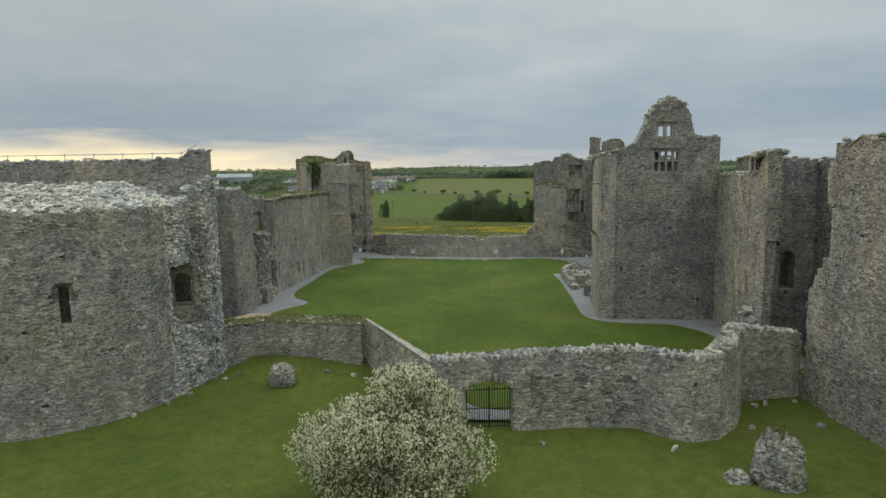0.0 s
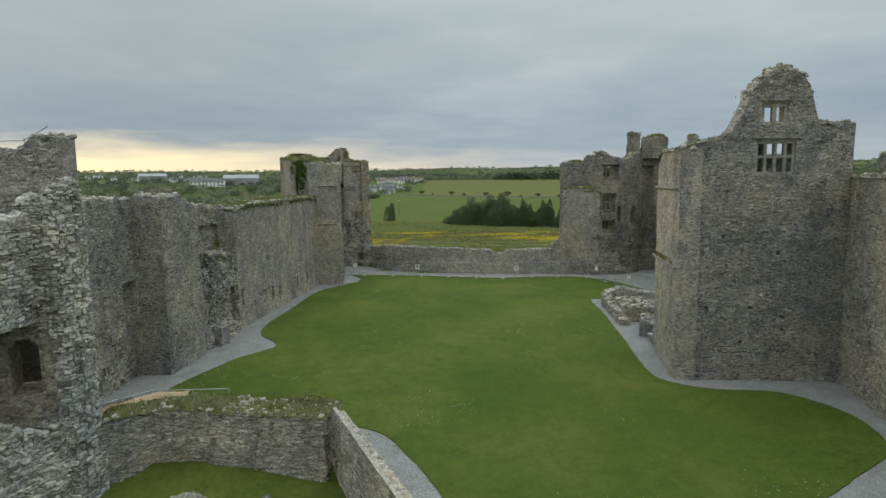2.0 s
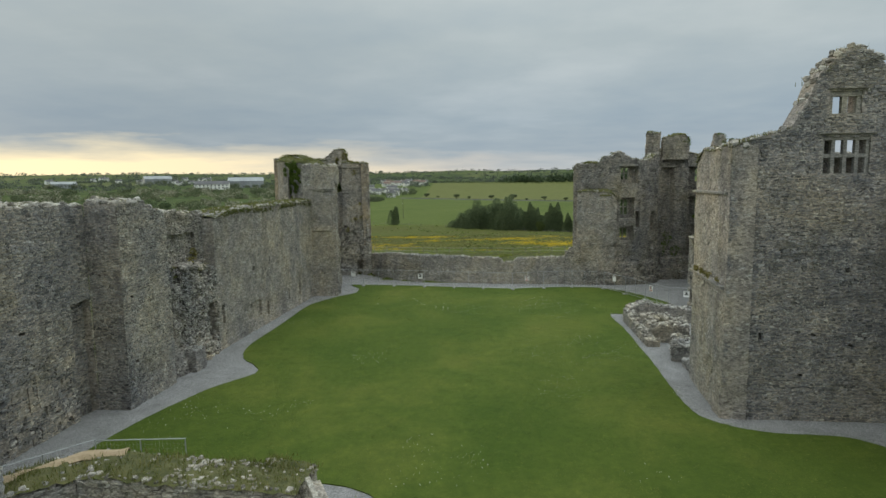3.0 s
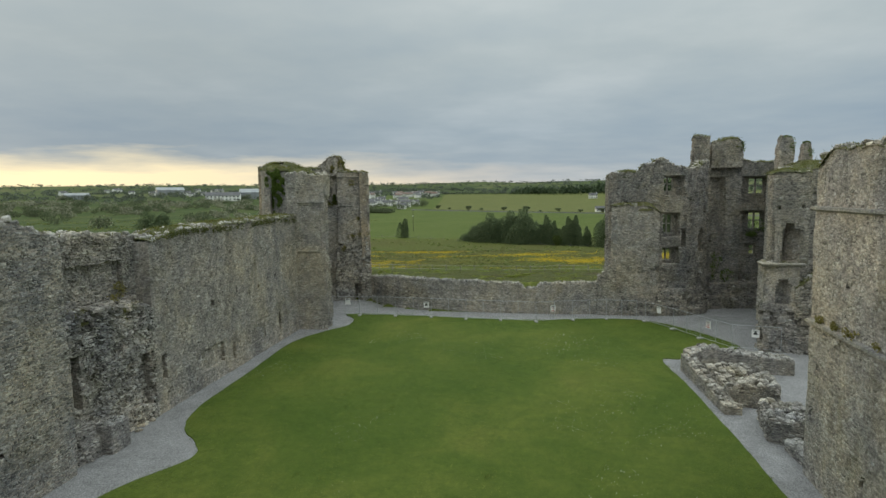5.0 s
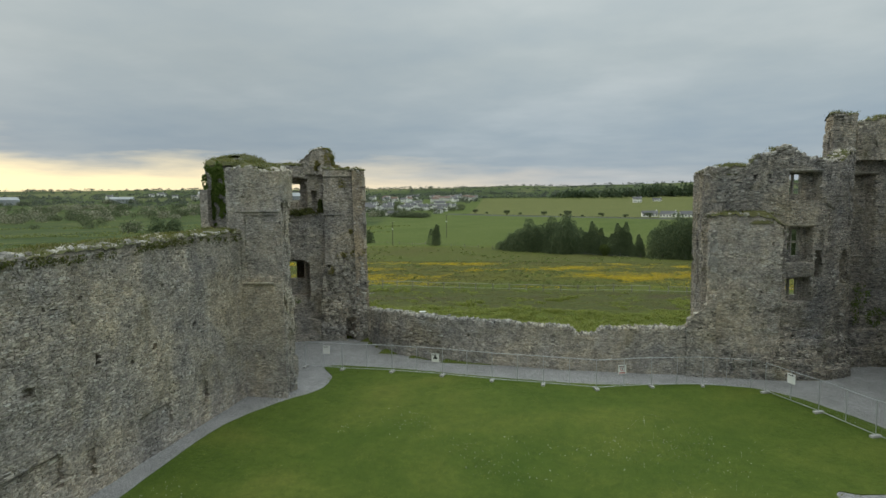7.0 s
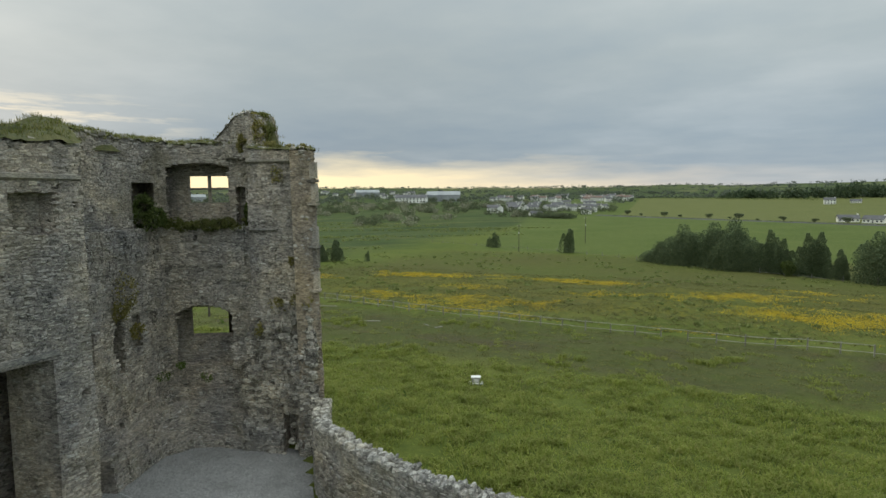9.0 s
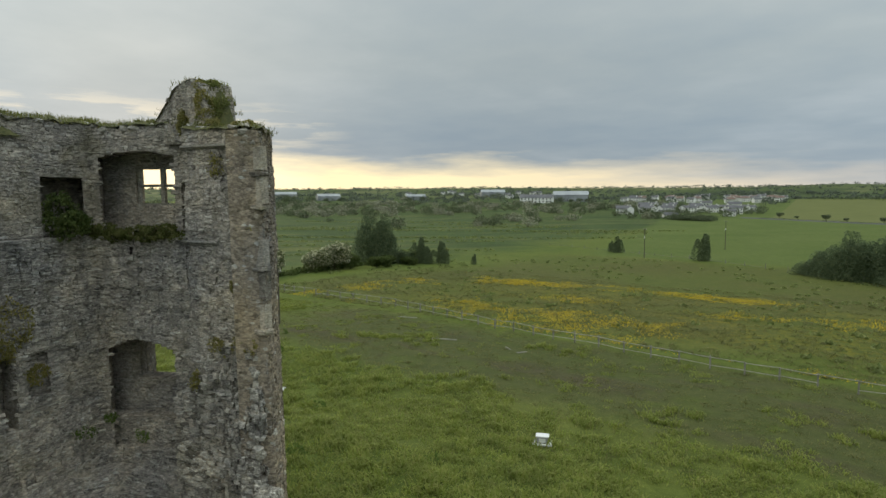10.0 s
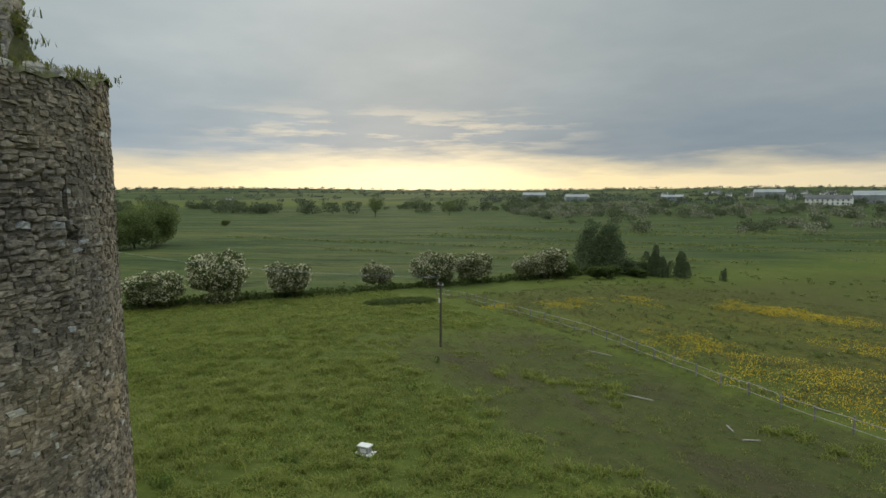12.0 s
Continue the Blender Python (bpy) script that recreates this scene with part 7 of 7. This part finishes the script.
# sedge tussocks along the old drains and over the rough field
sedge = []
for k in range(26):
    x0, y0, m = r_f.uniform(-330, -110), r_f.uniform(150, 420), r_f.randrange(14, 40)
    for i in range(m):
        q = (i - m / 2) * 3.2
        x, y = x0 + q * 0.83 + r_f.gauss(0, 0.5), y0 + q * 0.56 + 4 * noise.noise((q * 0.05, k, 0.0)) + r_f.gauss(0, 0.5)
        if x < -108 or y > 262:
            w = r_f.uniform(1.5, 3.6)
            sedge.append((x, y, w, w * r_f.uniform(0.16, 0.3)))
while len(sedge) < 1100:
    x, y = r_f.uniform(-100, 70), r_f.uniform(142, 255)
    if noise.noise((x * 0.04, y * 0.06, 7.0)) + 0.4 * r_f.random() > 0.22:
        w = r_f.uniform(0.6, 1.6)
        sedge.append((x, y, w, w * r_f.uniform(0.14, 0.26)))
clumps("sedge", sedge, 1.3, 9, leaf_mat("sedge_leaves", (0.170, 0.215, 0.075), (0.220, 0.260, 0.095), (0.270, 0.290, 0.120)), "low sedge and rough grass tussocks in the fields", 16)
clumps("bramble_hedge", bramble, 0.9, 8, M_LEAF, "low bramble and grass hedge under the hawthorns", 30)
clumps("far_scrub", scr, 0.55, 1, M_HAZY_SCRUB, "far green scrub and hedges round the wet meadow", 190)
clumps("far_hawthorn", bloom, 0.5, 2, leaf_mat("pale_scrub", (0.11, 0.13, 0.07), (0.24, 0.25, 0.18), (0.44, 0.43, 0.36)), "far hawthorn scrub pale with blossom", 190)
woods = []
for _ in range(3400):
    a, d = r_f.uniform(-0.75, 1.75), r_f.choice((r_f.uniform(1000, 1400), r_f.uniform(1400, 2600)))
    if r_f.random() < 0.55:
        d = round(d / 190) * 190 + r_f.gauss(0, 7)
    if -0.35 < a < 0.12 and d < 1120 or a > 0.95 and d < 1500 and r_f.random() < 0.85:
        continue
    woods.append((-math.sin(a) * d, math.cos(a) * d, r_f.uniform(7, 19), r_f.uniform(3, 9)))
# distance haze is put into the leaf colour: paler, greyer and bluer
clumps("far_woods", woods, 1.0, 3, leaf_mat("hazy_far_foliage", (0.098, 0.120, 0.100), (0.125, 0.150, 0.122), (0.155, 0.178, 0.142)), "far hedgerow trees and woods on low hills", 22)
knoll = []
for _ in range(90):
    q = r_f.random()
    knoll.append((10 + 330 * q, 1130 - 60 * q + r_f.gauss(0, 14), r_f.uniform(14, 30), r_f.uniform(9, 22) * (0.5 + q)))
clumps("knoll_wood", knoll, 1.0, 4, leaf_mat("wood_foliage", (0.045, 0.070, 0.038), (0.065, 0.095, 0.050), (0.090, 0.120, 0.062)), "leafy wood on the rise behind the fields", 46)
hedge = []
for i in range(150):
    q = i / 149
    hedge.append((-106 + 230 * q, 1118 - 100 * q, 5, r_f.uniform(3, 5)))
for i in range(120):
    q = i / 119
    hedge.append((-84 + 190 * q, 600.5 - 128 * q, 3.0, 1.1))
clumps("field_hedge", hedge, 0.8, 5, M_LEAF, "clipped hedges along the lane and hay field", 14)

# short tufts and daisies that break up the mown lawn
r_d = random.Random(61)
mown = []
while len(mown) < 16000:
    x, y = r_d.uniform(-20, 16), r_d.uniform(29, 87)
    hit = False
    for (x0, y0), (x1, y1) in zip(LAWN, LAWN[1:] + LAWN[:1]):
        if (y0 > y) != (y1 > y) and x < (x1 - x0) * (y - y0) / (y1 - y0) + x0:
            hit = not hit
    if hit and noise.noise((x * 0.35, y * 0.35, 6.0)) + 0.5 * noise.noise((x * 1.3, y * 1.3, 1.0)) > r_d.uniform(-0.5, 0.5):
        mown.append(((x, y, 0.045 + yard_z(x, y)), r_d.uniform(0.03, 0.08)))
tagged(blades(None, mown, M_MOWN, "lawn_tufts", r_d, 6, 0.10, 0.016, 1.9), "short uneven tufts in the mown lawn", "grass", kind="stuff")
daisy = []
for (x, y, z), h in mown:
    if noise.noise((x * 0.14, y * 0.14, 12.0)) > 0.22 and r_d.random() < 0.5:
        daisy.append((x + r_d.uniform(-.3, .3), y + r_d.uniform(-.3, .3), z + 0.05))
v, f = leaves(daisy, r_d, 0.022)
tagged(mesh_ob("daisies", v, f, M_WHITE), "small white daisies scattered over the lawn", "flowers", kind="stuff")

# tussocks of the paddock
r_g = random.Random(17)
spots = []
while len(spots) < 30000:
    x, y = r_g.uniform(-104, 34), 93 + 44 * r_g.random() ** 1.1
    if noise.noise((x * 0.22, y * 0.22, 3.0)) + 0.8 * noise.noise((x * 0.9, y * 0.9, 5.0)) + 0.3 * r_g.random() < -0.12 + 0.75 * smooth(115, 121, y + 3 * noise.noise((x * 0.1, 0, 0))) * (x > -64) or math.hypot(x - NW[0], y - NW[1]) < 6.4:
        continue
    if y < 94 and -18 < x < 10:
        continue
    spots.append(((x, y, ground_z(x, y)), r_g.uniform(0.10, 0.30)))
low = []
while len(low) < 9000:
    x, y = r_g.uniform(-70, 34), r_g.uniform(112, 139)
    if noise.noise((x * 0.5, y * 0.5, 8.0)) + 0.5 * r_g.random() < 0.15:
        continue
    low.append(((x, y, ground_z(x, y)), r_g.uniform(0.05, 0.16)))
big_t = random.Random(29)
clump_spots = []
while len(clump_spots) < 2600:
    x, y = big_t.uniform(-104, 34), 94 + 42 * big_t.random() ** 1.2
    if noise.noise((x * 0.16, y * 0.16, 3.0)) + 0.25 * big_t.random() < 0.05 + 0.5 * smooth(116, 122, y) * (x > -64) or math.hypot(x - NW[0], y - NW[1]) < 6.6 or (y < 95 and -18 < x < 10):
        continue
    clump_spots.append(((x, y, ground_z(x, y)), big_t.uniform(0.28, 0.55)))
big_tuss = blades(None, clump_spots, M_TUFT, "tall_tussocks", big_t, 46, 0.24, 0.03, 1.5)
tagged(big_tuss, "tall lumpy grass tussocks in the paddock", "grass", kind="stuff")
tuss = blades(None, spots, M_TUFT, "grass_tussocks", r_g, 12, 0.20, 0.028, 1.9)
tagged(tuss, "coarse green grass tussocks in the paddock", "grass", kind="stuff")
while len(low) < 23000:
    x, y = r_g.uniform(-88, 60), 140 + 55 * r_g.random() ** 1.3
    if noise.noise((x * 0.2, y * 0.3, 8.0)) + 0.5 * r_g.random() > 0.12:
        low.append(((x, y, ground_z(x, y)), r_g.uniform(0.12, 0.32)))
low_tuss = blades(None, low, M_LOWTUFT, "grazed_tufts", r_g, 9, 0.16, 0.026, 1.9)
tagged(low_tuss, "short grass tufts on trodden ground and meadow", "grass", kind="stuff")
weeds = []
for x, y in ((-36.5, 104.8), (-31, 108), (-41, 110.5), (-25, 101.5), (-46, 116), (-52, 121), (-35, 99), (-20, 106)):
    weeds.append(((x, y, ground_z(x, y) + 0.2), (0.5, 0.5, 0.35)))
ob = ivy(None, weeds, 900, 0.1, 40, M_IVY, "weed_patches", label="dark docks and nettles in the paddock")
tagged(ob, category="weeds")
rush_r = random.Random(71)
rushes = []
for _ in range(700):
    a, q = rush_r.uniform(0, 6.2832), math.sqrt(rush_r.random())
    x, y = -84.6 + 4.6 * q * math.cos(a), 131.7 + 5.0 * q * math.sin(a)
    rushes.append(((x, y, ground_z(x, y)), rush_r.uniform(0.5, 0.9)))
tagged(blades(None, rushes, M_LEAF, "rush_bed", rush_r, 14, 0.25, 0.03, 0.6), "dark bed of rushes in the paddock", "rushes", kind="stuff")
flowers = []
r_b = random.Random(23)
while len(flowers) < 46000:
    x, y = r_b.uniform(-75, 70), r_b.uniform(139, 186)
    if noise.noise((x * 0.045, y * 0.085, 9.0)) + 0.5 * noise.noise((x * 0.25, y * 0.25, 2.0)) < r_b.uniform(0.0, 0.75):
        continue
    flowers.append((x, y, ground_z(x, y) + r_b.uniform(0.1, 0.35)))
v, f = leaves(flowers, r_b, 0.06)
tagged(mesh_ob("buttercups", v, f, plain_mat("buttercup_yellow", (0.60, 0.42, 0.01), (0.72, 0.54, 0.02), 3, 0.6, 0, 0)), "drifts of yellow buttercups beyond the paddock fence", "flowers", kind="stuff")

# ---- fields: fences, poles, boxes ----
def field_fence(pts, step, rails, label, h=1.15, mat=None):
    fn = thing("field_fence", label, "fence")
    ln = Line(pts)
    n = int(ln.length / step)
    r = random.Random(len(pts) + n)
    pts3 = []
    for i in range(n + 1):
        p = ln.at(ln.length * i / n, 0)
        z = ground_z(p.x, p.y)
        q = Vector((p.x + r.uniform(-.05, .05), p.y + r.uniform(-.05, .05), z))
        pts3.append(q)
        part("post", box_bm(q.x - 0.06, q.x + 0.06, q.y - 0.06, q.y + 0.06, z - 0.2, z + h * r.uniform(0.9, 1.08), 0.01), M_WOODPOST, fn)
    for a, b in zip(pts3, pts3[1:]):
        for k in range(rails):
            zz = h * (0.32 + 0.56 * k / max(1, rails - 1))
            if r.random() < 0.06:
                continue
            part("rail", tube_bm(a + Vector((0, -0.07, zz + r.uniform(-.04, .04))), b + Vector((0, -0.07, zz + r.uniform(-.06, .06))), 0.03, seg=4), mat or M_WOODPOST, fn)
    return fn


M_OLDRAIL = plain_mat("bleached_rail", (0.26, 0.25, 0.22), (0.42, 0.40, 0.36), 5.0, 0.85, 0, 0.2)
field_fence([(-92, 141.5), (-72, 141), (-55, 142), (-41, 139.5), (-28, 138), (-17, 137), (13, 136.6), (45, 136.0), (75, 136)], 2.6, 2, "weathered timber post and rail fence across the pasture", mat=M_OLDRAIL)
field_fence([(-105, 283), (-72, 270), (-44, 258.5), (-18, 243.5), (3, 229), (16, 217), (30, 207), (60, 192)], 6.0, 1, "thin post and wire fence at the far field's edge", 1.2)


for x, y, a, ln in ((-38.5, 130.5, 20, 3.4), (-31.0, 131.5, -35, 1.2), (-29.2, 131.0, 50, 1.0), (-49.0, 137.2, 12, 2.6)):
    z = ground_z(x, y) + 0.05
    dx, dy = 0.5 * ln * math.cos(radians(a)), 0.5 * ln * math.sin(radians(a))
    tagged(part("fallen_rail", tube_bm((x - dx, y - dy, z), (x + dx, y + dy, z + 0.06), 0.055, 0.045, 6), M_OLDRAIL, None), "bleached fence rail lying on the trodden ground", "rail", "fallen rails")


def pole(x, y, h, label):
    z = ground_z(x, y)
    p = thing("utility_pole", label, "pole", (x, y, z), group="utility poles")
    part("post", tube_bm((0, 0, -0.5), (0, 0, h), 0.13, 0.09, 10), M_BARK, p)
    part("cross_arm", box_bm(-0.6, 0.6, -0.05, 0.05, h - 0.35, h - 0.24, 0.01), M_WOODPOST, p)
    for k in (-0.5, 0.5):
        part("insulator", tube_bm((k, 0, h - 0.24), (k, 0, h - 0.08), 0.05, 0.03), M_WHITE, p)
    part("plate", box_bm(-0.12, 0.12, -0.16, -0.12, h * 0.68, h * 0.68 + 0.5, 0.01), M_WHITE, p, "small pale box fixed to the pole")
    return p


pole(-57.2, 124.2, 6.4, "wooden utility pole in the paddock")
pole(-59.6, 255.2, 9.0, "thin wooden utility pole on the far field's edge")
pole(-47.0, 300.0, 10.0, "thin wooden utility pole in the far field")


def cable(a, b, sag, label):
    v, f = [], []
    a, b = Vector(a), Vector(b)
    for i in range(25):
        q = i / 24
        p = a.lerp(b, q) - Vector((0, 0, sag * 4 * q * (1 - q)))
        v += [p + Vector((0, 0, 0.008)), p + Vector((0.008, 0, -0.006)), p + Vector((-0.008, 0, -0.006))]
    for i in range(24):
        for k in range(3):
            f.append((i * 3 + k, i * 3 + (k + 1) % 3, i * 3 + 3 + (k + 1) % 3, i * 3 + 3 + k))
    return tagged(mesh_ob("overhead_cable", v, f, M_STEEL), label, "cable", "overhead cables")


for k in (-0.5, 0.5):
    cable((-57.2 + k, 124.2, 4.8), (-120 + k, 92.0, 4.2), 0.9, "thin overhead cable running to the wooden pole")


def feeder(x, y, turn):
    t = thing("concrete_box", "small white concrete box on a slab in the paddock", "box", group="paddock boxes")
    part("slab", box_bm(-0.75, 0.75, -0.5, 0.5, 0.0, 0.12, 0.02), M_WHITE, t)
    body = part("body", box_bm(-0.42, 0.42, -0.3, 0.3, 0.12, 0.62, 0.02), plain_mat("grey_concrete", (0.30, 0.30, 0.31), (0.42, 0.42, 0.43), 6), t)
    part("hatch", box_bm(-0.26, 0.26, -0.33, -0.302, 0.2, 0.52, 0.008), M_WHITE, body)
    part("lid", box_bm(-0.52, 0.52, -0.36, 0.36, 0.62, 0.72, 0.02), M_WHITE, t)
    t.matrix_basis = Matrix.Translation((x, y, ground_z(x, y) + 0.02)) @ Matrix.Rotation(radians(turn), 4, "Z") @ Matrix.Diagonal((0.72, 0.72, 0.72, 1))
    return t


feeder(-17.3, 112.8, 25)
feeder(-36.8, 109.0, 40)
M_SLATE = plain_mat("dark_slate", (0.07, 0.07, 0.075), (0.13, 0.13, 0.135), 0.8, 0.7, 0, 0.2)
M_TILE = plain_mat("brown_tile", (0.15, 0.10, 0.08), (0.22, 0.15, 0.12), 0.8, 0.8, 0, 0.2)
M_SHEET = plain_mat("pale_sheet_metal", (0.22, 0.24, 0.25), (0.36, 0.38, 0.39), 0.6, 0.5, 0.2, 0.1)
M_PANE = plain_mat("window_glass_dark", (0.02, 0.025, 0.03), (0.045, 0.05, 0.055), 2, 0.12, 0, 0)
M_RENDER = plain_mat("white_render", (0.74, 0.74, 0.71), (0.86, 0.86, 0.82), 1.2, 0.85, 0, 0.1)


def house(label, w, d, h, roof_h, roofmat, floors=2, n=4, name="house", group="village houses", chimney=True, category="house"):
    t = thing(name, label, category, group=group)
    bm = bmesh.new()
    vs = [bm.verts.new(c) for c in ((-w / 2, -d / 2, -1.5), (w / 2, -d / 2, -1.5), (w / 2, d / 2, -1.5), (-w / 2, d / 2, -1.5), (-w / 2, -d / 2, h), (w / 2, -d / 2, h), (w / 2, d / 2, h), (-w / 2, d / 2, h), (-w / 2, 0, h + roof_h), (w / 2, 0, h + roof_h))]
    for q in ((0, 1, 5, 4), (1, 2, 6, 9, 5), (2, 3, 7, 6), (3, 0, 4, 8, 7)):
        bm.faces.new([vs[k] for k in q])
    part("wall", bm, M_SHEET if name == "warehouse" else M_RENDER, t)
    o = 0.4
    roof = None
    for s in (-1, 1):
        bm = bmesh.new()
        e = roof_h * o / (d / 2)
        c = ((-w / 2 - o, s * (d / 2 + o), h - e), (w / 2 + o, s * (d / 2 + o), h - e), (w / 2 + o, 0, h + roof_h), (-w / 2 - o, 0, h + roof_h))
        lo = [bm.verts.new(q) for q in c]
        hi = [bm.verts.new((q[0], q[1], q[2] + 0.25)) for q in c]
        bm.faces.new(hi), bm.faces.new(lo[::-1])
        for k in range(4):
            bm.faces.new((lo[k], lo[(k + 1) % 4], hi[(k + 1) % 4], hi[k]))
        bmesh.ops.recalc_face_normals(bm, faces=bm.faces[:])
        roof = part("roof", bm, roofmat, t)
    if chimney:
        part("chimney", box_bm(w / 2 - 1.4, w / 2 - 0.4, -0.45, 0.45, h + roof_h - 0.8, h + roof_h + 1.1, 0.05), M_RENDER, roof)
    for fl in range(floors):
        for k in range(n):
            x = -w / 2 + w * (k + 0.5) / n
            z = 0.9 + fl * 2.7
            if fl == 0 and k == n // 2:
                part("door", box_bm(x - 0.5, x + 0.5, -d / 2 - 0.05, -d / 2 + 0.05, 0, 2.1), M_SLATE, t)
                continue
            win = part("window", box_bm(x - 0.75, x + 0.75, -d / 2 - 0.08, -d / 2 + 0.04, z - 0.08, z + 1.38, 0.02), M_WHITE, t)
            part("pane", box_bm(x - 0.65, x + 0.65, -d / 2 - 0.1, -d / 2 - 0.082, z, z + 1.28), M_PANE, win)
    return t


def face_castle(x, y, s=1.0, extra=0.0):
    a = math.atan2(-(x + 5), y - 70)
    return Matrix.Translation((x, y, ground_z(x, y))) @ Matrix.Rotation(a + extra, 4, "Z") @ Matrix.Diagonal((s, s, s, 1))


two = house("two-storey white rendered house in the village", 12, 8, 5.6, 2.4, M_SLATE)
two.matrix_basis = face_castle(-121.6, 694.9, 1.0, 0.3)
for x, y, e in ((-133.7, 740, 0.1), (-152, 736, -0.2), (-168, 735, 0.4), (-194, 731, 0.2), (-230, 758, -0.3), (-143, 800, 0.2), (-180, 830, 0.0), (-215, 820, 0.5), (122.6, 905, 0.1), (-205, 690, 0.3)):
    copy_thing(two, face_castle(x, y, 1.0 + 0.12 * math.sin(x), e))
for i in range(16):
    q = (i * 0.618) % 1
    copy_thing(two, face_castle(-115 - 120 * q, 640 + 150 * ((i * 0.37) % 1), 0.8 + 0.25 * q, math.sin(i * 2.1)))
bung = house("low white bungalow with a slate roof", 15, 8, 3.0, 2.8, M_SLATE, 1, 5, name="bungalow")
bung.matrix_basis = face_castle(78, 534, 0.8, 0.2)
for x, y, e in ((90, 520, -0.4), (155, 938, 0.0), (-151, 590, 0.3), (-170, 640, -0.2), (-1151, 245, 0.1), (104, 520, 0.3)):
    copy_thing(bung, face_castle(x, y, 1.0, e))
brown = house("two-storey village house with a brown tiled roof", 11, 8, 5.6, 2.4, M_TILE)
brown.matrix_basis = face_castle(-171.6, 1021, 1.0)
r_v = random.Random(3)
for i in range(34):
    q = r_v.random()
    x, y = -120 - 240 * q + r_v.gauss(0, 8), 985 + 150 * r_v.random()
    copy_thing(brown if r_v.random() < 0.4 else two, face_castle(x, y, r_v.uniform(0.8, 1.05), r_v.uniform(-0.6, 0.6)))
for i in range(14):
    x, y = -560 - 300 * r_v.random(), 1000 + 260 * r_v.random()
    copy_thing(two, face_castle(x, y, r_v.uniform(0.8, 1.1), r_v.uniform(-0.6, 0.6)))
shed = house("large pale warehouse with a sheet metal roof", 42, 24, 8.0, 4.5, M_SHEET, 1, 6, name="warehouse", group="warehouses", chimney=False, category="warehouse")
shed.matrix_basis = face_castle(-429.7, 984, 1.35)
for x, y, s, e in ((-652, 1087, 0.85, 0.1), (-797, 774, 0.7, 0.2), (-690, 890, 0.6, -0.2), (-912, 768, 0.75, 0.0)):
    copy_thing(shed, face_castle(x, y, s, e))
inn = house("long white two-storey building with a slate roof", 34, 13, 5.6, 3.2, M_SLATE, 2, 9, name="large_house", group="village houses")
inn.matrix_basis = face_castle(-452, 908, 1.5, -0.15)
# the lane behind the sheep pasture
lv = []
for i in range(41):
    q = i / 40
    x, y = -100 + 330 * q, 611 - 221 * q
    z = ground_z(x, y) + 0.5
    lv += [(x - 2, y - 3.2, z - 0.6), (x, y, z), (x + 1.5, y + 3, z + 0.1), (x + 3, y + 6, z - 0.6)]
lane_road = tagged(mesh_ob("road", lv, [(i * 4 + k, i * 4 + 4 + k, i * 4 + 5 + k, i * 4 + 1 + k) for i in range(40) for k in range(3)], plain_mat("asphalt", (0.05, 0.05, 0.052), (0.085, 0.085, 0.085), 0.7, 0.9, 0, 0.2)), "grey country road behind the pasture", "road", kind="structure")
